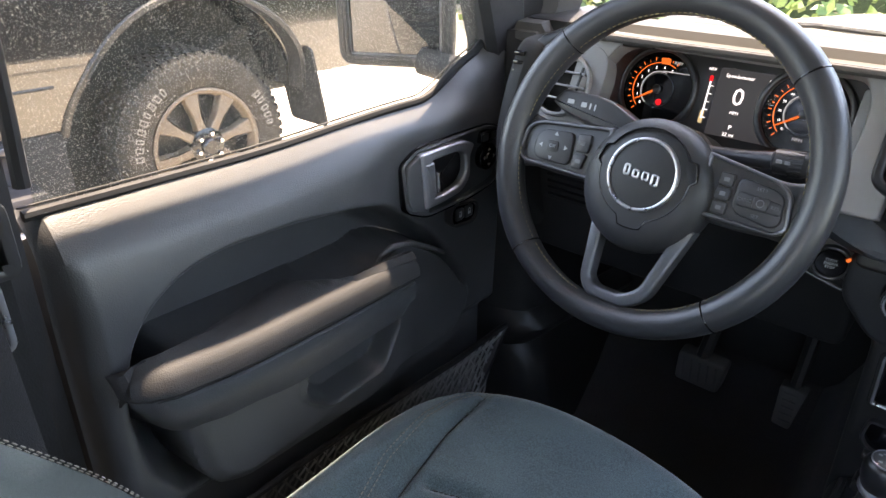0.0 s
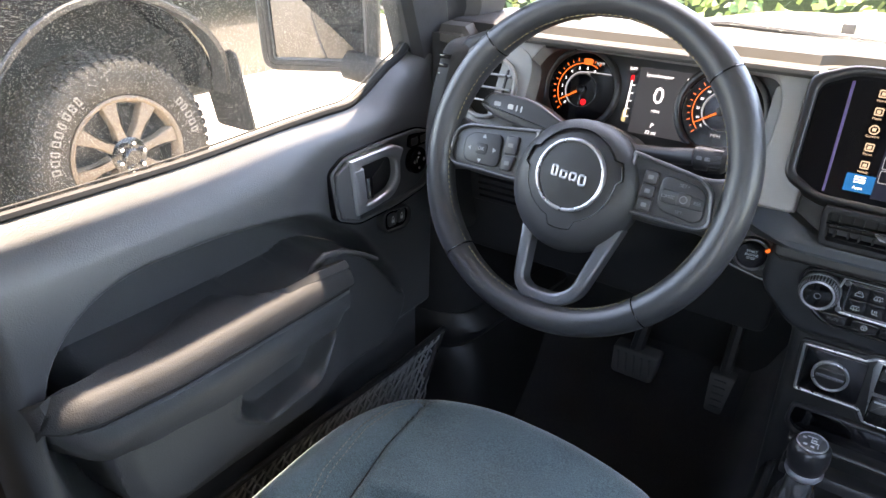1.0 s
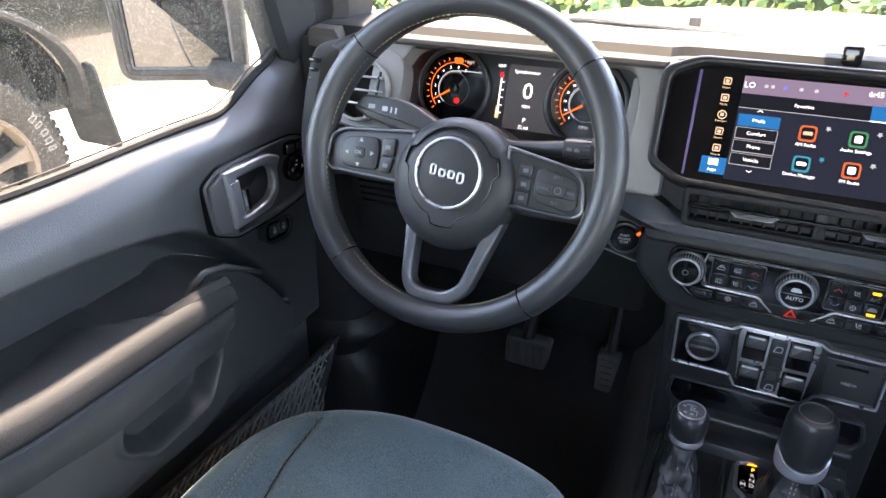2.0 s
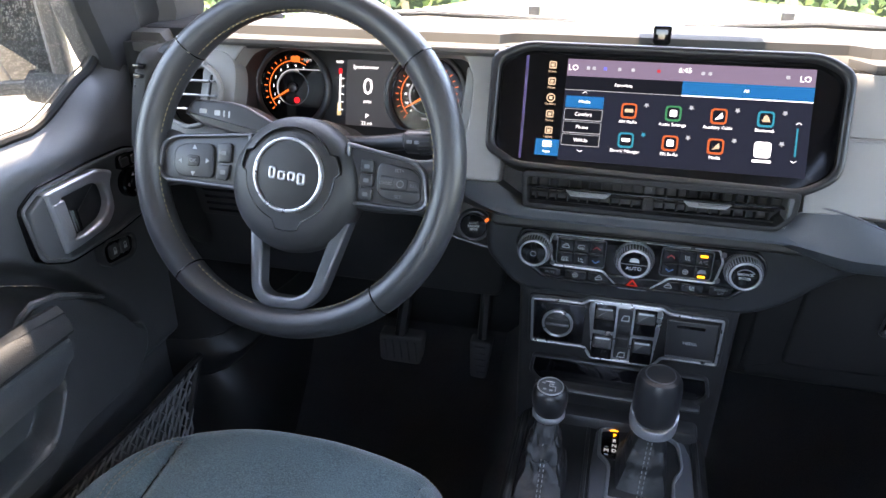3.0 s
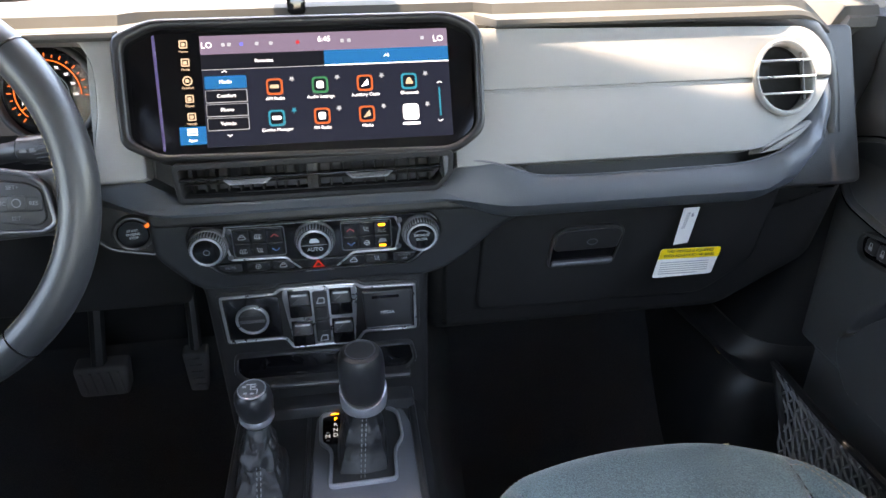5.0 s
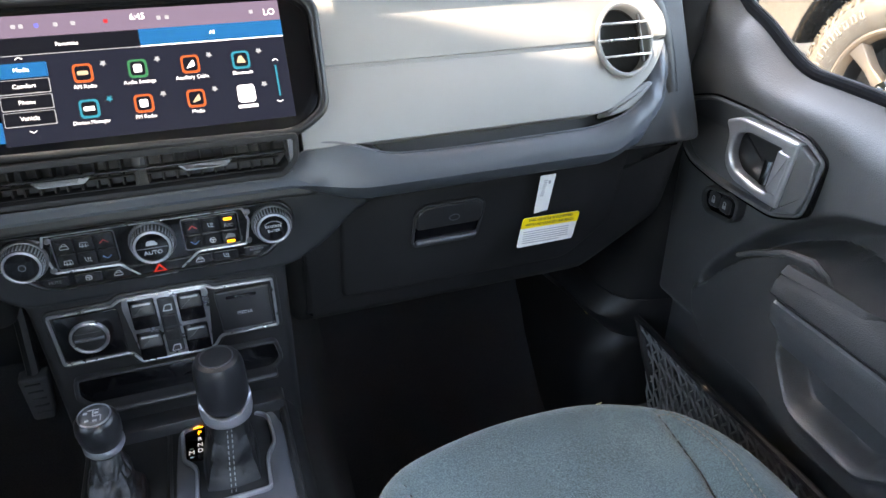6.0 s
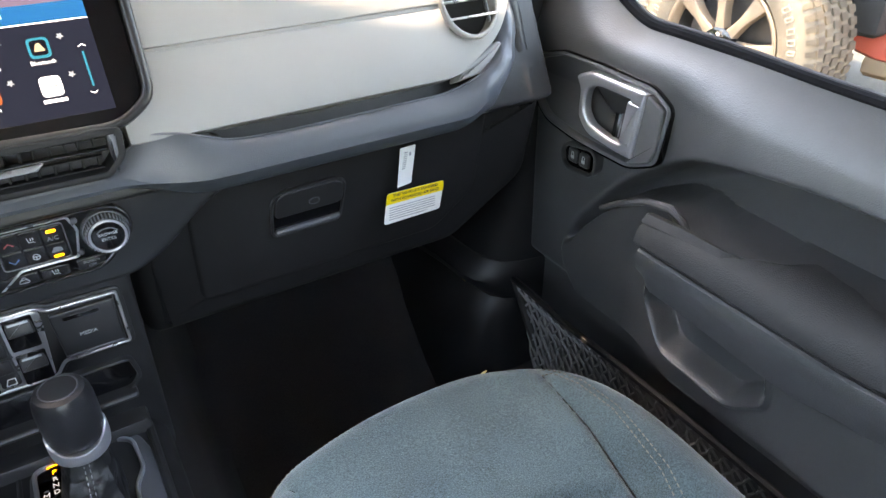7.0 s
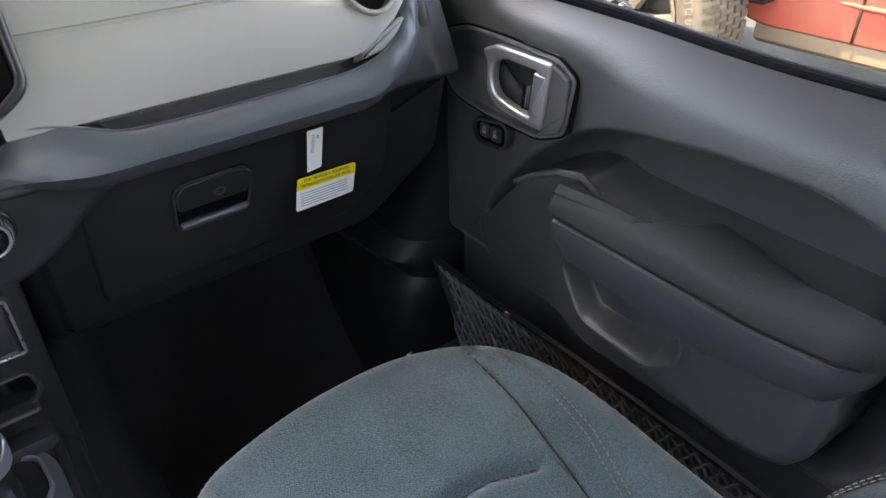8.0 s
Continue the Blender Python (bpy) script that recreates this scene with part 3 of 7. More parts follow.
lo = rpoly([(-0.048, -0.034), (0.038, -0.033), (0.045, 0.022), (0.034, 0.032), (-0.034, 0.031), (-0.046, 0.020)], [0.010, 0.010, 0.012, 0.010, 0.010, 0.012], 5)
latch = part("latch", surround(GF, lo, offs(lo, 0.003), 0.0, 0.0075, 0.0012), SATIN, gb, "", 0)
part("latch_cup", plate(GF, offs(lo, 0.002), 0.0, 0.0050, 0.0004), GLOSS, gb, "", 0)
part("latch_paddle", plate(GF, rpoly([(-0.043, -0.006), (0.039, -0.005), (0.042, 0.021), (0.033, 0.029), (-0.033, 0.028), (-0.043, 0.018)], 0.007, 4), 0.004, 0.0085, 0.0025), BLACK, gb, "", 0)
# lip in paler metal paint that stands in for the highlight on its edge
part("latch_lip", plate(GF, rpoly([(-0.044, -0.031), (0.035, -0.030), (0.037, -0.022), (-0.043, -0.023)], 0.003), 0.0, 0.0105, 0.004), DARKTRIM, gb, "", 0)
part("lock_mark", surround(GF, *band(disc(0.004, 0.008, 0.007, 20, 0.005), 0.0012), 0.008, 0.0092, 0.0003), DARKTRIM, gb)

KF = dashframe(-0.40, 1.045, 1.09, -12)
part("knee_panel", plate(KF, rpoly([(-0.25, -0.115), (0.24, -0.115), (0.24, 0.11), (-0.25, 0.11)], 0.02), -0.05, 0.0, 0.006), DARKPLASTIC, dash)
part("fuse_cover", plate(KF, rect(-0.20, -0.02, -0.075, 0.05, 0.006), -0.01, 0.004, 0.002), DARKPLASTIC, dash)
for k in range(5):
    part("slot", plate(KF, rect(-0.185, -0.012 + 0.011 * k, -0.09, -0.008 + 0.011 * k, 0.001), 0.0, 0.0052, 0.0004), GLOSS, dash)

# centre stack body
ST = dashframe(0, 0.9915, 1.10, 0)
part("centre_stack", plate(ST, rpoly([(-0.148, 0.075), (-0.168, 0.03), (-0.168, -0.012), (-0.128, -0.056), (-0.124, -0.30), (0.124, -0.30), (0.128, -0.056), (0.168, -0.012), (0.168, 0.03), (0.148, 0.075)], 0.012), -0.30, 0.0, 0.010), BLACK, dash)


# padded shoulder that flows from the bolster round the climate panel
part("stack_shoulder", plate(ST, rpoly([(-0.150, 0.060), (-0.172, 0.032), (-0.172, -0.014), (-0.130, -0.060), (0.134, -0.060), (0.176, -0.036), (0.205, -0.008), (0.245, 0.014), (0.300, 0.026), (0.300, 0.060)], [0.01, 0.01, 0.015, 0.02, 0.02, 0.02, 0.02, 0.03, 0.01, 0.01], 5), -0.07, 0.0025, 0.010, 4), STACKHIDE, dash, "padded shoulder round the climate panel")


# ---- doors ----
INSERT = [(0.985, 0.905), (0.970, 0.938), (0.930, 0.988), (0.893, 1.031), (0.825, 1.082), (0.785, 1.103), (0.740, 1.114), (0.645, 1.123), (0.55, 1.124), (0.500, 1.114), (0.462, 1.090), (0.438, 1.055), (0.422, 0.99), (0.430, 0.90), (0.47, 0.84), (0.97, 0.84)]
CARRIER = [(1.000, 0.893), (0.978, 0.910), (0.962, 0.938), (0.922, 0.984), (0.885, 1.012), (0.840, 1.034), (0.80, 1.040), (0.775, 1.030), (0.60, 1.028), (0.48, 1.028), (0.464, 1.00), (0.462, 0.92), (0.470, 0.870), (0.490, 0.838), (0.53, 0.822), (0.70, 0.820), (0.955, 0.821), (0.992, 0.860)]


POCKET = [(0.818, 0.908), (0.770, 0.864), (0.668, 0.861), (0.622, 0.900), (0.64, 0.96), (0.81, 0.96)]


def smooth_outline(poly, r):
    return [(p.x, p.y) for p in rpoly(poly, r, 4)]


INSERT, CARRIER, POCKET = smooth_outline(INSERT, 0.020), smooth_outline(CARRIER, 0.014), smooth_outline(POCKET, 0.014)


def inside(poly, y, z):
    """Distance from a point to the outline, positive inside it."""
    best, odd = 1e9, False
    for i in range(len(poly)):
        (a, b), (c, d) = poly[i - 1], poly[i]
        t = max(0.0, min(1.0, ((y - a) * (c - a) + (z - b) * (d - b)) / ((c - a) ** 2 + (d - b) ** 2)))
        best = min(best, math.hypot(y - a - t * (c - a), z - b - t * (d - b)))
        if (b > z) != (d > z) and y < (c - a) * (z - b) / (d - b) + a:
            odd = not odd
    return best if odd else -best


def door_top(y):
    return 1.207 + 0.012 * sstep(0.60, 0.90, y) + 0.052 * sstep(0.90, 1.04, y) + 0.056 * sstep(1.02, 1.10, y)


def door_fn(y, t):
    top = door_top(y)
    z = 0.60 + (top - 0.60) * t
    x = -0.700
    # rounded shoulder that falls inwards from the sill to the lower edge of the upper skin
    back = sstep(0.86, 0.74, y) * sstep(0.384, 0.414, y)
    x += 0.010 * (1 - back) * math.exp(-((z - 1.186) / (0.026 if z > 1.186 else 0.058)) ** 2)
    k = top - z
    x += back * 0.026 * math.sin(min(1.0, k / 0.118) * math.pi / 2)
    if k < 0.055:
        x -= (0.030 - 0.006 * back) * (1 - k / 0.055) ** 1.8
    c = sstep(-0.001, 0.007, inside(CARRIER, y, z))
    e = inside(INSERT, y, z)
    x -= (0.022 * sstep(-0.006, 0.009, e) + 0.044 * sstep(-0.010, 0.032, e) + 0.024 * back * sstep(-0.010, 0.026, e)) * (1 - c)
    x += 0.008 * c + 0.016 * sstep(0.74, 0.50, y) * sstep(0, 0.028, inside(CARRIER, y, z)) - 0.028 * (1 - c) * sstep(0.850, 0.812, z)
    if 0.59 < y < 0.85 and 0.83 < z < 1.0:
        k = inside(POCKET, y, z)
        x += 0.006 * math.exp(-((k + 0.003) / 0.004) ** 2) - 0.030 * sstep(0.0, 0.012, k)
    f = sstep(1.06, 1.11, y)
    x -= 0.03 * f * f + 0.022 * sstep(0.402, 0.384, y)
    return Vector((x, y, z))


NOTCH = [(0.832, 1.148), (0.862, 1.165), (0.950, 1.169), (1.018, 1.169), (1.064, 1.154), (1.071, 1.098), (1.045, 1.070), (0.980, 1.060), (0.885, 1.058), (0.842, 1.077)]


def arm_ring(y):
    """Cross-section of the arm rest, x and z."""
    seam = lerp(y, [(0.41, 1.024), (0.55, 1.015), (0.80, 1.017)])
    top = seam + lerp(y, [(0.404, 0.016), (0.412, 0.026), (0.430, 0.035), (0.74, 0.035), (0.80, 0.032)])
    out = lerp(y, [(0.404, -0.656), (0.43, -0.666), (0.50, -0.686), (0.56, -0.700), (0.60, -0.714), (0.64, -0.722), (0.662, -0.690), (0.682, -0.658), (0.700, -0.646), (0.80, -0.640)])
    inn = lerp(y, [(0.404, -0.656), (0.412, -0.638), (0.424, -0.627), (0.450, -0.6195), (0.62, -0.619), (0.80, -0.620)])
    return [(out - 0.004, seam - 0.012), (out - 0.003, top - 0.022), (out + 0.004, top - 0.013), (out + 0.014, top - 0.005), ((out + inn) / 2 - 0.004, top + 0.003), (inn - 0.024, top + 0.0005), (inn - 0.011, top - 0.005), (inn - 0.002, top - 0.0145), (inn + 0.001, seam + 0.004), (inn - 0.002, seam)]


def arm_base_ring(y):
    seam = lerp(y, [(0.41, 1.024), (0.55, 1.015), (0.80, 1.017)])
    inn = lerp(y, [(0.404, -0.656), (0.412, -0.638), (0.424, -0.627), (0.450, -0.6195), (0.62, -0.619), (0.80, -0.620)])
    inn -= lerp(y, [(0.422, 0.040), (0.430, 0.018), (0.445, 0.006), (0.465, 0.0)])
    low = lerp(y, [(0.422, 0.985), (0.432, 0.966), (0.458, 0.950), (0.52, 0.940), (0.60, 0.932), (0.78, 0.942), (0.82, 0.985)])
    return [(-0.712, seam - 0.0055), (inn - 0.012, seam - 0.0055), (inn - 0.0065, seam - 0.0105), (inn - 0.005, seam - 0.018), (inn - 0.008, seam - 0.034), (inn - 0.022, low + 0.010), (inn - 0.040, low), (-0.712, low - 0.012)]


def along_y(ys, ring):
    bm = bmesh.new()
    skin(bm, [[Vector((x, y, z)) for x, z in ring(y)] for y in ys])
    return bm


def make_door(s):
    right = s > 0
    d = thing("door_2" if right else "door_1", "closed front door with black soft-touch trim and satin silver handle", "car door", kind="structure")

    def p(name, bm, mat, parent=d, label="", smooth=35):
        return part(name, bm, mat, parent, label, smooth, right)

    DF = frame_of((-0.692, 0, 0), (0, 1, 0), (0, 0, 1))
    ts = [0, 0.04, 0.1, 0.16, 0.22] + steps(0.26, 0.90, 180) + steps(0.904, 1.0, 22)
    panel = p("panel", sheet(door_fn, [0.384, 0.386, 0.389, 0.392, 0.395, 0.40, 0.405] + steps(0.41, 1.10, 270), ts), DOORSKIN, d, "soft grained black door skin")
    p("door_core", block(-0.802, -0.787, 0.386, 1.12, 0.58, 1.160, 0.004), BLACK)
    # window: rubber lip, frame and pane
    lip = [(-0.7250, y, door_top(y) - 0.0010) for y in steps(0.386, 1.10, 60)]
    p("window_seal", tube(lip, 0.0058, 8), SEALBLACK if right else DARKPLASTIC)
    p("glass_edge", tube([(-0.7315 if right else -0.7365, y, door_top(y) + 0.0035) for y in steps(0.386, 1.10, 60)], 0.0022 if right else 0.0014, 6), TRIMEDGE if right else WINDOWTRIM)
    if not right:
        # broad front post of the window, leaning back with the windscreen
        bm = bmesh.new()
        skin(bm, [[Vector((x, y, z)) for x, y in ((-0.752, a), (-0.716, a), (-0.704, a + 0.012), (-0.700, b - 0.01), (-0.706, b), (-0.752, b))] for z, a, b in ((1.20, 1.070, 1.140), (1.27, 1.047, 1.130), (1.343, 1.022, 1.120), (1.55, 0.975, 1.10), (1.82, 0.940, 1.08))])
        p("window_post", bm, RUBBER, d, "black front post of the side window")
    # the unseen top run is placed to leave a slot for the sun
    p("window_frame", tube([(-0.735, 1.10, 1.325), (-0.725, 1.115, 1.40), (-0.712, 1.09, 1.79), (-0.712, 0.42, 1.81), (-0.735, 0.395, 1.23)], 0.008, 8), BLACK)
    pts = [(y, door_top(y) - 0.02) for y in steps(0.40, 1.10, 24)] + [(1.10, 1.78), (0.42, 1.79)]
    bm = bmesh.new()
    skin(bm, [[Vector((-0.738 + w - 0.11 * (z - 1.2) * -1 * 0.9 * 0.9, y, z)) for y, z in pts] for w in (0, 0.004)])
    g = p("window_pane", bm, CLEANGLASS if right else GLASS, d, "clear side window" if right else "slightly dusty side window", 0)
    g.visible_shadow = False
    # arm rest
    ys = [0.405, 0.408, 0.414, 0.424] + steps(0.435, 0.792, 64) + [0.796, 0.7975]

    def ended(bm):
        """The passenger's arm rest stops a little sooner at the back."""
        if right:
            for v in bm.verts:
                v.co.y += 0.034 * max(0.0, 1 - (v.co.y - 0.405) / 0.2)
        return bm

    arm = p("arm_rest", ended(along_y(ys, arm_ring)), ARMHIDE, d, "padded black arm rest")
    p("arm_rest_base", ended(along_y([0.422, 0.425] + steps(0.430, 0.796, 50), arm_base_ring)), DOORSKIN, arm)
    p("seam", ended(tube([(arm_ring(y)[8][0] - 0.0045, y, arm_ring(y)[8][1] - 0.0055) for y in steps(0.43, 0.79, 40)], 0.0016, 5)), RUBBER, arm)
    p("pull_cup", tube([(-0.678, y, z) for y, z in ((0.755, 1.004), (0.768, 1.016), (0.782, 1.034), (0.802, 1.042), (0.841, 1.034), (0.881, 1.013), (0.91, 0.994))], [0.003, 0.004, 0.0048, 0.005, 0.005, 0.004, 0.003], 8), DOORSKIN, arm)
    # handle bezel and handle
    bz = rpoly(NOTCH, [0.008, 0.010, 0.02, 0.012, 0.012, 0.02, 0.02, 0.02, 0.012, 0.012], 4)
    bezel = p("handle_bezel", surround(DF, *band(bz, 0.006), -0.012, 0.006, 0.003), BEZEL, d, "dark satin handle surround")
    p("bezel_groove", surround(DF, offs(bz, -0.0022), bz, -0.012, 0.0045, 0.0005), GLOSS, bezel)
    rear = [q for q in (Vector((0.840, 1.144)), Vector((0.866, 1.157)), Vector((0.876, 1.158)), Vector((0.886, 1.064)), Vector((0.850, 1.078)), Vector((0.841, 1.10)))]
    p("bezel_rear", plate(DF, rpoly(rear, 0.004), -0.01, 0.0095, 0.003), BEZEL, bezel)
    p("bezel_dish", plate(DF, offs(bz, 0.004), -0.02, -0.004, 0.004), BEZEL, bezel)
    loop = rpoly([(0.864, 1.159), (0.957, 1.160), (0.981, 1.149), (0.971, 1.134), (0.972, 1.098), (0.952, 1.080), (0.897, 1.074), (0.874, 1.074)], [0.004, 0.012, 0.006, 0.006, 0.012, 0.012, 0.010, 0.004], 5)
    hole = rpoly([(0.886, 1.145), (0.941, 1.146), (0.958, 1.138), (0.961, 1.125), (0.961, 1.109), (0.948, 1.094), (0.912, 1.087), (0.893, 1.087)], [0.004, 0.008, 0.006, 0.004, 0.010, 0.010, 0.008, 0.004], 5)
    handle = p("handle", surround(DF, loop, hole, 0.001, 0.0135, 0.0045, None, 4), SILVER, bezel, "satin silver pull handle")
    p("handle_well", plate(DF, offs(loop, 0.006), -0.02, -0.003, 0.002), SATIN, bezel)
    p("handle_hinge", plate(DF, rpoly([(0.870, 1.142), (0.890, 1.143), (0.896, 1.090), (0.878, 1.088)], 0.003), 0.0, 0.0145, 0.003), SILVER, bezel)
    p("hinge_pin", tube([(-0.676, 0.899, 1.098), (-0.676, 0.896, 1.128)], 0.0045, 10), CHROME, bezel)
    # lock switch
    LF = frame_of((-0.6895, 0, 0), (0, 1, 0), (0, 0, 1))
    lk = rpoly([(0.936, 1.052), (0.948, 1.060), (0.998, 1.052), (1.006, 1.040), (1.002, 1.022), (0.990, 1.014), (0.946, 1.018), (0.936, 1.030)], 0.006, 3)
    lock = p("lock_switch", surround(LF, *band(lk, 0.005), -0.01, 0.004, 0.002), SATIN, d)
    p("lock_back", plate(LF, offs(lk, 0.004), -0.01, -0.002, 0.001), GLOSS, lock)
    for y in (0.961, 0.982):
        p("key", plate(LF, rect(y - 0.0095, 1.027, y + 0.0095, 1.047, 0.005), -0.01, 0.0015, 0.002), SATIN, lock)
        p("lock_icon", plate(LF, rect(y - 0.003, 1.033, y + 0.003, 1.0375), 0.0, 0.0020, 0.0002, 1), WHITE_PRINT, lock)
        p("lock_icon", surround(LF, *band(rect(y - 0.0024, 1.036, y + 0.0024, 1.043, 0.0022, 3), 0.0009), 0.0, 0.0020, 0.0002), WHITE_PRINT, lock)
    if not right:
        # mirror control pod on the driver's side
        mc = p("mirror_control", plate(LF, rect(1.003, 1.140, 1.043, 1.160, 0.006), -0.01, 0.004, 0.002), GLOSS, d)
        for y in (1.012, 1.034):
            p("key", plate(LF, rect(y - 0.008, 1.144, y + 0.008, 1.156, 0.003), 0.0, 0.0055, 0.0015), SATIN, mc)
        p("dial", lathe(frame_of((-0.6895, 1.023, 1.117), (0, 1, 0), (0, 0, 1)), [(0.021, -0.01), (0.021, 0.003), (0.019, 0.005), (0.007, 0.004), (0.006, 0.006), (0, 0.0065)]), GLOSS, mc)
        for a in range(4):
            c, q = math.cos(a * math.pi / 2), math.sin(a * math.pi / 2)
            tri = [Vector((1.023 + 0.0145 * c, 1.117 + 0.0145 * q)), Vector((1.023 + 0.0105 * c - 0.003 * q, 1.117 + 0.0105 * q + 0.003 * c)), Vector((1.023 + 0.0105 * c + 0.003 * q, 1.117 + 0.0105 * q - 0.003 * c))]
            p("arrow", plate(LF, tri, 0.0, 0.0052, 0.0002, 1), WHITE_PRINT, mc)
    # elastic net on the lower door
    net_top = lambda y: 0.797 + 0.012 * sstep(0.9, 1.05, y)
    net = tagged(thing("net", "", ""), "black stretchy string net pocket on the lower door", "storage net")
    net.name = "net_pocket"
    p("hem", tube([(-0.652 - 0.010 * math.sin((y - 0.42) * 5), y, net_top(y)) for y in steps(0.42, 1.05, 40)], 0.0055, 7), DARKPLASTIC, net)
    p("front_hem", tube([(-0.655, 1.05, 0.808), (-0.655, 1.02, 0.76), (-0.66, 0.985, 0.70), (-0.665, 0.965, 0.64)], 0.006, 7), BLACK, net)
    bm = bmesh.new()
    cols, rows_ = 36, 7
    def knot(i, j, k):
        y = 1.045 - 0.63 * i / cols - 0.012 * j * (1 - i / cols)
        z = net_top(y) - 0.026 * j - 0.013 * k
        return Vector((-0.653 - 0.010 * math.sin((y - 0.42) * 5) - 0.004 * math.sin(j * 1.1), y, z))
    for i in range(cols):
        for j in range(rows_):
            a, b = knot(i, j, 0), knot(i + 0.5, j, 1)
            c = knot(i, j + 1, 0)
            e = knot(i + 1, j, 0)
            tube([a, b], 0.0020, 4, False, bm)
            tube([b, c], 0.0020, 4, False, bm)
            tube([e, b], 0.0020, 4, False, bm)
            tube([b, knot(i + 1, j + 1, 0)], 0.0020, 4, False, bm)
    tagged(p("mesh", bm, NET, net), kind="stuff")
    return d


make_door(-1)
make_door(1)


# ---- steering wheel ----
def make_wheel():
    W = dashframe(-0.382, 0.922, 1.204, 21.0)
    R, r = 0.1830, 0.0168
    wh = thing("steering_wheel", "black leather three-spoke steering wheel with tan stitching", "steering wheel")
    bm = bmesh.new()
    rings = []
    for i in range(97):
        a = 2 * math.pi * i / 96
        fat = 1 + 0.10 * (math.exp(-((math.cos(a) - 0.80) / 0.25) ** 2) + math.exp(-((math.cos(a) + 0.80) / 0.25) ** 2))
        c, s = math.cos(a), math.sin(a)
        rings.append([W @ Vector(((R + r * fat * math.cos(b)) * c, (R + r * fat * math.cos(b)) * s, r * 1.12 * fat * math.sin(b))) for b in [2 * math.pi * k / 20 for k in range(20)]])
    skin(bm, rings, True, False, False)
    bmesh.ops.remove_doubles(bm, verts=bm.verts, dist=1e-6)
    rim = part("rim", bm, RIMHIDE, wh)
    # seams across the rim
    for deg in (41, 138.5, 228, 309.5):
        a = radians(deg)
        c, s = math.cos(a), math.sin(a)
        fat = 1 + 0.10 * (math.exp(-((c - 0.80) / 0.25) ** 2) + math.exp(-((c + 0.80) / 0.25) ** 2))
        part("seam", tube([W @ Vector(((R + r * fat * 1.005 * math.cos(b)) * c, (R + r * fat * 1.005 * math.cos(b)) * s, r * 1.125 * fat * math.sin(b))) for b in [2 * math.pi * k / 24 for k in range(24)]], 0.0009, 5, True), GLOSS, rim)
    # cross stitching on the inner edge
    for d0, d1 in ((43, 137), (140, 172), (186, 226), (230, 258), (284, 308), (311, 350), (362, 399)):
        pts = [W @ Vector(((R - r * 1.06 * 0.93) * math.cos(radians(d)), (R - r * 1.06 * 0.93) * math.sin(radians(d)), r * 0.45)) for d in steps(d0, d1, 40)]
        stitches(pts, 0.0042, 0.0022, 0.0008, THREAD, rim)
    # hub, a little below the rim's centre
    H = W @ Matrix.Translation((0.006, -0.0245, 0))
    hub = part("hub", lathe(H, [(0.055, -0.060), (0.073, -0.034), (0.0775, -0.012), (0.0765, 0.000), (0.072, 0.010), (0.062, 0.0185), (0.050, 0.0225), (0.0, 0.0240)], 64), HUBSKIN, wh, "round grained hub")
    H = W @ Matrix.Translation((0.0085, -0.0135, 0))
    shield = [Vector((0.053 * math.cos(a), 0.053 * math.sin(a))) for a in [2 * math.pi * k / 72 for k in range(72)]]
    for v in shield:
        if 0.004 < v.y < 0.026 and abs(v.x) > 0.04:
            v *= 1.12
        if v.y < -0.048 and abs(v.x) < 0.017:
            v.y -= 0.009
    part("hub_groove", surround(H, shield, offs(shield, 0.0015), 0.008, 0.0228, 0.0004), GLOSS, hub)
    part("badge_ring", surround(H, disc(0, 0, 0.0412, 56), disc(0, 0, 0.0372, 56), 0.018, 0.0285, 0.0016), LINE, hub, "chrome badge ring")
    part("badge_field", plate(H, disc(0, 0, 0.0376, 48), 0.018, 0.0262, 0.0008), BLACK, hub)
    # plain raised emblem bars in place of the maker's mark
    em = bmesh.new()
    for x, y0, y1, w2 in ((-0.0185, -0.005, 0.0085, 0.0040), (-0.0070, -0.006, 0.0045, 0.0046), (0.0045, -0.0065, 0.0040, 0.0046), (0.0160, -0.0100, 0.0035, 0.0046)):
        o = rect(x - w2, y0, x + w2, y1, 0.0034, 4)
        surround(H, o, offs(o, 0.0026), 0.022, 0.0278, 0.0010, em, 3)
    part("emblem", em, LINE, hub, "plain raised silver emblem shapes")
    for y, wd in ((-0.0785, 0.020), (-0.0850, 0.007)):
        part("airbag_mark", plate(W, rect(0.006 - wd / 2, y - 0.0020, 0.006 + wd / 2, y + 0.0020, 0.0006, 2), 0.000, 0.0145 if y > -0.08 else 0.0110, 0.0003, 1), GLOSS, hub)
    # side spokes with switch pads
    PADS = ([(-0.048, 0.030), (-0.148, 0.0215), (-0.166, 0.012), (-0.170, -0.022), (-0.160, -0.033), (-0.056, -0.036)], [(0.066, 0.0285), (0.142, 0.0150), (0.158, 0.004), (0.164, -0.033), (0.153, -0.0415), (0.066, -0.039)])
    for s, pts in zip((-1, 1), PADS):
        dv = 0.0 if s < 0 else -0.008
        sp = part("spoke", plate(W, [Vector((s * v.x, v.y + dv)) for v in rpoly([(0.050, 0.030), (0.100, 0.027), (0.150, 0.023), (0.178, 0.030), (0.180, -0.042), (0.150, -0.036), (0.110, -0.038), (0.050, -0.036)], 0.008)], -0.022, -0.001, 0.006), RIMHIDE, wh)
        pad = rpoly(pts, [0.003, 0.012, 0.01, 0.012, 0.012, 0.003], 5)
        part("switch_bezel", surround(W, pad, offs(pad, 0.0042), -0.012, 0.0068, 0.002, None, 3), SWITCHTRIM, sp, "dark satin switch surround")
        part("switch_back", plate(W, offs(pad, 0.003), -0.012, 0.0020, 0.001), SATIN, sp)
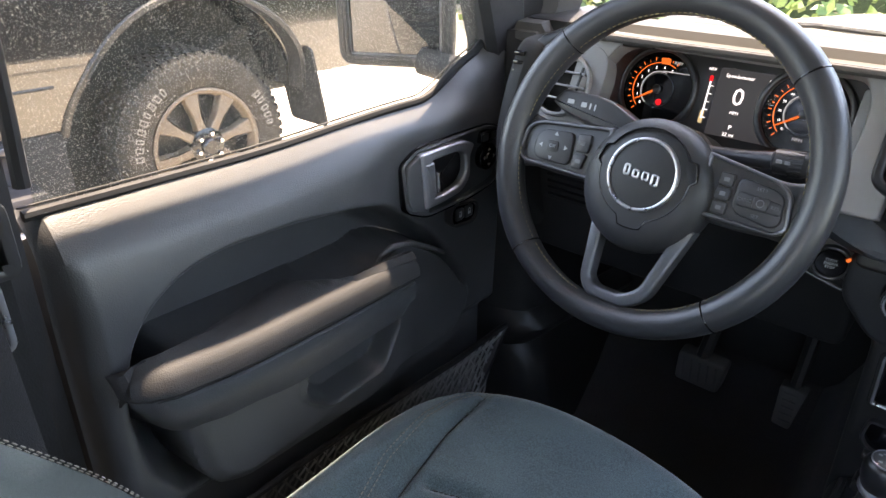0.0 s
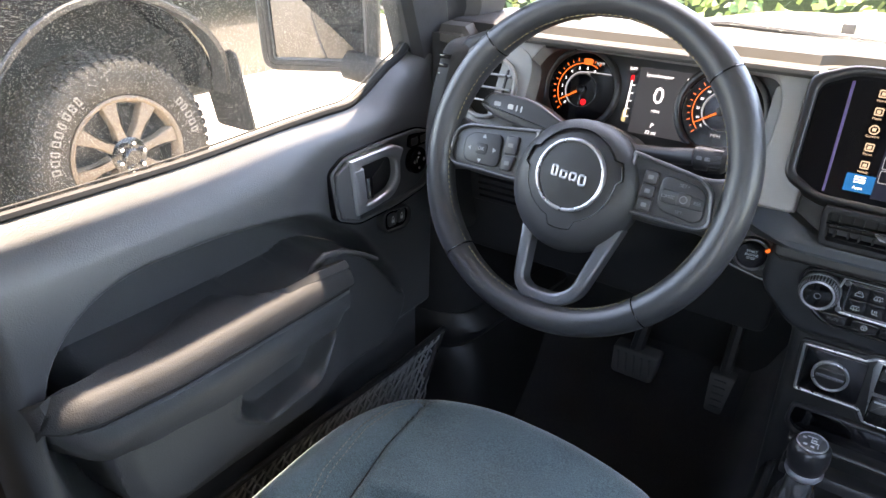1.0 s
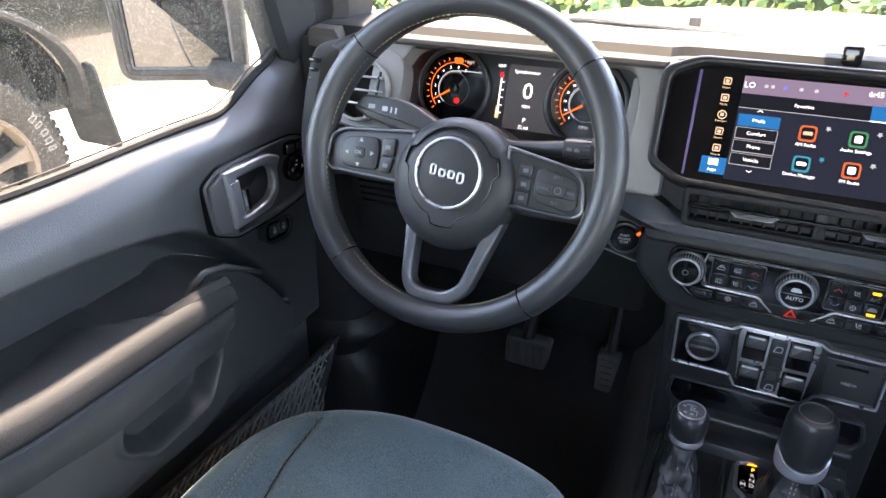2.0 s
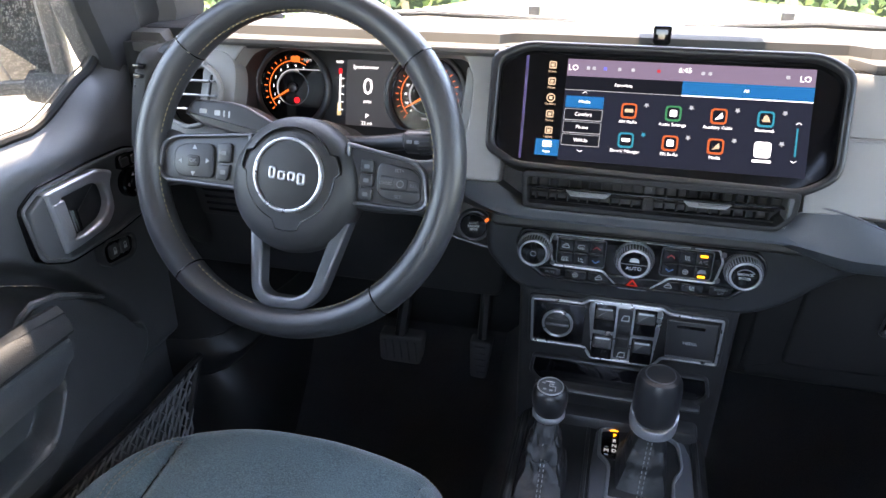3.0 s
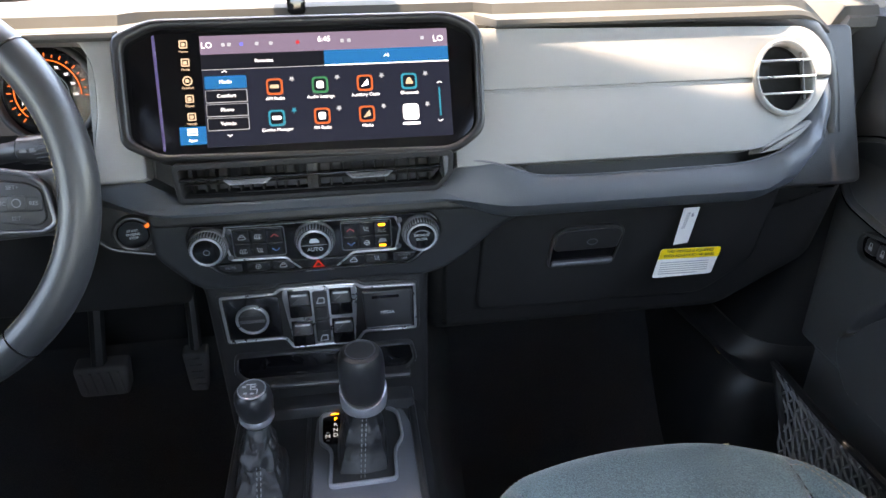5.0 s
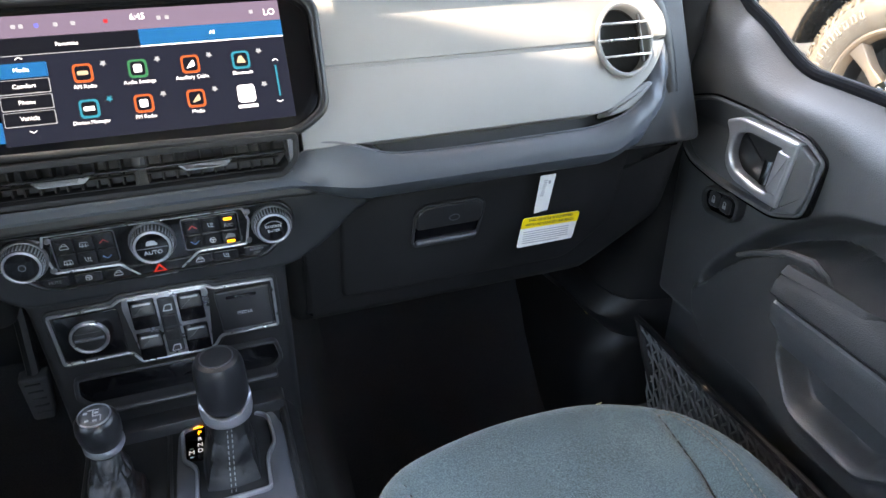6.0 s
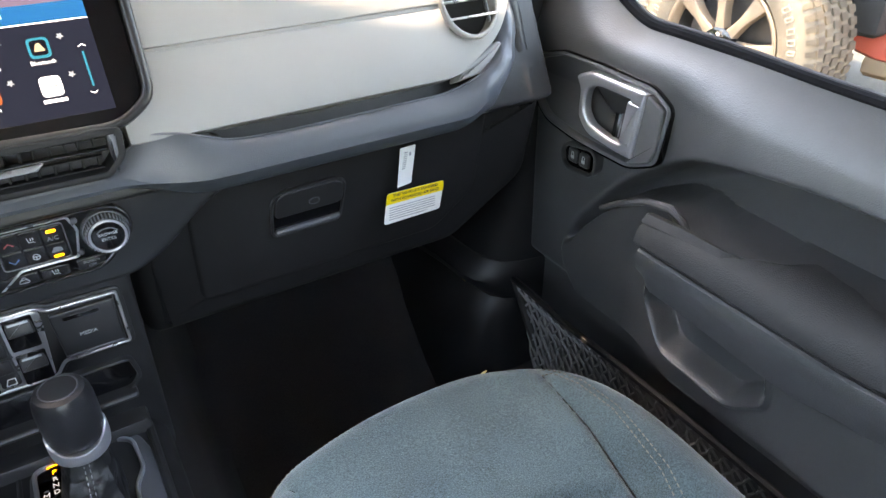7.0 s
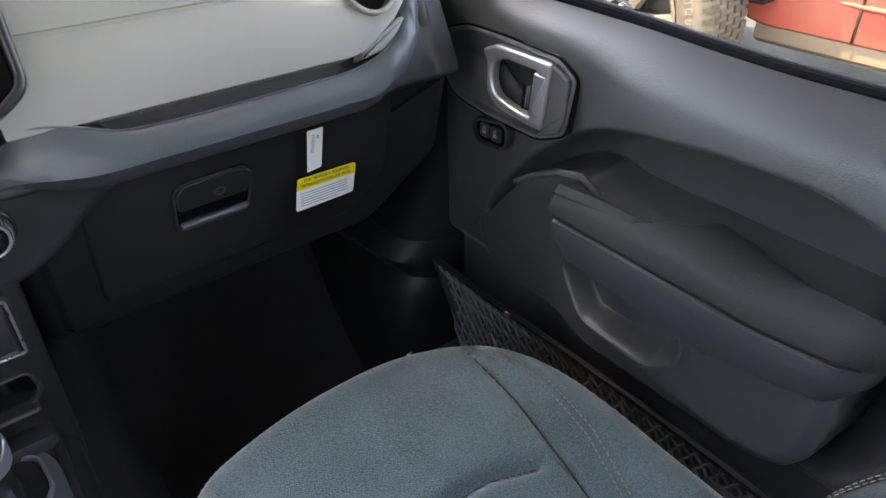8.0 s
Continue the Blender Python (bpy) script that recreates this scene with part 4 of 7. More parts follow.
        if s < 0:
            part("key", plate(W, rpoly([(-0.148, 0.004), (-0.138, 0.0115), (-0.097, 0.0150), (-0.095, -0.026), (-0.140, -0.0265), (-0.148, -0.018)], 0.009), 0, 0.0058, 0.002), SATIN, sp)
            part("key", plate(W, rpoly([(-0.092, 0.0150), (-0.074, 0.0165), (-0.074, -0.006), (-0.091, -0.007)], 0.003), 0, 0.0055, 0.0015), SATIN, sp)
            part("key", plate(W, rpoly([(-0.091, -0.009), (-0.074, -0.008), (-0.078, -0.0265), (-0.092, -0.0265)], 0.003), 0, 0.0055, 0.0015), SATIN, sp)
            part("ok_key", plate(W, rect(-0.130, -0.0135, -0.114, -0.0005, 0.004), 0, 0.0070, 0.001), SATIN, sp)
            lettering("OK", 0.0065, W, WHITE_PRINT, sp, -0.122, -0.007, 0.0072)
            for x, y, a in ((-0.121, 0.0085, 90), (-0.122, -0.0215, 270), (-0.139, -0.008, 180), (-0.104, -0.006, 0)):
                c, q = math.cos(radians(a)), math.sin(radians(a))
                tri = [Vector((x + 0.003 * c, y + 0.003 * q)), Vector((x - 0.002 * c - 0.003 * q, y - 0.002 * q + 0.003 * c)), Vector((x - 0.002 * c + 0.003 * q, y - 0.002 * q - 0.003 * c))]
                part("arrow", plate(W, tri, 0.003, 0.0062, 0.0001, 1), WHITE_PRINT, sp)
            for y in (0.005, -0.017):
                part("icon", plate(W, rect(-0.087, y - 0.003, -0.080, y + 0.002, 0.0015), 0.003, 0.0058, 0.0001, 1), DIM_PRINT, sp)
        else:
            part("key", plate(W, rpoly([(0.103, 0.0110), (0.143, 0.0045), (0.152, -0.002), (0.1545, -0.0285), (0.146, -0.0345), (0.104, -0.0285)], [0.012, 0.008, 0.006, 0.006, 0.008, 0.012]), 0, 0.0055, 0.002), SATIN, sp)
            part("key", plate(W, rpoly([(0.106, -0.004), (0.152, -0.008), (0.153, -0.021), (0.107, -0.020)], 0.005), 0, 0.0064, 0.0015), SATIN, sp)
            part("key", plate(W, rect(0.123, -0.0195, 0.139, -0.0055, 0.004), 0, 0.0074, 0.0012), SATIN, sp)
            for k in range(3):
                part("key", plate(W, rect(0.084, -0.0335 + 0.0152 * k, 0.099, -0.0195 + 0.0152 * k, 0.003), 0, 0.0062, 0.0015), SATIN, sp)
                part("icon", plate(W, rect(0.0885, -0.029 + 0.0152 * k, 0.0945, -0.0245 + 0.0152 * k, 0.001), 0, 0.0066, 0.0001, 1), DIM_PRINT, sp)
            for t, x, y in (("SET+", 0.129, 0.0015), ("SET-", 0.130, -0.0265), ("CANC", 0.1145, -0.0125), ("RES", 0.1455, -0.0135)):
                lettering(t, 0.0052, W, DIM_PRINT, sp, x, y, 0.0068)
            part("icon", surround(W, *band(disc(0.131, -0.0125, 0.0042, 16), 0.0010), 0.006, 0.0077, 0.0002), DIM_PRINT, sp)
    # lower yoke spoke
    outer = rpoly([(-0.047, -0.060), (-0.040, -0.150), (-0.026, -0.1665), (0.024, -0.1665), (0.046, -0.150), (0.076, -0.060)], [0, 0.012, 0.010, 0.010, 0.014, 0], 5)
    inner = rpoly([(-0.030, -0.060), (-0.0275, -0.144), (-0.017, -0.1525), (0.014, -0.1525), (0.033, -0.141), (0.058, -0.060)], [0, 0.012, 0.008, 0.008, 0.012, 0], 5)
    part("lower_spoke", surround(W, outer, inner, -0.016, 0.004, 0.004, None, 3), DARKTRIM, wh, "dark satin lower spoke frame")
    # column shroud and stalks
    col = thing("steering_column", "black column shroud with two control stalks", "steering column")
    part("shroud", lathe(W, [(0.060, -0.150), (0.062, -0.060), (0.052, -0.050), (0, -0.050)], 32, None, 0.9), BLACK, col)
    L = dashframe(-0.430, 0.957, 1.2425, 20) @ Matrix.Scale(0.945, 4)
    stalk = part("stalk", plate(L, rpoly([(-0.108, 0.000), (-0.095, 0.0185), (-0.030, 0.0170), (0.030, -0.010), (0.040, -0.026), (0.010, -0.030), (-0.085, -0.0125)], [0.004, 0.008, 0.02, 0.01, 0.01, 0.02, 0.006], 5), -0.020, 0.009, 0.0045, 5), SATIN, col, "black control stalk")
    for x, w2, h2 in ((-0.080, 0.0050, 0.0028), (-0.060, 0.0040, 0.0032), (-0.0505, 0.0012, 0.0040), (-0.0435, 0.0012, 0.0040)):
        part("icon", plate(L, rect(x - w2, 0.0035 - 0.06 * (x + 0.079) - h2, x + w2, 0.0035 - 0.06 * (x + 0.079) + h2, 0.001, 2), 0.005, 0.0094, 0.0001, 1), WHITE_PRINT, stalk)
    Q = Vector((-0.250, 0.975, 1.2225))
    stalk = part("stalk", tube([Q + Vector(v) for v in ((-0.10, 0.01, -0.012), (-0.05, 0.003, -0.006), (-0.014, 0, 0), (-0.012, 0, 0), (0.018, -0.001, 0.002), (0.022, -0.001, 0.002))], [0.009, 0.009, 0.010, 0.0135, 0.0140, 0.0110], 20), SATIN, col, "black control stalk")
    rb = bmesh.new()
    for k in range(20):
        a = 2 * math.pi * k / 20
        d = Vector((0, math.cos(a), math.sin(a))) * 0.0138
        tube([Q + d + Vector((0.004, 0, 0)), Q + d + Vector((0.017, -0.001, 0.002))], 0.0012, 4, False, rb)
    part("knurl", rb, BLACK, stalk)
    for k in range(2):
        part("icon", plate(frame_of(Q + Vector((-0.006 + 0.009 * k, -0.0135, 0.004)), (1, 0, 0), (0, 0.3, 1)), rect(-0.003, -0.002, 0.003, 0.002, 0.001, 2), -0.001, 0.0006, 0.0001, 1), DIM_PRINT, stalk)
    return wh


make_wheel()


# ---- instrument cluster ----
CLUSTERFACE = plain("smoked_cluster_face", (0.016, 0.015, 0.0145), 0.30)


def make_cluster():
    cl = thing("instrument_cluster", "lit instrument cluster with two orange dials and a centre display", "instrument cluster")
    C = dashframe(-0.370, 1.090, 1.248, 15)
    out = rpoly([(-0.205, -0.052), (-0.190, 0.040), (-0.150, 0.068), (0.135, 0.068), (0.158, 0.045), (0.166, -0.052), (0.10, -0.066), (-0.15, -0.066)], 0.02, 5)
    # grey dash face round the deep binnacle
    rim_in = rpoly([(-0.500, -0.062), (-0.507, -0.011), (-0.510, 0.034), (-0.492, 0.0670), (-0.470, 0.0740), (-0.212, 0.0700), (-0.198, 0.045), (-0.196, 0.0), (-0.206, -0.062)], [0.01, 0.02, 0.012, 0.012, 0.012, 0.012, 0.012, 0.02, 0.01], 5)
    mid = Vector((-0.355, -0.01))
    rim_out = []
    for v in rim_in:
        d = v - mid
        k = min((0.190 if d.x < 0 else 0.200) / max(1e-6, abs(d.x)), (0.0885 if d.y > 0 else 0.064) / max(1e-6, abs(d.y)))
        rim_out.append(mid + d * max(1.02, k))
    part("cluster_surround", surround(SF, rim_out, rim_in, -0.030, -0.002, 0.003, None, 3), GREYPANEL, cl, "satin grey dash face round the dials")
    front = on(SF, rim_in, -0.004)
    inv = C.inverted()
    back = [inv @ v for v in front]
    back = [C @ Vector((v.x * 0.985 - 0.001, v.y * 0.97, 0.0)) for v in back]
    bm = bmesh.new()
    skin(bm, [front, [a.lerp(b, 0.5) for a, b in zip(front, back)], back], True, False, False)
    part("binnacle", bm, BLACK, cl, "dark binnacle surround")
    part("face", plate(C, rect(-0.215, -0.085, 0.185, 0.075, 0.02), -0.03, 0.0, 0.001), CLUSTERFACE, cl)
    for cx, redline, nums in ((-0.088, True, ("0", "1", "2", "3", "4", "5", "6", "7")), (0.098, False, ("0", "10", "20", "30", "40", "50", "60", "70", "80", "90", "100"))):
        g = part("dial", surround(C, disc(cx, 0, 0.056, 48), disc(cx, 0, 0.0485, 48), 0.0, 0.010, 0.003, None, 3), SATIN, cl, "round lit dial")
        part("dial_field", plate(C, disc(cx, 0, 0.0488, 48), 0.0, 0.0007, 0.0002, 1), GLOSS, g)
        part("dial_ring", surround(C, disc(cx, -0.001, 0.0225, 40), disc(cx, -0.001, 0.0215, 40), 0.0, 0.0016, 0.0003), DARKTRIM, g)
        a0, a1 = 225, -5 if not redline else 60
        arc = [C @ Vector((cx + 0.0345 * math.cos(radians(a)), 0.0345 * math.sin(radians(a)), 0.0012)) for a in steps(a0, a1, 40)]
        part("dial_arc", tube(arc, 0.0007, 5), ORANGE, g)
        inn = [C @ Vector((cx + 0.023 * math.cos(radians(a)), 0.023 * math.sin(radians(a)), 0.0012)) for a in steps(235, 70, 30)]
        part("dial_arc", tube(inn, 0.0009, 5), SCREEN_DIM, g)
        k = len(nums)
        for i, t in enumerate(nums):
            a = radians(a0 + (a1 - a0) * i / (k - 1))
            c, q = math.cos(a), math.sin(a)
            if not redline and i % 2 and i > 1:
                pass
            lettering(t, 0.0056 if redline else 0.0043, C, SCREEN_WHITE, g, cx + 0.0285 * c, 0.0285 * q, 0.0012)
        tk = bmesh.new()
        for i in range(2 * k - 1):
            a = radians(a0 + (a1 - a0) * i / (2 * k - 2))
            c, q = math.cos(a), math.sin(a)
            tube([C @ Vector((cx + 0.0378 * c, 0.0378 * q, 0.001)), C @ Vector((cx + (0.0405 if i % 2 else 0.042) * c, (0.0405 if i % 2 else 0.042) * q, 0.001))], 0.0007, 4, False, tk)
        part("ticks", tk, ORANGE, g)
        a = radians(212)
        part("needle", tube([C @ Vector((cx, 0, 0.004)), C @ Vector((cx + 0.0335 * math.cos(a), 0.0335 * math.sin(a), 0.004))], [0.0018, 0.0007], 6), ORANGE, g)
        part("boss", lathe(C @ Matrix.Translation((cx, 0, 0)), [(0.006, 0), (0.006, 0.005), (0.004, 0.006), (0, 0.006)], 16), SATIN, g)
        if redline:
            part("redline", plate(C, rect(cx - 0.004, 0.033, cx + 0.009, 0.041, 0.003), 0, 0.0016, 0.0003, 1), ORANGE, g)
            part("warning_lamp", plate(C, disc(cx + 0.006, -0.016, 0.0042, 14), 0, 0.0014, 0.0002, 1), RED_LAMP, g)
            lettering("RPM", 0.006, C, SCREEN_DIM, g, cx + 0.020, 0.036, 0.0012)
            part("bar", plate(C, rect(cx + 0.002, 0.0235, cx + 0.038, 0.0247), 0, 0.0012, 0.0001, 1), SCREEN_DIM, g)
        else:
            lettering("MPH", 0.006, C, SCREEN_DIM, g, cx, -0.030, 0.0012)
    # temperature and fuel bars
    for x, red in ((-0.021, True),):
        b = part("gauge_bar", plate(C, rect(x - 0.0008, -0.026, x + 0.0008, 0.024), 0, 0.0012, 0.0001, 1), SCREEN_WHITE, cl)
        part("hot_mark", plate(C, rect(x - 0.0022, 0.021, x + 0.0022, 0.028, 0.001), 0, 0.0014, 0.0002, 1), RED_LAMP, b)
        for k in range(5):
            part("tick", plate(C, rect(x, -0.025 + 0.010 * k, x + 0.005, -0.0238 + 0.010 * k), 0, 0.0012, 0.0001, 1), SCREEN_WHITE, b)
        part("cold_mark", plate(C, rect(x - 0.003, -0.032, x + 0.002, -0.016, 0.001), 0, 0.0010, 0.0002, 1), glowing("cold_scale", (0.75, 0.62, 0.35), 0.35), b)
    lettering("NW", 0.0055, C, SCREEN_WHITE, cl, -0.022, 0.036, 0.0012)
    dsp = part("display", plate(C, rect(-0.012, -0.046, 0.062, 0.040, 0.003), 0, 0.0006, 0.0002, 1), glowing("cluster_display", (0.13, 0.14, 0.16), 0.11), cl)
    lettering("0", 0.030, C, SCREEN_WHITE, dsp, 0.018, 0.006, 0.0012)
    lettering("MPH", 0.0055, C, SCREEN_WHITE, dsp, 0.018, -0.013, 0.0012)
    lettering("Speedometer", 0.0065, C, SCREEN_WHITE, dsp, 0.014, 0.031, 0.0012)
    lettering("96°", 0.0075, C, SCREEN_WHITE, dsp, 0.054, 0.030, 0.0012)
    lettering("P", 0.0085, C, SCREEN_WHITE, dsp, 0.018, -0.031, 0.0012)
    lettering("22 mi", 0.0065, C, SCREEN_WHITE, dsp, 0.018, -0.040, 0.0012)


make_cluster()


# ---- round end vents ----
def make_vent(s):
    v = thing("air_vent", "round black dash vent with grey ring and slim vanes", "air vent", group="round dash vents")
    V = dashframe(-0.552 if s < 0 else 0.530, 1.003, 1.252, LEAN) @ Matrix.Diagonal((1.0 if s < 0 else 0.85, 1, 1, 1))
    if s < 0:
        around = [Vector((math.copysign(abs(math.cos(t)) ** 0.55, math.cos(t)) * 0.0565, math.copysign(abs(math.sin(t)) ** 0.55, math.sin(t)) * 0.060)) for t in [2 * math.pi * k / 40 for k in range(40)]]
        part("vent_panel", surround(V, around, disc(0, 0, 0.0400, 40), -0.03, 0.0, 0.002), GREYPANEL, v)
    part("ring", surround(V, disc(0, 0, 0.0425, 40), disc(0, 0, 0.0372, 40), -0.01, 0.007, 0.0025, None, 4), GREYPANEL, v, "satin grey vent ring")
    part("well", lathe(V, [(0.0390, 0.004), (0.0386, -0.018), (0.0, -0.019)], 48, caps=False), RUBBER, v)
    for k in range(3):
        y = -0.018 + 0.018 * k
        hw = math.sqrt(0.036 ** 2 - y * y) - 0.001
        part("vane", plate(frame_of(V @ Vector((0, y, 0.004)), V.to_3x3() @ Vector((1, 0, 0)), V.to_3x3() @ Vector((0, -0.15, 1))), rect(-hw, -0.006, hw, 0.004, 0.002), -0.0011, 0.0011, 0.0008, 2), LINE, v)
    part("vane_post", tube([V @ Vector((0.024, -0.026, 0.004)), V @ Vector((0.024, 0.026, 0.004))], 0.0020, 8), SATIN, v)


make_vent(-1)
make_vent(1)


# ---- touchscreen ----
def flat(m, poly, w, h=0.0004):
    return plate(m, poly, w - 0.0003, w + h, 0.0001, 1)


def make_screen():
    ts = thing("touchscreen", "wide lit touchscreen in a black housing on the dash", "touchscreen")
    H = [(-0.177, 0.067), (-0.140, 0.083), (0.162, 0.082), (0.193, 0.064), (0.189, -0.043), (0.157, -0.064), (-0.140, -0.057), (-0.173, -0.040)]
    out = rpoly(H, [0.012, 0.012, 0.016, 0.014, 0.014, 0.016, 0.012, 0.010], 5)
    inn = rpoly([(-0.166, 0.060), (-0.136, 0.0740), (0.159, 0.0730), (0.184, 0.058), (0.181, -0.038), (0.154, -0.0560), (-0.136, -0.0500), (-0.164, -0.034)], [0.010, 0.010, 0.013, 0.012, 0.012, 0.013, 0.010, 0.008], 5)
    part("housing", surround(SF, out, inn, -0.028, 0.012, 0.004, None, 4), HOUSING, ts, "black housing with bevelled corners")
    part("housing_back", plate(SF, offs(out, 0.004), -0.030, -0.004, 0.002), HOUSING, ts)
    part("glass", plate(SF, offs(inn, -0.001), -0.01, 0.003, 0.0008), SCREENGLASS, ts, "glossy black screen glass")
    part("edge_light", flat(SF, [Vector(v) for v in ((-0.1385, 0.068), (-0.1355, 0.0685), (-0.1325, -0.046), (-0.1350, -0.046))], 0.0035), plain("violet_edge", (0.10, 0.07, 0.16), 0.2), ts)
    q = 0.0034
    navy = glowing("screen_navy", (0.012, 0.015, 0.028), 0.45)
    grey = glowing("screen_bar", (0.105, 0.088, 0.140), 0.72)
    blue = glowing("screen_blue", (0.001, 0.085, 0.25), 0.62)
    teal = glowing("screen_teal", (0.006, 0.17, 0.25), 0.6)
    orange = glowing("screen_orange", (0.36, 0.080, 0.028), 0.6)
    green = glowing("screen_green", (0.02, 0.15, 0.07), 0.6)
    cream = glowing("screen_cream", (0.42, 0.33, 0.24), 0.6)
    dark = glowing("screen_dark", (0.005, 0.006, 0.010), 0.6)
    disp = part("display", flat(SF, rect(-0.0925, -0.0445, 0.156, 0.0662), q), navy, ts, "lit display with rows of app icons")
    part("status_bar", flat(SF, rect(-0.0925, 0.0478, 0.156, 0.0662), q + 0.0006), grey, disp)
    part("tab", flat(SF, rect(-0.0925, 0.0330, 0.0285, 0.0472), q + 0.0006), dark, disp)
    part("tab", flat(SF, rect(0.0288, 0.0335, 0.156, 0.0478), q + 0.0008), blue, disp)
    part("tab_line", flat(SF, rect(0.0288, 0.0322, 0.156, 0.0331), q + 0.0009), SCREEN_WHITE, disp)
    part("tab_line", flat(SF, rect(-0.0925, 0.0322, 0.0285, 0.0327), q + 0.0009), SCREEN_DIM, disp)
    z = q + 0.0012
    for t, x, y, s in (("LO", -0.0860, 0.0565, 0.0085), ("LO", 0.1465, 0.0555, 0.0085), ("6:45", 0.0300, 0.0590, 0.0078), ("Favorites", -0.031, 0.0398, 0.0050), ("All", 0.092, 0.0405, 0.0050)):
        lettering(t, s, SF, SCREEN_WHITE, disp, x, y, z)
    for x, mtl in ((-0.070, SCREEN_DIM), (-0.064, SCREEN_DIM), (-0.052, glowing("dot_blue", (0.10, 0.12, 0.6), 0.6)), (-0.037, SCREEN_DIM), (-0.023, SCREEN_DIM), (0.0035, glowing("dot_red", (0.35, 0.02, 0.03), 0.6)), (0.048, SCREEN_DIM), (0.055, SCREEN_DIM), (0.130, SCREEN_DIM)):
        part("status_icon", flat(SF, rect(x - 0.0018, 0.0552, x + 0.0018, 0.0586, 0.0010, 2), z), mtl, disp)
    # app grid
    names = (("AM Radio", orange), ("Audio Settings", green), ("Auxiliary Cable", orange), ("Bluetooth", teal), ("Device Manager", teal), ("FM Radio", orange), ("Media", orange), ("", None))
    for i, (t, mtl) in enumerate(names):
        x = -0.0225 + 0.0453 * (i % 4)
        y = 0.0130 if i < 4 else -0.0185
        ic = part("app_icon", flat(SF, rect(x - 0.0082, y - 0.0082, x + 0.0082, y + 0.0082, 0.004, 4), z), mtl or SCREEN_WHITE, disp)
        if mtl:
            part("icon_inner", flat(SF, rect(x - 0.0062, y - 0.0062, x + 0.0062, y + 0.0062, 0.003, 3), z + 0.0006), dark, ic)
            g = (rect(x - 0.0045, y - 0.0018, x + 0.0045, y + 0.0018, 0.001, 2), rpoly([(x - 0.004, y - 0.003), (x + 0.0045, y - 0.003), (x + 0.001, y + 0.004), (x - 0.002, y + 0.003)], 0.001, 2), rpoly([(x - 0.004, y - 0.004), (x + 0.004, y - 0.002), (x + 0.003, y + 0.004), (x, y + 0.001)], 0.001, 2), rect(x - 0.0035, y - 0.0035, x + 0.0035, y + 0.0035, 0.0015, 2))[(i * 3) % 4]
            part("glyph", flat(SF, g, z + 0.0012), SCREEN_WHITE if i % 3 else cream, ic)
            lettering(t, 0.0047, SF, SCREEN_WHITE, ic, x, y - 0.0118, z)
        else:
            part("glyph", flat(SF, rect(x - 0.005, y - 0.001, x + 0.005, y + 0.001), z + 0.0006), SCREEN_DIM, ic)
            part("name_bar", flat(SF, rect(x - 0.009, y - 0.0132, x + 0.009, y - 0.0105), z), SCREEN_WHITE, ic)
        part("star", flat(SF, [Vector((x + 0.0175 + (0.0030 if k % 2 else 0.0015) * math.sin(k * math.pi / 5), y + 0.0072 + (0.0030 if k % 2 else 0.0015) * math.cos(k * math.pi / 5))) for k in range(10)], z), teal if i == 4 else SCREEN_DIM, ic)
    # category buttons
    for k, t in enumerate(("Media", "Comfort", "Phone", "Vehicle")):
        y1 = 0.0258 - 0.0139 * k
        b = part("button", flat(SF, rect(-0.0905, y1 - 0.0125, -0.0498, y1, 0.001, 2), z), blue if k == 0 else SCREEN_DIM, disp)
        if k:
            part("button_face", flat(SF, rect(-0.0899, y1 - 0.0119, -0.0504, y1 - 0.0006, 0.001, 2), z + 0.0006), dark, b)
        lettering(t, 0.0052, SF, SCREEN_WHITE, b, -0.070, y1 - 0.0062, z + 0.0014)
    for x, y, d in ((-0.0705, 0.0300, 1), (-0.0695, -0.0335, -1), (0.145, 0.0105, 1), (0.1435, -0.0285, -1)):
        part("chevron", tube([SF @ Vector((x - 0.0028, y - 0.0008 * d, z)), SF @ Vector((x, y + 0.0010 * d, z)), SF @ Vector((x + 0.0028, y - 0.0008 * d, z))], 0.0004, 4), SCREEN_WHITE, disp)
    part("scroll_bar", flat(SF, rect(0.1434, -0.0235, 0.1450, 0.0055), z), teal, disp)
    # left column of shortcuts
    for k, t in enumerate(("Home", "Media", "Comfort", "Phone", "Vehicle")):
        x, y = -0.1085 + 0.0008 * k, 0.0585 - 0.0180 * k
        ic = part("shortcut", surround(SF, *band(disc(x, y, 0.0048, 14) if k == 2 else rect(x - 0.0040, y - 0.0036, x + 0.0040, y + 0.0042, 0.0012, 2), 0.0011), q - 0.0003, q + 0.0012, 0.0001), cream, disp)
        part("glyph", flat(SF, rect(x - 0.0018, y - 0.0018, x + 0.0018, y + 0.0016), z), cream, ic)
        lettering(t, 0.0034, SF, cream, ic, x, y - 0.0070, z)
    b = part("apps_button", flat(SF, rect(-0.1180, -0.0410, -0.0925, -0.0232), q + 0.0006), blue, disp)
    for k in range(3):
        part("glyph", flat(SF, rect(-0.1105, -0.0318 + 0.0026 * k, -0.1005, -0.0304 + 0.0026 * k), z), SCREEN_WHITE, b)
    lettering("Apps", 0.0044, SF, SCREEN_WHITE, b, -0.1055, -0.0368, z)


make_screen()


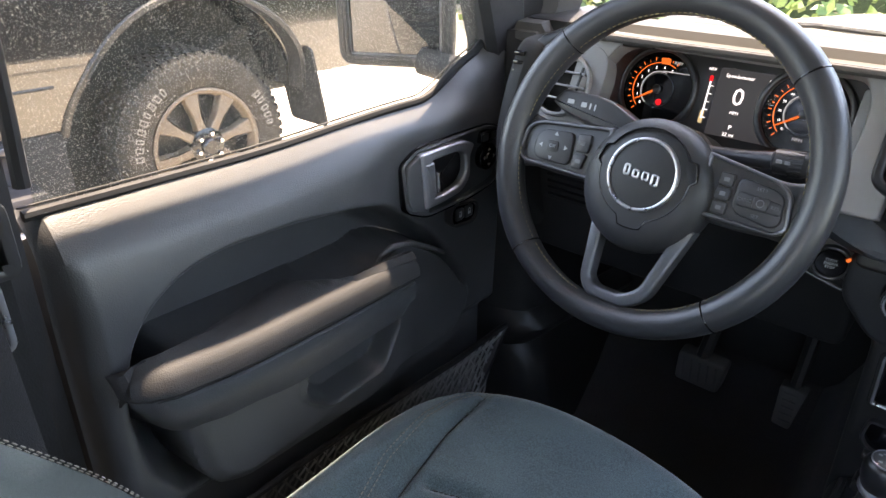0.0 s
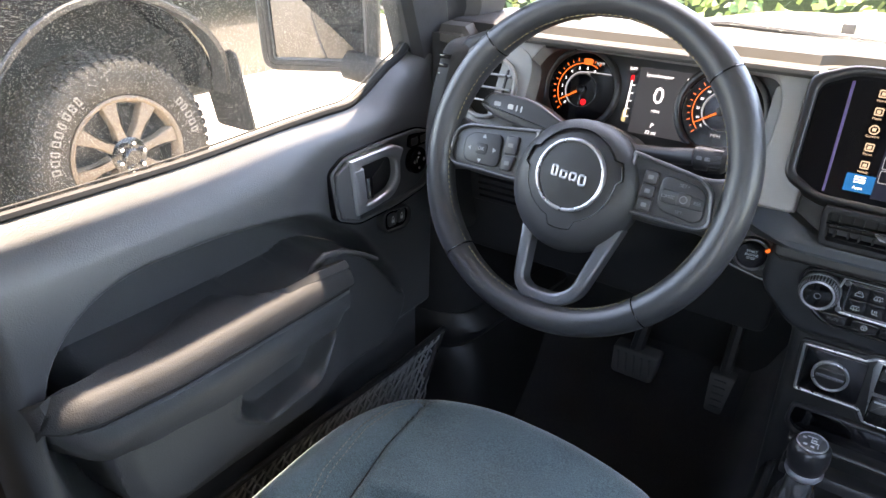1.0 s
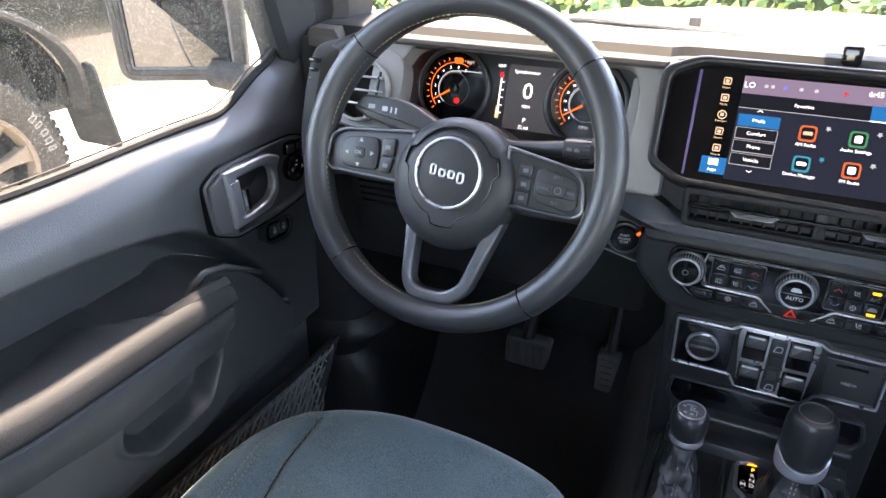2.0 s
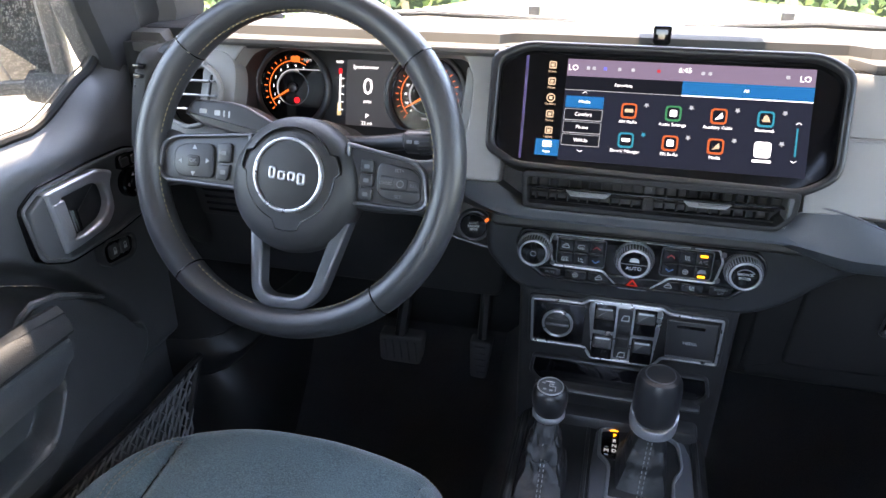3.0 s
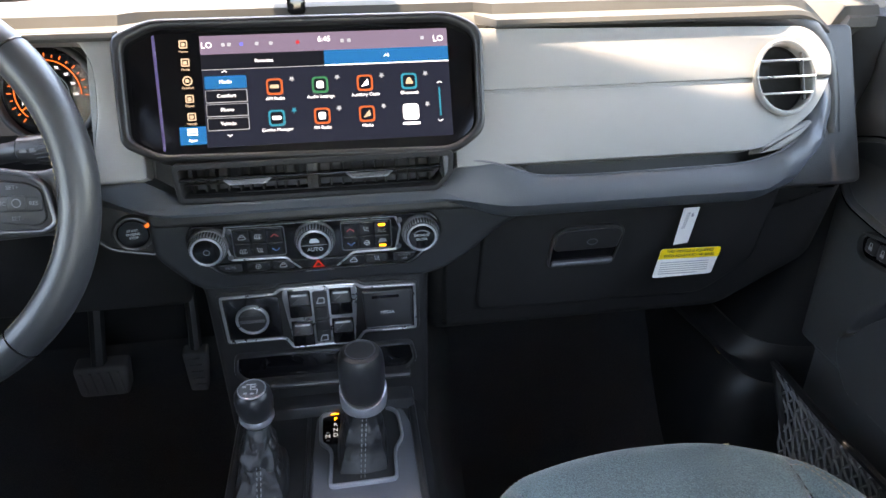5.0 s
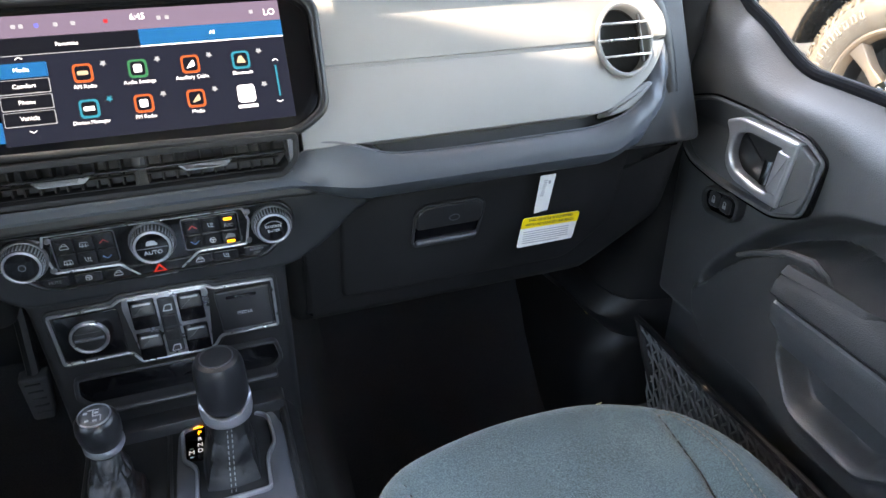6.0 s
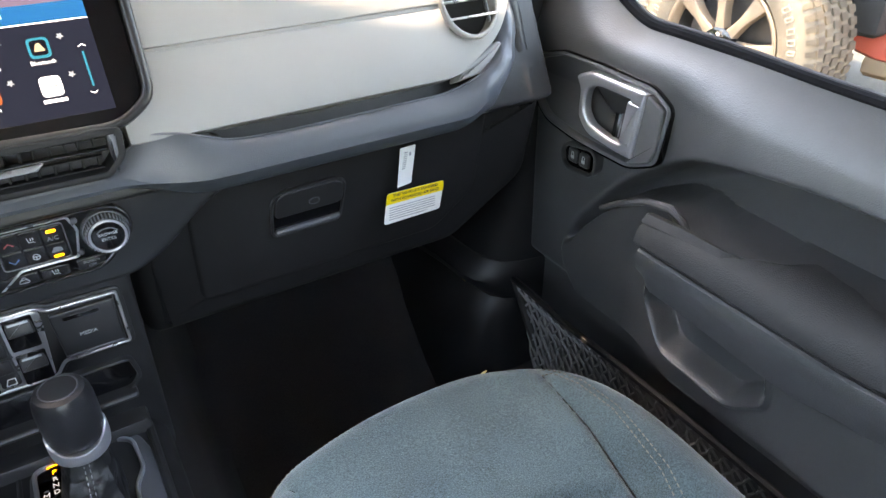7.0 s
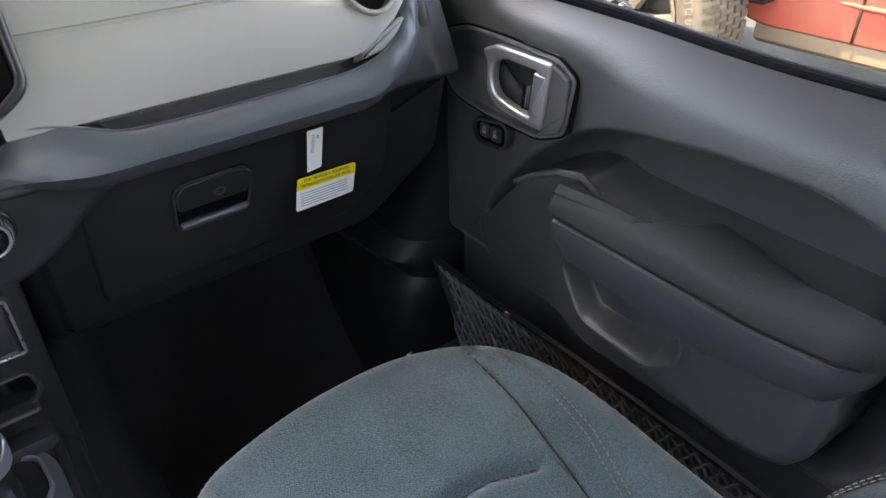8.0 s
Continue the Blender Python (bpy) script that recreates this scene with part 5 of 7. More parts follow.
# ---- vents below the screen ----
def make_centre_vents():
    v = thing("centre_vent", "wide black slatted air vent with two silver tabs", "air vent")
    V = dashframe(0.008, 0.965, 1.183, 8)
    o = rpoly([(-0.133, -0.020), (0.128, -0.022), (0.144, -0.006), (0.146, 0.020), (-0.136, 0.020)], 0.006)
    part("frame", surround(V, o, offs(o, 0.006), -0.05, 0.006, 0.002), DARKPLASTIC, v)
    part("well", plate(V, offs(o, 0.003), -0.06, -0.035, 0.002), GLOSS, v)
    for y in (0.0125, -0.0045, -0.0145):
        part("slat", plate(frame_of(V @ Vector((0, y, -0.008)), V.to_3x3() @ Vector((1, 0, 0)), V.to_3x3() @ Vector((0, -0.05, 1))), rect(-0.128, -0.005, 0.126, 0.0, 0.001), -0.0007, 0.0007, 0.0004, 2), DARKPLASTIC, v)
    for k in range(22):
        x = -0.121 + 0.0116 * k + 0.001 * math.sin(k * 2.1)
        part("fin", plate(frame_of(V @ Vector((x, 0, -0.024)), V.to_3x3() @ Vector((0, 0, 1)), V.to_3x3() @ Vector((0, 1, 0))), rect(-0.010, -0.016, 0.010, 0.016, 0.002), -0.0010, 0.0010, 0.0006, 1), DARKPLASTIC, v)
    part("divider", plate(V, rect(-0.006, -0.018, 0.006, 0.018, 0.002), -0.03, -0.008, 0.002), BLACK, v)
    part("end_cap", plate(V, rpoly([(0.1335, -0.019), (0.1405, -0.006), (0.1415, 0.017), (0.1335, 0.017)], 0.002), -0.02, 0.005, 0.002), DARKTRIM, v)
    part("frame_bar", plate(V, rect(-0.130, 0.0025, 0.132, 0.0048, 0.001), -0.004, 0.0065, 0.001), KEYGLOSS, v)
    for x in (-0.063, 0.058):
        t = part("tab", plate(V, rpoly([(x - 0.024, 0.003), (x - 0.021, 0.0032), (x - 0.016, -0.0005), (x + 0.016, -0.0005), (x + 0.021, 0.0032), (x + 0.024, 0.003), (x + 0.018, -0.0025), (x - 0.018, -0.0025)], 0.0008), -0.004, 0.0095, 0.0008), SILVER, v, "satin silver vent tab")


make_centre_vents()

# small sensor on the dash top
sn = thing("light_sensor", "small black sensor stub on the dash top", "sensor")
part("sensor", block(-0.006, 0.013, 1.058, 1.072, 1.326, 1.347, 0.003), GLOSS, sn)


# ---- climate controls ----
def knob(parent, m, x, y, r, h=0.017, label="", face=GLOSS):
    K = m @ Matrix.Translation((x, y, 0))
    k = part("knob", lathe(K, [(r * 1.18, -0.004), (r * 1.18, 0.002), (r * 1.12, 0.0035), (r * 1.02, 0.003), (r * 1.00, h * 0.75), (r * 0.97, h * 0.95), (r * 0.90, h), (r * 0.80, h), (r * 0.78, h - 0.002), (0, h - 0.002)], 40), SATIN, parent, label)
    rb = bmesh.new()
    for i in range(36):
        a = 2 * math.pi * i / 36
        c, s = math.cos(a), math.sin(a)
        tube([K @ Vector((r * 1.005 * c, r * 1.005 * s, 0.004)), K @ Vector((r * 0.985 * c, r * 0.985 * s, h * 0.9))], 0.0008, 4, False, rb)
    part("ribs", rb, SILVER, k)
    part("knob_ring", surround(K, disc(0, 0, r * 0.93, 36), disc(0, 0, r * 0.80, 36), h - 0.003, h + 0.0012, 0.001), SILVER, k, "silver knob ring")
    part("knob_collar", surround(K, disc(0, 0, r * 1.16, 36), disc(0, 0, r * 1.06, 36), 0.0, 0.0048, 0.001), DARKTRIM, k)
    part("knob_face", plate(K, disc(0, 0, r * 0.79, 32), 0, h - 0.0008, 0.001), face, k)
    return k, K, h - 0.0006


def glyph(m, kind, x, y, w):
    """Thin printed line pictogram on a key: screen, seat, wheel or fan marks."""
    bm = bmesh.new()
    if kind == 0:
        lines = [[(-4, -2), (-3.2, 2), (3.2, 2), (4, -2), (-4, -2)], [(-1.5, -3.4), (-1.2, -1), (-1.6, 0.8)], [(1.5, -3.4), (1.2, -1), (1.6, 0.8)]]
    elif kind == 1:
        lines = [[(-2.4, 3.2), (-1.6, -1.6), (2.4, -1.6), (3.0, -2.8)], [(0.0, 2.6), (0.5, 1.2), (0, 0)], [(1.8, 2.6), (2.3, 1.2), (1.8, 0)]]
    elif kind == 2:
        lines = [[(2.8 * math.cos(a), 2.8 * math.sin(a)) for a in steps(0, 2 * math.pi, 14)], [(-2.6, 0.4), (2.6, 0.4)], [(0, 0.4), (0, -2.6)]]
    else:
        lines = [[(-4, -1.8), (-3, 0.6), (2.6, 0.8), (4, -1.8)], [(-2, 0.6), (-0.8, 2.8), (1.6, 2.8), (2.6, 0.8)], [(-4, -2.6), (4, -2.6)]]
    for ln in lines:
        tube([m @ Vector((x + a * 0.001, y + b * 0.001, w)) for a, b in ln], 0.00038, 4, False, bm)
    return bm


def make_climate():
    c = thing("climate_panel", "black climate control panel with three ribbed knobs", "climate control")
    m = dashframe(0, 0.9915, 1.10, 0)
    o = rpoly([(-0.126, 0.027), (0.130, 0.027), (0.143, 0.012), (0.143, -0.006), (0.110, -0.038), (-0.100, -0.038), (-0.133, -0.010), (-0.134, 0.014)], [0.012, 0.012, 0.014, 0.012, 0.012, 0.012, 0.012, 0.014], 5)
    part("surround", surround(m, o, offs(o, 0.0045), -0.005, 0.0085, 0.003, None, 3), KEYGLOSS, c)
    part("panel", plate(m, offs(o, 0.003), -0.005, 0.0045, 0.001), GLOSS, c)
    fr = rpoly([(-0.092, 0.0235), (0.092, 0.0235), (0.098, 0.008), (0.092, -0.020), (0.044, -0.020), (0.020, -0.039), (-0.012, -0.039), (-0.032, -0.0205), (-0.090, -0.0195), (-0.096, 0.008)], 0.003, 3)
    part("silver_line", surround(m, fr, offs(fr, 0.0022), 0.003, 0.0066, 0.0008), LINE, c, "thin satin silver outline")
    for x0, x1 in ((-0.086, -0.0295), (0.031, 0.087)):
        part("silver_line", surround(m, *band(rect(x0, -0.0165, x1, 0.0195, 0.004), 0.0010), 0.003, 0.0058, 0.0004), DARKTRIM, c)
        n = 3
        for i in range(n):
            for j in range(2):
                a, b = x0 + 0.002 + (x1 - x0 - 0.004) * i / n, x0 + 0.002 + (x1 - x0 - 0.004) * (i + 1) / n
                y0 = -0.0150 + 0.0170 * j
                k = part("key", plate(m, rect(a + 0.0004, y0, b - 0.0004, y0 + 0.0160, 0.002), 0.003, 0.0064, 0.0008), KEYGLOSS, c)
                x, y = (a + b) / 2, y0 + 0.007
                arrow = (x0 < 0 and i == 2) or (x0 > 0 and i == 0)
                if arrow:
                    s = 1 if j else -1
                    part("arrow", tube([m @ Vector((x - 0.004, y - 0.0015 * s, 0.0066)), m @ Vector((x, y + 0.0018 * s, 0.0066)), m @ Vector((x + 0.004, y - 0.0015 * s, 0.0066))], 0.0006, 4), RED_PRINT if j else BLUE_PRINT, k)
                elif x0 > 0 and i == 2 and j == 1:
                    part("lamp", plate(m, rect(x - 0.004, y + 0.003, x + 0.004, y + 0.0058, 0.001), 0.005, 0.0070, 0.0002, 1), AMBER, k)
                    lettering("A/C", 0.0058, m, DIM_PRINT, k, x, y - 0.003, 0.0067)
                elif x0 > 0 and i == 2:
                    part("icon", plate(m, rpoly([(x - 0.005, y), (x + 0.005, y), (x + 0.004, y + 0.004), (x - 0.002, y + 0.005)], 0.001), 0.005, 0.0067, 0.0001, 1), DIM_PRINT, k)
                    part("lamp", plate(m, rect(x - 0.004, y - 0.0055, x + 0.004, y - 0.0028, 0.001), 0.005, 0.0070, 0.0002, 1), AMBER, k)
                else:
                    part("icon", glyph(m, (3 * j + i + (x0 > 0)) % 4, x, y, 0.0066), WHITE_PRINT, k)
    for x, r in ((-0.1115, 0.0180), (0.0025, 0.0190), (0.1195, 0.0180)):
        k, K, w = knob(c, m @ Matrix.Translation((0, 0, 0.004)), x, 0.0005, r, 0.015, "ribbed black knob with silver ring")
        if x < -0.1:
            part("icon", surround(K, *band(disc(0, -0.001, 0.0035, 16), 0.0008), w - 0.001, w + 0.0004, 0.0001), DIM_PRINT, k)
        elif x < 0.1:
            lettering("AUTO", 0.0062, K, WHITE_PRINT, k, 0, -0.006, w)
            part("icon", plate(K, rpoly([(-0.006, 0.002), (0.006, 0.002), (0.003, 0.007), (-0.004, 0.007)], 0.002), w - 0.001, w + 0.0003, 0.0001, 1), WHITE_PRINT, k)
            part("split", plate(K, rect(-0.0145, -0.0012, 0.0145, -0.0005), w - 0.001, w + 0.0003, 0.0001, 1), DIM_PRINT, k)
        else:
            lettering("BROWSE", 0.0042, K, WHITE_PRINT, k, 0, 0.002, w)
            lettering("ENTER", 0.0042, K, WHITE_PRINT, k, 0, -0.003, w)
            part("icon", tube([K @ Vector((0.010 * math.cos(a), 0.008 * math.sin(a), w)) for a in steps(0.5, 2.6, 12)], 0.0006, 4), DIM_PRINT, k)
    for x, y in ((-0.088, 0.017), (-0.090, -0.015), (0.096, 0.017), (0.094, -0.015)):
        part("screw", lathe(m @ Matrix.Translation((x, y, 0.004)), [(0.0032, 0), (0.0032, 0.002), (0.0022, 0.003), (0, 0.003)], 14), DARKTRIM, c)
    # lower row
    hz = part("hazard_key", plate(m, rpoly([(-0.016, -0.036), (0.022, -0.036), (0.034, -0.026), (0.030, -0.023), (-0.024, -0.023), (-0.028, -0.026)], 0.003), 0.003, 0.0062, 0.0008), KEYGLOSS, c)
    tri = [Vector((-0.0035, -0.0345)), Vector((0.0105, -0.0345)), Vector((0.0035, -0.0245))]
    part("hazard_mark", surround(m, tri, offs(tri, 0.0018), 0.005, 0.0068, 0.0002), glowing("hazard_red", (0.55, 0.03, 0.02), 0.25), hz)
    for x in (-0.092, -0.062, -0.035, 0.043, 0.069, 0.100):
        k = part("key", plate(m, rect(x - 0.0125, -0.0345, x + 0.0125, -0.0225, 0.003), 0.003, 0.0060, 0.001), KEYGLOSS, c)
        if x == -0.092:
            lettering("MUTE", 0.0045, m, DIM_PRINT, k, x, -0.028, 0.0063)
        elif x == 0.100:
            lettering("SCREEN", 0.0040, m, DIM_PRINT, k, x, -0.0262, 0.0063)
            lettering("OFF", 0.0040, m, DIM_PRINT, k, x, -0.0308, 0.0063)
        else:
            part("icon", glyph(m, int(abs(x) * 1000) % 4, x, -0.0282, 0.0063), WHITE_PRINT, k)


make_climate()


# ---- window switch panel ----
def make_switches():
    c = thing("switch_panel", "black switch panel with four window rockers, key dial and media flap", "switch panel")
    m = dashframe(0, 0.9915, 1.00, 0)
    o = rpoly([(-0.112, 0.034), (-0.050, 0.035), (-0.042, 0.041), (0.042, 0.041), (0.050, 0.035), (0.112, 0.034), (0.112, -0.029), (0.050, -0.029), (0.040, -0.043), (-0.036, -0.043), (-0.044, -0.029), (-0.110, -0.029)], 0.004, 4)
    part("backing", plate(m, offs(o, -0.004), -0.004, 0.003, 0.002), BLACK, c)
    part("silver_line", surround(m, o, offs(o, 0.0028), 0.0, 0.0062, 0.0012), LINE, c, "satin silver outline")
    part("dial_field", plate(m, rect(-0.107, -0.025, -0.046, 0.030, 0.004), 0.0, 0.0042, 0.001), GLOSS, c)
    part("dial_ring", surround(m, disc(-0.078, 0.002, 0.0190, 40), disc(-0.078, 0.002, 0.0160, 40), 0.0, 0.0085, 0.0012), LINE, c, "silver dial ring")
    part("dial", lathe(m @ Matrix.Translation((-0.078, 0.002, 0)), [(0.0162, 0), (0.0162, 0.006), (0.014, 0.0075), (0, 0.0075)], 32), BLACK, c)
    part("dial_bar", plate(m, rect(-0.092, -0.0005, -0.064, 0.0030, 0.001), 0.005, 0.0095, 0.001), DARKTRIM, c)
    part("dial_bar", plate(m, rect(-0.091, 0.0085, -0.065, 0.0105, 0.001), 0.005, 0.0085, 0.001), SATIN, c)
    ctr = rpoly([(-0.040, 0.038), (0.042, 0.038), (0.044, 0.030), (0.038, -0.040), (-0.034, -0.040), (-0.042, 0.028)], 0.004)
    part("centre_plate", plate(m, ctr, 0.0, 0.0050, 0.0015), LINE, c, "satin silver rocker plate")
    for x in (-0.0225, 0.0245):
        for y in (0.0165, -0.0245):
            part("rocker_well", plate(m, rect(x - 0.0125, y - 0.017, x + 0.0125, y + 0.0195, 0.002), 0.0, 0.0056, 0.0006), GLOSS, c)
            K = m @ Matrix.Translation((x, y, 0)) @ Matrix.Rotation(radians(-20), 4, "X")
            r = part("rocker", plate(K, rect(-0.0112, -0.002, 0.0112, 0.017, 0.002), -0.006, 0.0105, 0.002), SATIN, c)
            part("rocker_line", plate(K, rect(-0.0085, 0.0095, 0.0085, 0.0115), 0.008, 0.0109, 0.0002, 1), WHITE_PRINT, r)
    part("lock_column", plate(m, rect(-0.0075, -0.036, 0.0095, 0.034, 0.003), 0.0, 0.0072, 0.001), SATIN, c)
    for y in (0.022, -0.030):
        part("icon", surround(m, *band(rpoly([(-0.004, y - 0.004), (0.006, y - 0.004), (0.006, y + 0.004), (-0.001, y + 0.004)], 0.001), 0.001), 0.005, 0.0078, 0.0002), WHITE_PRINT, c)
    for y in (0.006, -0.012):
        part("lock_key", plate(m, rect(-0.006, y - 0.0075, 0.008, y + 0.0075, 0.002), 0.0, 0.0092, 0.0015), BLACK, c)
    fl = part("media_flap", plate(m, rpoly([(0.049, 0.0285), (0.107, 0.0285), (0.107, -0.0245), (0.052, -0.0245)], 0.003), 0.0, 0.0075, 0.002), SATIN, c)
    part("flap_slot", plate(m, rect(0.060, 0.0185, 0.092, 0.0225, 0.0015), 0.005, 0.0079, 0.0002, 1), GLOSS, fl)
    part("flap_edge", plate(m, rect(0.052, -0.0235, 0.105, -0.0205, 0.001), 0.005, 0.0088, 0.001), DARKTRIM, fl)
    lettering("MEDIA", 0.0055, m, WHITE_PRINT, fl, 0.0775, -0.001, 0.0078)
    # open tray below
    t = part("tray_opening", surround(m, *band(rpoly([(-0.106, -0.047), (0.106, -0.047), (0.112, -0.075), (0.100, -0.090), (-0.098, -0.090), (-0.110, -0.075)], 0.008), 0.0045), -0.004, 0.008, 0.003), SATIN, c)
    part("tray", plate(m, rpoly([(-0.104, -0.049), (0.104, -0.049), (0.109, -0.075), (0.098, -0.088), (-0.096, -0.088), (-0.107, -0.075)], 0.008), -0.004, 0.0016, 0.001), GLOSS, t)
    part("tray_lip", plate(m, rect(-0.100, -0.094, 0.102, -0.086, 0.003), 0.0, 0.018, 0.004), SATIN, t)


make_switches()


# ---- start button pod ----
def make_start():
    s = thing("start_button", "round black start button with lit orange mark", "start button")
    m = dashframe(-0.188, 0.999, 1.118, 0, 8)
    o = rpoly([(-0.040, 0.036), (0.004, 0.040), (0.027, 0.004), (0.024, -0.034), (-0.030, -0.018), (-0.044, 0.004)], 0.012, 5)
    part("pod", surround(m, o, offs(o, 0.004), -0.03, 0.004, 0.002), SATIN, s)
    part("pod_face", plate(m, offs(o, 0.003), -0.03, 0.0, 0.002), BLACK, s)
    part("ring", surround(m, disc(0, 0, 0.0205, 32), disc(0, 0, 0.0165, 32), 0, 0.008, 0.002), SATIN, s)
    b = part("button", lathe(m, [(0.0165, 0), (0.0165, 0.006), (0.015, 0.0075), (0, 0.0068)], 32), GLOSS, s)
    for i, t in enumerate(("START", "ENGINE", "STOP")):
        lettering(t, 0.0040, m, WHITE_PRINT, b, 0, 0.0042 - 0.0042 * i, 0.0074)
    part("lamp", plate(m, rpoly([(0.0125, 0.0085), (0.0165, 0.0120), (0.0185, 0.0095), (0.0150, 0.0060)], 0.001), 0.006, 0.0090, 0.0003, 1), ORANGE, b)


make_start()


# ---- console, gate and levers ----
def make_console():
    c = thing("centre_console", "black centre console with gear gate and lever boots", "console", kind="structure")
    bm = bmesh.new()
    prof = rpoly([(-0.122, 0.52), (-0.122, 0.835), (-0.108, 0.860), (0.104, 0.860), (0.120, 0.835), (0.122, 0.52)], [0, 0.012, 0.012, 0.012, 0.012, 0], 4)
    skin(bm, [[Vector((p.x, y, p.y + dz)) for p in prof] for y, dz in ((0.28, -0.02), (0.30, 0.0), (0.70, 0.0), (0.99, 0.004))])
    part("body", bm, BLACK, c)
    part("edge_rail", tube([(-0.108, y, 0.862) for y in (0.40, 0.70, 0.98)], 0.005, 8), SATIN, c)
    part("edge_rail", tube([(0.101, y, 0.862) for y in (0.40, 0.70, 0.98)], 0.005, 8), SATIN, c)
    part("divider", tube([(-0.026, y, 0.862) for y in (0.40, 0.70, 0.975)], 0.003, 8), SATIN, c)
    part("front_step", block(-0.10, 0.105, 0.968, 1.0, 0.855, 0.880, 0.006), SATIN, c)
    T = frame_of((0, 0, 0.862), (1, 0, 0), (0, 1, 0))
    g = rpoly([(-0.014, 0.966), (0.014, 0.974), (0.066, 0.974), (0.084, 0.962), (0.087, 0.915), (0.076, 0.896), (0.075, 0.850), (-0.002, 0.848), (0.000, 0.905), (-0.013, 0.918)], [0.008, 0.006, 0.008, 0.010, 0.01, 0.01, 0.008, 0.008, 0.01, 0.006], 5)
    part("grey_plate", plate(T, rpoly([(-0.021, 0.42), (0.097, 0.42), (0.098, 0.935), (0.090, 0.968), (0.066, 0.981), (0.010, 0.981), (-0.017, 0.968), (-0.020, 0.90)], 0.008), -0.004, 0.0022, 0.002), CONSOLEGREY, c, "grey painted plate round the gear gate")
    part("gate_frame", surround(T, g, offs(g, 0.0038), -0.002, 0.0075, 0.0017), CONSOLESILVER, c, "satin silver gear gate frame")
    part("gate_plate", plate(T, offs(g, 0.004), -0.004, 0.0034, 0.001), SATIN, c)
    # lit selector scale
    sc = part("selector_scale", plate(T, rpoly([(-0.010, 0.962), (0.012, 0.969), (0.012, 0.914), (-0.009, 0.918)], 0.004), 0.0, 0.0046, 0.001), GLOSS, c)
    for t, y, mt in (("P", 0.957, AMBER), ("R", 0.947, SCREEN_DIM), ("N", 0.938, SCREEN_DIM), ("D", 0.929, SCREEN_DIM)):
        lettering(t, 0.0082, T, mt, sc, 0.0062, y, 0.0050)
    part("top_lamp", plate(T, rect(0.000, 0.9655, 0.010, 0.9672, 0.0006, 2), 0.002, 0.0052, 0.0002, 1), AMBER, sc)
    lettering("M", 0.0085, T, SCREEN_DIM, sc, -0.0030, 0.928, 0.0050)
    for y in (0.9345, 0.9215):
        part("mark", plate(T, rect(-0.0050, y - 0.0006, -0.0010, y + 0.0006), 0.002, 0.0051, 0.0001, 1), WHITE_PRINT, sc)

    def boot(name, base, neck, base_z, neck_z, folds, parent):
        """Leather gaiter between a base outline and a narrow neck, with soft folds."""
        bm, rings, n = bmesh.new(), [], 72
        for j in range(49):
            s = j / 48
            ring = []
            for i in range(n):
                a = 2 * math.pi * i / n
                cx, cy = math.cos(a), math.sin(a)
                k = 1 / max(abs(cx), abs(cy)) ** 0.75
                bx, by = base[0] + base[2] * cx * k * 0.92, base[1] + base[3] * cy * k * 0.92
                nx, ny = neck[0] + neck[2] * cx, neck[1] + neck[2] * cy
                e = s ** 0.85
                w = folds * math.sin(s * math.pi) * (0.55 * noise.noise(Vector((cx * 1.6, cy * 1.6, s * 2.6 + base[0] * 40))) + 0.34 * math.sin(s * 13 + 1.6 * noise.noise(Vector((cx * 1.3, cy * 1.3, base[0] * 90)))))
                crease = abs(noise.noise(Vector((cx * 2.2 + base[0] * 30, cy * 2.2, s * 4.2))))
                w -= folds * 0.30 * math.sin(s * math.pi) * math.exp(-(crease / 0.09) ** 2)
                x, y = bx + (nx - bx) * e, by + (ny - by) * e
                ring.append(Vector((x + cx * w, y + cy * w, base_z + (neck_z - base_z) * s + 0.4 * w)))
            rings.append(ring)
        skin(bm, rings)
        return part(name, bm, BOOTHIDE, parent)

    # gear lever
    lev = thing("gear_lever", "tall black gear lever with leather grip and satin collar", "gear lever")
    b = boot("gaiter", (0.037, 0.905, 0.033, 0.046), (0.042, 0.910, 0.0185), 0.862, 0.924, 0.0036, lev)
    for dx in (-0.0022, 0.0022):
        stitches([(0.036 + dx + 0.006 * s, 0.8585 + 0.0325 * s ** 0.85, 0.866 + 0.055 * s) for s in steps(0, 1, 12)], 0.0034, 0.0022, 0.0007, GREYTHREAD, lev)
    K = frame_of((0.043, 0.910, 0.920), (1, 0, 0), (0, 1, 0.05))
    # collar whose rim climbs at both sides of the grip
    cb, crings = bmesh.new(), []
    for r, h, climb in ((0.0165, 0.006, 0), (0.0228, 0.009, 0), (0.0252, 0.0115, 0), (0.0264, 0.016, 0.2), (0.0266, 0.0205, 0.7), (0.0262, 0.0235, 1.0), (0.0250, 0.0242, 1.0), (0.0235, 0.0235, 0.95)):
        crings.append([K @ Vector((r * math.cos(a), r * math.sin(a), h - 0.002 + climb * 0.013 * abs(math.cos(a)) ** 3)) for a in [2 * math.pi * k / 48 for k in range(48)]])
    skin(cb, crings)
    part("collar", cb, SILVER, lev, "satin silver collar")
    grip = part("grip", lathe(K, [(0.022, 0.024), (0.0238, 0.027), (0.0248, 0.034), (0.0254, 0.050), (0.0252, 0.068), (0.0240, 0.077), (0.0210, 0.0825), (0.0165, 0.0845), (0, 0.0845)], 36), GRIP, lev, "black leather grip")
    part("top_cap", surround(K, disc(0.0, 0.0, 0.0165, 28), disc(0, 0, 0.0152, 28), 0.08, 0.0856, 0.0006), DARKTRIM, grip)
    part("cap_field", plate(K, disc(0, 0, 0.0154, 28), 0.08, 0.0850, 0.0004), SATIN, grip)
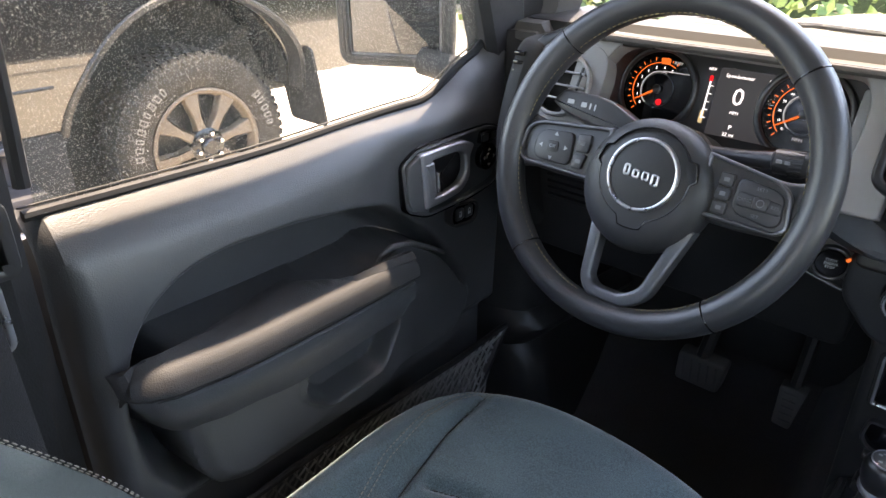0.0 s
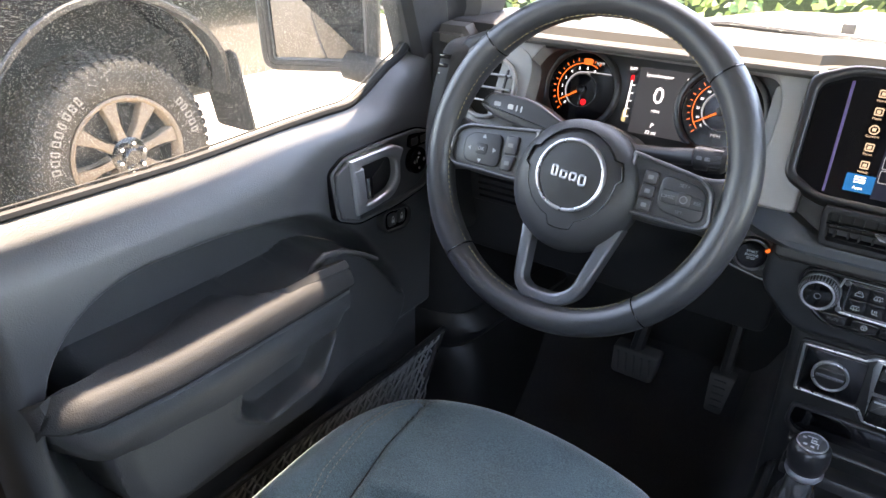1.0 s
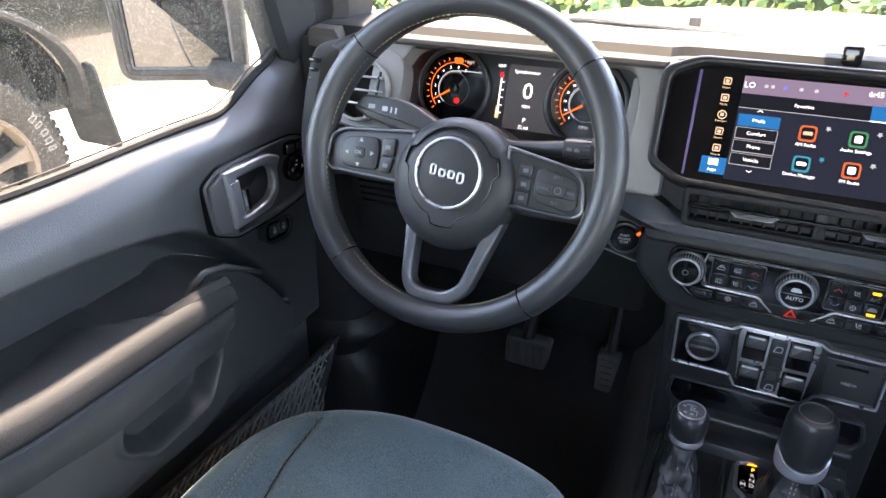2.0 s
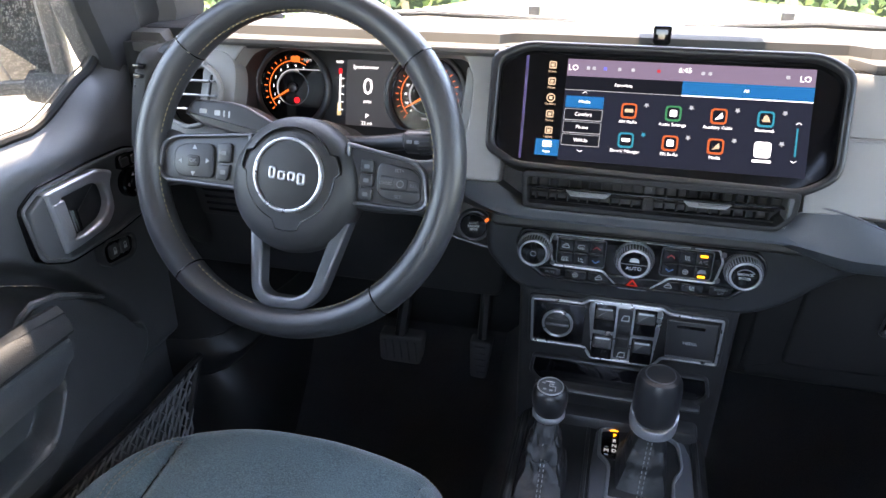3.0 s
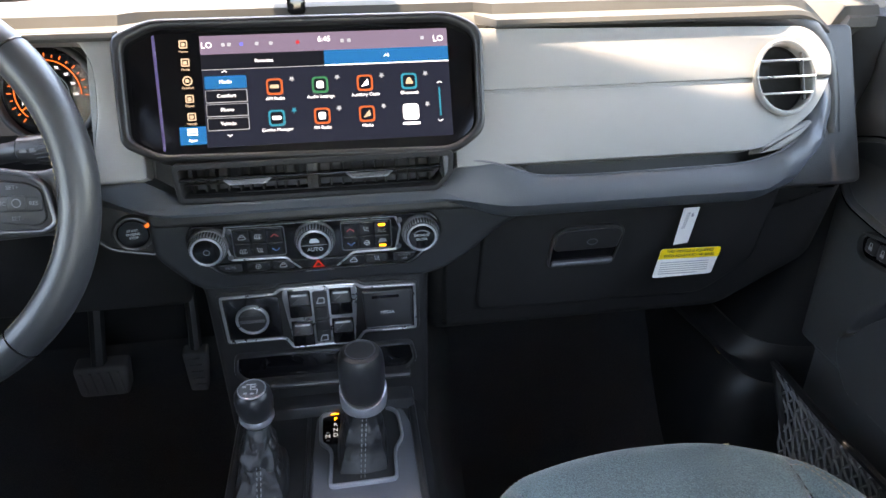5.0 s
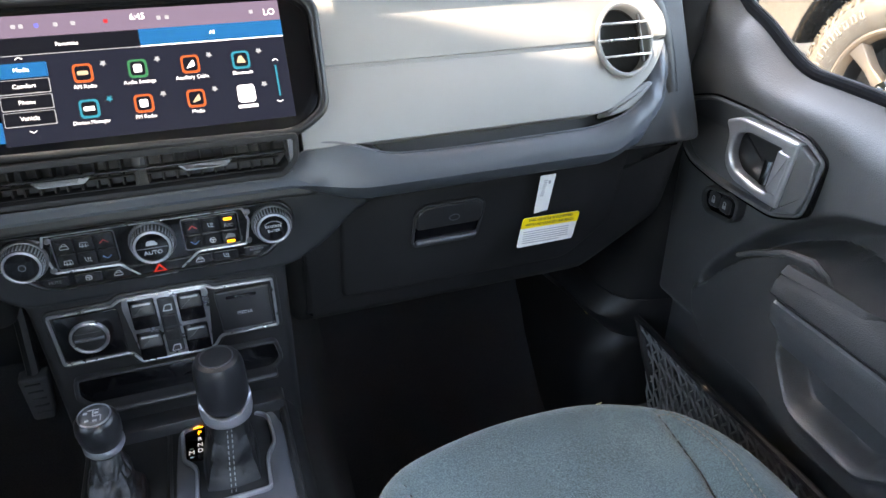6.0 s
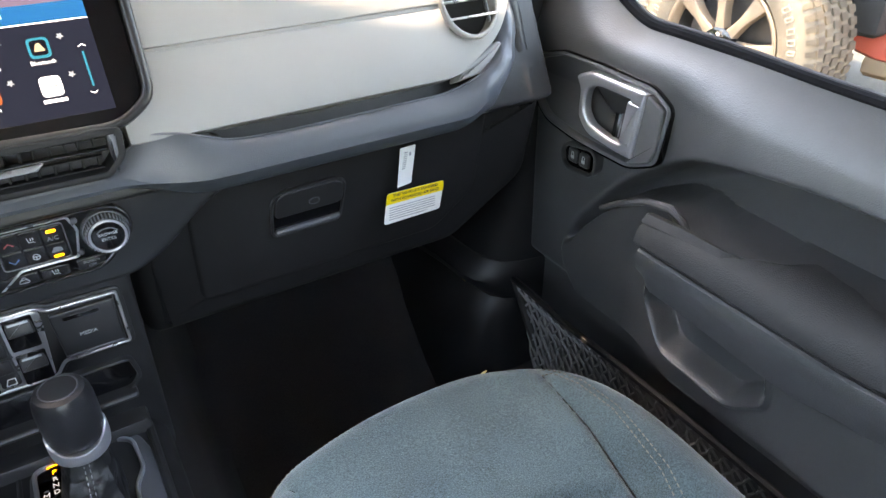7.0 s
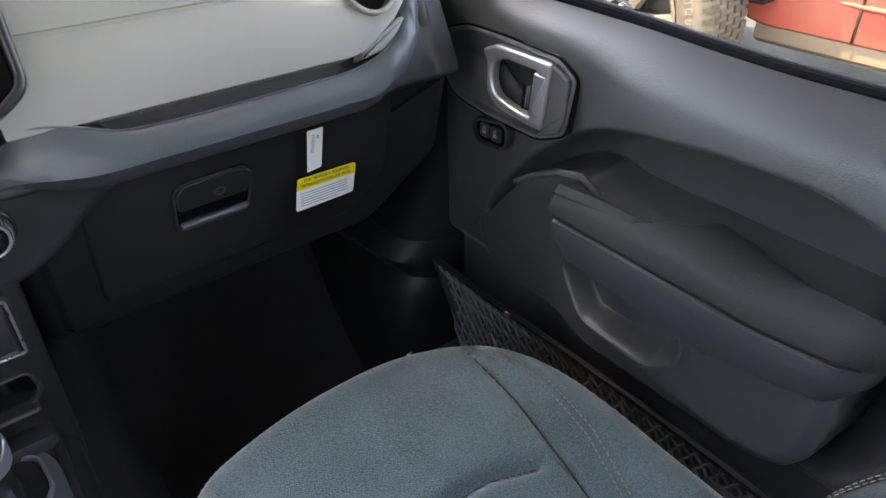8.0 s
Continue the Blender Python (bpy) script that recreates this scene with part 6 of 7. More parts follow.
    # transfer lever
    lev = thing("transfer_lever", "short black four-wheel-drive lever with round knob and gaiter", "lever")
    b = boot("gaiter", (-0.074, 0.868, 0.032, 0.044), (-0.074, 0.897, 0.0135), 0.862, 0.926, 0.0066, lev)
    for dx in (-0.0020, 0.0020):
        stitches([(-0.073 + dx, 0.8235 + 0.060 * s ** 0.85, 0.867 + 0.054 * s) for s in steps(0.05, 0.95, 12)], 0.0034, 0.0022, 0.0006, GREYTHREAD, lev)
    K = frame_of((-0.0735, 0.899, 0.924), (1, 0, 0), (0, 1, 0.08))
    part("collar", lathe(K, [(0.0125, 0.004), (0.0172, 0.0065), (0.0190, 0.010), (0.0190, 0.0135), (0.0180, 0.016), (0.015, 0.016)], 28), SILVER, lev, "satin silver collar")
    kn = part("knob", lathe(K, [(0.015, 0.013), (0.0175, 0.016), (0.0200, 0.026), (0.0205, 0.036), (0.0195, 0.044), (0.0165, 0.0490), (0.0150, 0.0498), (0, 0.0500)], 32), GRIP, lev)
    part("cap_ring", surround(K, disc(0, 0, 0.0152, 28), disc(0, 0, 0.0138, 28), 0.048, 0.0512, 0.0005), SILVER, kn)
    part("cap_field", plate(K, disc(0, 0, 0.0140, 28), 0.047, 0.0505, 0.0003), DARKTRIM, kn)
    for a, b2 in (((-0.006, 0.007), (0.004, 0.007)), ((-0.001, 0.007), (-0.001, -0.001)), ((-0.001, -0.001), (0.006, -0.001)), ((0.006, -0.001), (0.006, -0.008))):
        part("shift_mark", tube([K @ Vector((*a, 0.0507)), K @ Vector((*b2, 0.0507))], 0.0006, 4), WHITE_PRINT, kn)
    for x, y in ((-0.008, 0.004), (0.002, 0.003), (-0.006, -0.006), (0.001, -0.007)):
        part("shift_mark", plate(K, rect(x - 0.0018, y - 0.0012, x + 0.0018, y + 0.0012), 0.0500, 0.0509, 0.0001, 1), WHITE_PRINT, kn)


make_console()


# ---- hang tag on the glove box ----
def make_tag():
    t = thing("warning_tag", "white and yellow paper warning tag hung on the glove box lid", "paper tag")
    m = dashframe(0.455, 1.010, 1.05, -6, 2)
    def bent(poly, w, mat, name, parent, h=0.0006):
        bm = bmesh.new()
        plate(m, poly, w, w + h, 0.0001, 1, bm)
        return part(name, bm, mat, parent)
    st = bent(rpoly([(-0.018, -0.004), (0.001, -0.002), (0.006, 0.049), (-0.015, 0.049)], 0.001, 2), 0.0, PAPER, "strap", t)
    for k in range(9):
        y = 0.020 + 0.0026 * k
        bent(rect(-0.0125 + 0.0001 * k * 4, y, -0.0078 + 0.0001 * k * 4, y + 0.0013), 0.0006, GREY_INK, "code_bar", st, 0.0002)
    bent(rect(-0.003, 0.036, 0.000, 0.041, 0.001, 2), 0.0006, GREY_INK, "mark", st, 0.0002)
    L = rpoly([(-0.0375, -0.052), (0.0440, -0.053), (0.0490, -0.012), (-0.0330, -0.008)], 0.004, 4)
    lb = bent(L, 0.0010, PAPER, "label_card", t)
    bent(rpoly([(-0.0347, -0.0235), (0.0476, -0.0265), (0.0490, -0.012), (-0.0330, -0.008)], [0.001, 0.001, 0.004, 0.004], 4), 0.0014, YELLOW, "yellow_header", lb, 0.0005)
    k = m @ Matrix.Rotation(radians(-2.6), 4, "Z")
    lettering("THIS VEHICLE IS EQUIPPED", 0.0054, k, INK, lb, 0.0075, -0.0135, 0.0021)
    lettering("WITH ADVANCED AIR BAGS", 0.0054, k, INK, lb, 0.0072, -0.0200, 0.0021)
    random.seed(5)
    for j in range(6):
        y = -0.030 - 0.0034 * j
        bent([Vector((-0.030, y)), Vector((0.036 - 0.02 * random.random() * (j == 5), y - 0.0022)), Vector((0.036 - 0.01 * (j == 5), y - 0.0010)), Vector((-0.030, y + 0.0012))], 0.0014, GREY_INK, "text_bar", lb, 0.0004)


make_tag()


# ---- seats ----
def poly_dist(p, line):
    best = 9.0
    for (a, b), (c, d) in zip(line, line[1:]):
        t = max(0.0, min(1.0, ((p[0] - a) * (c - a) + (p[1] - b) * (d - b)) / ((c - a) ** 2 + (d - b) ** 2)))
        best = min(best, math.hypot(p[0] - a - t * (c - a), p[1] - b - t * (d - b)))
    return best


# plan of the passenger cushion; the driver's is its mirror image
SEAT_OUT = rpoly([(0.140, 0.30), (0.140, 0.75), (0.175, 0.828), (0.290, 0.862), (0.430, 0.860), (0.520, 0.822), (0.564, 0.755), (0.580, 0.66), (0.576, 0.30)], [0.02, 0.06, 0.06, 0.10, 0.08, 0.06, 0.06, 0.08, 0.02], 8)
SEAM_A = [(0.497, 0.800), (0.486, 0.70), (0.470, 0.62), (0.447, 0.52), (0.44, 0.38)]
SEAM_A2 = [(0.198, 0.800), (0.209, 0.70), (0.225, 0.62), (0.248, 0.52), (0.255, 0.38)]
SEAM_B = [(0.497, 0.800), (0.507, 0.778), (0.517, 0.750), (0.518, 0.699), (0.504, 0.618), (0.484, 0.558), (0.474, 0.50), (0.47, 0.38)]
SEAM_C = [(0.448, 0.63), (0.40, 0.648), (0.35, 0.652), (0.30, 0.648), (0.247, 0.63)]


def cushion_top(x, y):
    z = 0.882 + 0.012 * sstep(0.45, 0.75, y) - 0.02 * sstep(0.55, 0.30, y)
    z += 0.016 * math.exp(-((x - 0.522) / 0.030) ** 2) * sstep(0.82, 0.62, y) + 0.016 * math.exp(-((x - 0.195) / 0.028) ** 2) * sstep(0.82, 0.62, y)
    for line, w, dep in ((SEAM_A, 0.0045, 0.008), (SEAM_A2, 0.0045, 0.008), (SEAM_C, 0.007, 0.011), (SEAM_B, 0.0030, 0.0022)):
        d = poly_dist((x, y), line)
        if d < w * 3:
            z -= dep * math.exp(-(d / w) ** 2)
    return z + 0.0018 * noise.noise(Vector((x * 14, y * 14, 0)))


def resample(poly, n):
    pts = poly + [poly[0]]
    lens = [0.0]
    for a, b in zip(pts, pts[1:]):
        lens.append(lens[-1] + (b - a).length)
    out, k = [], 0
    for i in range(n):
        d = lens[-1] * i / n
        while lens[k + 1] < d:
            k += 1
        out.append(pts[k].lerp(pts[k + 1], (d - lens[k]) / max(1e-9, lens[k + 1] - lens[k])))
    return out


def make_seat(right):
    st = thing("front_seat", "charcoal cloth front seat with pale double stitching", "car seat", group="front seats")
    mir = not right
    n = 220
    outl = resample(SEAT_OUT, n)
    cen = Vector((0.348, 0.55))
    rings = []
    for z, ins in ((0.62, 0.035), (0.70, 0.022), (0.78, 0.008), (0.825, 0.0)):
        rings.append([Vector((p.x, p.y, z)) for p in (offs(outl, ins) if ins else outl)])
    for j in range(1, 66):
        s = j / 66
        ring = []
        for p in outl:
            d = (cen - p)
            q = p + d * s * 0.995
            edge = (q - p).length
            h = min(1.0, edge / 0.042)
            top = cushion_top(q.x, q.y)
            ring.append(Vector((q.x, q.y, 0.825 + (top - 0.825) * math.sqrt(max(0, 1 - (1 - h) ** 2)))))
        rings.append(ring)
    bm = bmesh.new()
    skin(bm, rings)
    cu = part("cushion", bm, FABRIC, st, "", 50, mir)

    def z_at(x, y):
        q = Vector((x, y))
        e = poly_dist((x, y), [(p.x, p.y) for p in outl] + [(outl[0].x, outl[0].y)])
        h = min(1.0, e / 0.042)
        return 0.825 + (cushion_top(x, y) - 0.825) * math.sqrt(max(0, 1 - (1 - h) ** 2))

    sg = 1 if right else -1
    for off in (-0.0035, 0.0035):
        line = []
        for k in range(len(SEAM_B) - 1):
            a, b = Vector(SEAM_B[k]), Vector(SEAM_B[k + 1])
            nn = Vector((b.y - a.y, a.x - b.x)).normalized()
            for t in steps(0, 1, 8)[:-1]:
                q = a.lerp(b, t) + nn * off
                line.append((sg * q.x, q.y, z_at(q.x, q.y) + 0.0008))
        stitches(line, 0.0042, 0.0024, 0.0008, PIPING, cu)
    front = [p for p in outl if p.y > 0.70]
    front = sorted(front, key=lambda p: p.x)
    line = []
    for p in front:
        q = p + (cen - p).normalized() * 0.012
        line.append((sg * q.x, q.y, z_at(q.x, q.y) + 0.0006))
    stitches(line, 0.0042, 0.0028, 0.0009, PIPING, cu)
    for line in (SEAM_A, SEAM_A2, SEAM_C):
        pts = [Vector(line[k]).lerp(Vector(line[k + 1]), t) for k in range(4) for t in steps(0, 1, 8)[:-1]]
        part("seam", tube([(sg * x, y, z_at(x, y) + 0.0006) for x, y in pts], 0.0009, 6), RUBBER, cu)
    # seat back with side bolsters
    bm, rings = bmesh.new(), []
    ahead = 0.052 if right else 0.0
    for k in range(30):
        t = k / 29
        z = 0.80 + 0.62 * t
        y0 = 0.275 - 0.17 * t + ahead
        hw = 0.215 - 0.03 * sstep(0.6, 1.0, t) - 0.02 * sstep(0.12, 0.0, t)
        ring = []
        for i in range(40):
            a = 2 * math.pi * i / 40
            c, s = math.cos(a), math.sin(a)
            cx = math.copysign(abs(c) ** 0.45, c) * hw
            bol = 0.100 * math.exp(-((abs(cx) - 0.155) / 0.045) ** 2) * sstep(0.0, 0.12, t) * sstep(0.80, 0.30, t)
            ring.append(Vector((0.358 + cx, y0 + math.copysign(abs(s) ** 0.6, s) * 0.055 * (1 - 0.4 * sstep(0.85, 1, t)) + (bol if s > 0 else 0), z)))
        rings.append(ring)
    skin(bm, rings)
    bk = part("backrest", bm, FABRIC_SIDE, st, "", 50, mir)
    for off in (0.0, 0.007):
        line = [(sg * (0.358 + 0.150 + off), ahead + 0.275 - 0.17 * t + 0.100 * sstep(0.0, 0.12, t) * sstep(0.80, 0.30, t) + 0.052 - 2.2 * off * off, 0.80 + 0.62 * t) for t in steps(0.06, 0.6, 30)]
        stitches(line, 0.0042, 0.0024, 0.0008, PIPING, bk)
    part("seat_base", block(*sorted((sg * 0.19, sg * 0.51)), 0.20, 0.70, 0.50, 0.66, 0.02), BLACK, st)
    return st


make_seat(False)
make_seat(True)

# belt webbing and buckle end by each door
for s in (-1, 1):
    b = thing("seat_belt", "black webbing belt with metal guide on the door pillar", "seat belt", group="front seat belts")
    part("webbing", tube([(s * 0.66, 0.30, 1.60), (s * 0.655, 0.305, 1.25), (s * 0.645, 0.31, 0.95), (s * 0.63, 0.33, 0.66)], 0.024, 8, False, None, 0.08, (1, 0, 0)), woven("belt_webbing", (0.012, 0.012, 0.013), 900), b)
    F = frame_of((s * 0.664, 0.318, 1.160), (0, 1, 0), (0, 0, 1))
    part("guide", surround(F, *band(rect(-0.032, -0.045, 0.022, 0.025, 0.012), 0.006), -0.004, 0.004, 0.002), LINE, b, "satin metal belt guide")
    F = frame_of((s * 0.670, 0.338, 1.205), (0, 1, 0), (0, 0, 1))
    part("cover", surround(F, *band(rect(-0.05, -0.025, 0.022, 0.045, 0.014), 0.012), -0.01, 0.012, 0.005), SATIN, b)
    a = thing("belt_anchor", "black lower belt anchor bracket beside the seat", "belt anchor", group="belt anchors")
    part("bracket", block(*sorted((s * 0.585, s * 0.612)), 0.495, 0.545, 0.60, 0.828, 0.008), SATIN, a)

# pedals
PEDAL = grained("worn_pedal_rubber", (0.060, 0.060, 0.060), 0.7, 0.3, 300, 0.3)
pd = thing("accelerator_pedal", "black ribbed accelerator pedal", "pedal")
m = dashframe(-0.222, 1.235, 0.752, -10)
part("pad", plate(m, rpoly([(-0.022, -0.048), (0.006, -0.050), (0.020, 0.040), (-0.020, 0.040)], 0.006), -0.02, 0.0, 0.004), PEDAL, pd)
for k in range(5):
    part("rib", plate(m, rect(-0.013, -0.034 + 0.015 * k, 0.007, -0.030 + 0.015 * k, 0.001), -0.001, 0.002, 0.001), PEDAL, pd)
part("arm", tube([m @ Vector((0, 0.03, -0.012)), m @ Vector((0, 0.10, -0.05)), m @ Vector((0, 0.2, -0.09))], 0.01, 8), BLACK, pd)
pd = thing("brake_pedal", "wide black rubber brake pedal", "pedal")
m = dashframe(-0.368, 1.225, 0.752, -10)
part("pad", plate(m, rpoly([(-0.042, -0.032), (0.034, -0.032), (0.045, 0.034), (-0.038, 0.034)], 0.010), -0.025, 0.0, 0.005), PEDAL, pd)
for k in range(5):
    part("rib", plate(m, rect(-0.030 + 0.014 * k, -0.022, -0.026 + 0.014 * k, 0.024, 0.001), -0.001, 0.002, 0.001), PEDAL, pd)
part("arm", tube([m @ Vector((0, 0.03, -0.012)), m @ Vector((0.01, 0.12, -0.05)), m @ Vector((0.01, 0.25, -0.09))], 0.012, 8), BLACK, pd)

# dry leaves and crumbs on the seat and in the footwell
lf = woven("dry_leaf", (0.55, 0.45, 0.22), 200, 0.8)
for k, (x, y, z, a) in enumerate(((0.455, 0.853, 0.846, 20), (0.642, 1.15, 0.745, 80), (0.636, 1.165, 0.742, 140))):
    d = thing("dry_leaf", "small curled dry yellow leaf scrap", "leaf scrap", group="leaf scraps")
    bm = bmesh.new()
    c, s = math.cos(radians(a)), math.sin(radians(a))
    tube([(x - 0.007 * c, y - 0.007 * s, z), (x, y, z + 0.004), (x + 0.006 * c, y + 0.006 * s, z + 0.011), (x + 0.011 * c, y + 0.004 * s, z + 0.014)], [0.001, 0.0030, 0.0024, 0.0006], 6, False, bm, 0.4)
    part("leaf", bm, lf, d)


# ================= outside =================
def dusty_paint(name, color, dust, amount, rough=0.25, coat=1.0):
    m, n, l, b = nodes_of(name, color, rough)
    b.inputs["Coat Weight"].default_value = coat
    b.inputs["Coat Roughness"].default_value = 0.12
    t, mp = noise_node(n, l, 2.2, 5)
    f, _ = noise_node(n, l, 60, 3)
    mx = n.new("ShaderNodeMixRGB")
    mx.inputs["Fac"].default_value = 0.35
    l.new(t.outputs["Fac"], mx.inputs["Color1"])
    l.new(f.outputs["Fac"], mx.inputs["Color2"])
    r = ramp(n, l, mx.outputs["Color"], [(0.42, (0, 0, 0)), (0.62, (amount,) * 3)])
    m2 = n.new("ShaderNodeMixRGB")
    m2.inputs["Color1"].default_value = (*color, 1)
    m2.inputs["Color2"].default_value = (*dust, 1)
    l.new(r.outputs["Color"], m2.inputs["Fac"])
    l.new(m2.outputs["Color"], b.inputs["Base Color"])
    rr = n.new("ShaderNodeMapRange")
    rr.inputs["To Min"].default_value, rr.inputs["To Max"].default_value = rough, 0.6
    l.new(r.outputs["Color"], rr.inputs["Value"])
    l.new(rr.outputs["Result"], b.inputs["Roughness"])
    return m


TRUCKBLACK = dusty_paint("dusty_black_paint", (0.008, 0.008, 0.0085), (0.14, 0.11, 0.08), 0.06, 0.08)
REDPAINT = dusty_paint("red_car_paint", (0.42, 0.055, 0.035), (0.42, 0.17, 0.10), 0.4, 0.5, 0.2)
HOODPAINT = dusty_paint("sand_body_paint", (0.52, 0.44, 0.33), (0.5, 0.45, 0.36), 0.2)
TYRE = grained("tyre_rubber", (0.030, 0.028, 0.026), 0.85, 0.2, 60, 0.3, 0.25)
TYREWALL = grained("dusty_tyre_wall", (0.038, 0.033, 0.027), 0.85, 0.2, 80, 0.2, 0.3)
BRONZE = dusty_paint("dusty_bronze_alloy", (0.095, 0.068, 0.045), (0.16, 0.125, 0.088), 0.5, 0.6, 0.0)
BRONZE2 = dusty_paint("tan_alloy", (0.17, 0.12, 0.08), (0.24, 0.18, 0.12), 0.5, 0.6, 0.0)
TYRELETTER = plain("tyre_letter_white", (0.17, 0.155, 0.135), 0.8)


def make_tyre_wheel(parent, centre, R, rim, face, width, alloy, spokes, turn, letters=True, wall=None, tread=None, ink=None):
    """A tyre with tread blocks and a spoked rim whose face looks along face (+1 or -1 in x)."""
    F = frame_of(centre, (0, face, 0), (0, 0, 1))
    w2 = width
    prof = [(rim, -0.02), (rim + 0.010, 0.004), (rim + 0.03, 0.016), (rim + (R - rim) * 0.5, 0.024), (R - 0.045, 0.014), (R - 0.022, -0.004), (R - 0.008, -0.020), (R - 0.012, -w2 + 0.02), (R - 0.05, -w2 - 0.01), (rim, -w2)]
    wh = part("wheel", lathe(F, prof, 72, caps=False), wall or TYREWALL, parent)
    tb = bmesh.new()
    for i in range(60):
        a = 2 * math.pi * (i + 0.5) / 60
        for k in range(5):
            w0 = -0.008 - (w2 - 0.02) * k / 5
            d = 0.5 * (k % 2) * 2 * math.pi / 60
            c = [F @ Vector((rr * math.cos(a + d + da), rr * math.sin(a + d + da), w)) for rr in (R - 0.016, R) for da in (-0.034, 0.034) for w in (w0, w0 - (w2 - 0.02) / 5 * 0.8)]
            v = [tb.verts.new(p) for p in c]
            for q in ((4, 5, 7, 6), (0, 1, 5, 4), (2, 3, 7, 6), (0, 2, 6, 4), (1, 3, 7, 5)):
                tb.faces.new([v[j] for j in q])
        c = [F @ Vector((rr * math.cos(a + da), rr * math.sin(a + da), w)) for rr, w in ((R - 0.040, 0.016), (R - 0.008, -0.006)) for da in (-0.028, 0.022)]
        v = [tb.verts.new(p) for p in c] + [tb.verts.new(F @ Vector(((R - 0.045) * math.cos(a), (R - 0.045) * math.sin(a), 0.004)))]
        tb.faces.new((v[0], v[1], v[3], v[2]))
    part("tread", tb, tread or TYRE, wh, "", 0)
    part("rim_lip", lathe(F, [(rim + 0.004, -0.015), (rim + 0.006, 0.010), (rim - 0.004, 0.014), (rim - 0.014, 0.008), (rim - 0.022, -0.012), (rim - 0.030, -0.03), (rim - 0.032, -0.16)], 56, caps=False), alloy, wh)
    part("rim_barrel", lathe(F, [(rim - 0.033, -0.03), (rim - 0.034, -0.16), (0.05, -0.17), (0, -0.17)], 40, caps=False), RUBBER, wh)
    part("brake", lathe(F, [(rim * 0.78, -0.10), (rim * 0.78, -0.085), (0.02, -0.085), (0, -0.085)], 32), BLACK, wh)
    for i in range(spokes):
        a = turn + 2 * math.pi * i / spokes
        S = F @ Matrix.Rotation(a, 4, "Z")
        part("spoke", plate(S, rpoly([(0.055, -0.026), (rim * 0.55, -0.020), (rim - 0.012, -0.040), (rim - 0.012, 0.040), (rim * 0.55, 0.020), (0.055, 0.026)], 0.008), -0.05, 0.000, 0.006), alloy, wh)
    part("hub_cap", lathe(F, [(0.085, -0.03), (0.085, 0.0), (0.070, 0.008), (0.042, 0.010), (0.040, 0.030), (0.032, 0.038), (0, 0.038)], 28), GLOSS, wh)
    for i in range(6):
        a = 2 * math.pi * i / 6 + 0.3
        part("nut", lathe(F @ Matrix.Translation((0.062 * math.cos(a), 0.062 * math.sin(a), 0)), [(0.013, 0), (0.013, 0.022), (0.009, 0.030), (0, 0.031)], 8), CHROME, wh)
    if letters:
        random.seed(11)
        rl = rim + (R - rim) * 0.46
        for base, count in ((2.15, 9), (0.15, 5)):
            for i in range(count):
                a = base + 0.118 * i
                S = F @ Matrix.Rotation(a - math.pi / 2, 4, "Z") @ Matrix.Translation((0, rl, 0.0215))
                part("raised_bar", surround(S, *band(rect(-0.013, -0.019, 0.013 - 0.005 * (i % 3 == 0), 0.019, 0.006, 3), 0.006), -0.01, 0.004, 0.001), ink or TYRELETTER, wh)
    return wh


def side_panel(x0, x1, outline):
    """A body solid with its outline in y and z, between two x."""
    bm = bmesh.new()
    o = [Vector(p) for p in outline]
    i = offs(o, 0.03)
    s = 1 if x1 > x0 else -1
    skin(bm, [[Vector((x0 + 0.04 * s, p.x, p.y)) for p in i], [Vector((x0 + 0.012 * s, p.x, p.y)) for p in offs(o, 0.008)], [Vector((x0 + 0.0 * s, p.x, p.y)) for p in offs(o, 0.022)]][::-1][:1] + [[Vector((x0 + 0.012 * s, p.x, p.y)) for p in offs(o, 0.008)], [Vector((x0 + 0.04 * s, p.x, p.y)) for p in o], [Vector((x1, p.x, p.y)) for p in o]])
    return bm


def arch(cy, cz, r, a0, a1, n=20):
    return [(cy + r * math.cos(radians(a)), cz + r * math.sin(radians(a))) for a in steps(a0, a1, n)]


# black pickup on the driver's side
tr = thing("pickup_truck", "dusty black pickup truck parked alongside", "truck")
HUB = (-2.95, 1.812, 0.452)
ol = [(-2.6, 0.34), (1.18, 0.34)] + arch(1.80, 0.54, 0.60, 172, 8) + [(2.56, 0.70), (2.75, 0.74), (3.05, 0.80), (3.05, 1.20), (2.9, 1.34), (-2.6, 1.40)]
part("body", side_panel(-3.02, -4.7, ol), TRUCKBLACK, tr)


def truck_x(z):
    return lerp(z, [(0.34, -3.00), (0.60, -2.965), (0.925, -2.855), (0.945, -2.848), (1.15, -2.852), (1.40, -2.90)])


def truck_side(zs, ends):
    """Painted outer skin that tucks in below its waist crease."""
    bm = bmesh.new()
    rows = []
    for z in zs:
        x = truck_x(z)
        y0, y1 = ends(z)
        rows.append([Vector((x, y0 + (y1 - y0) * k / 12, z)) for k in range(13)])
    skin(bm, rows, False, False, False)
    return bm


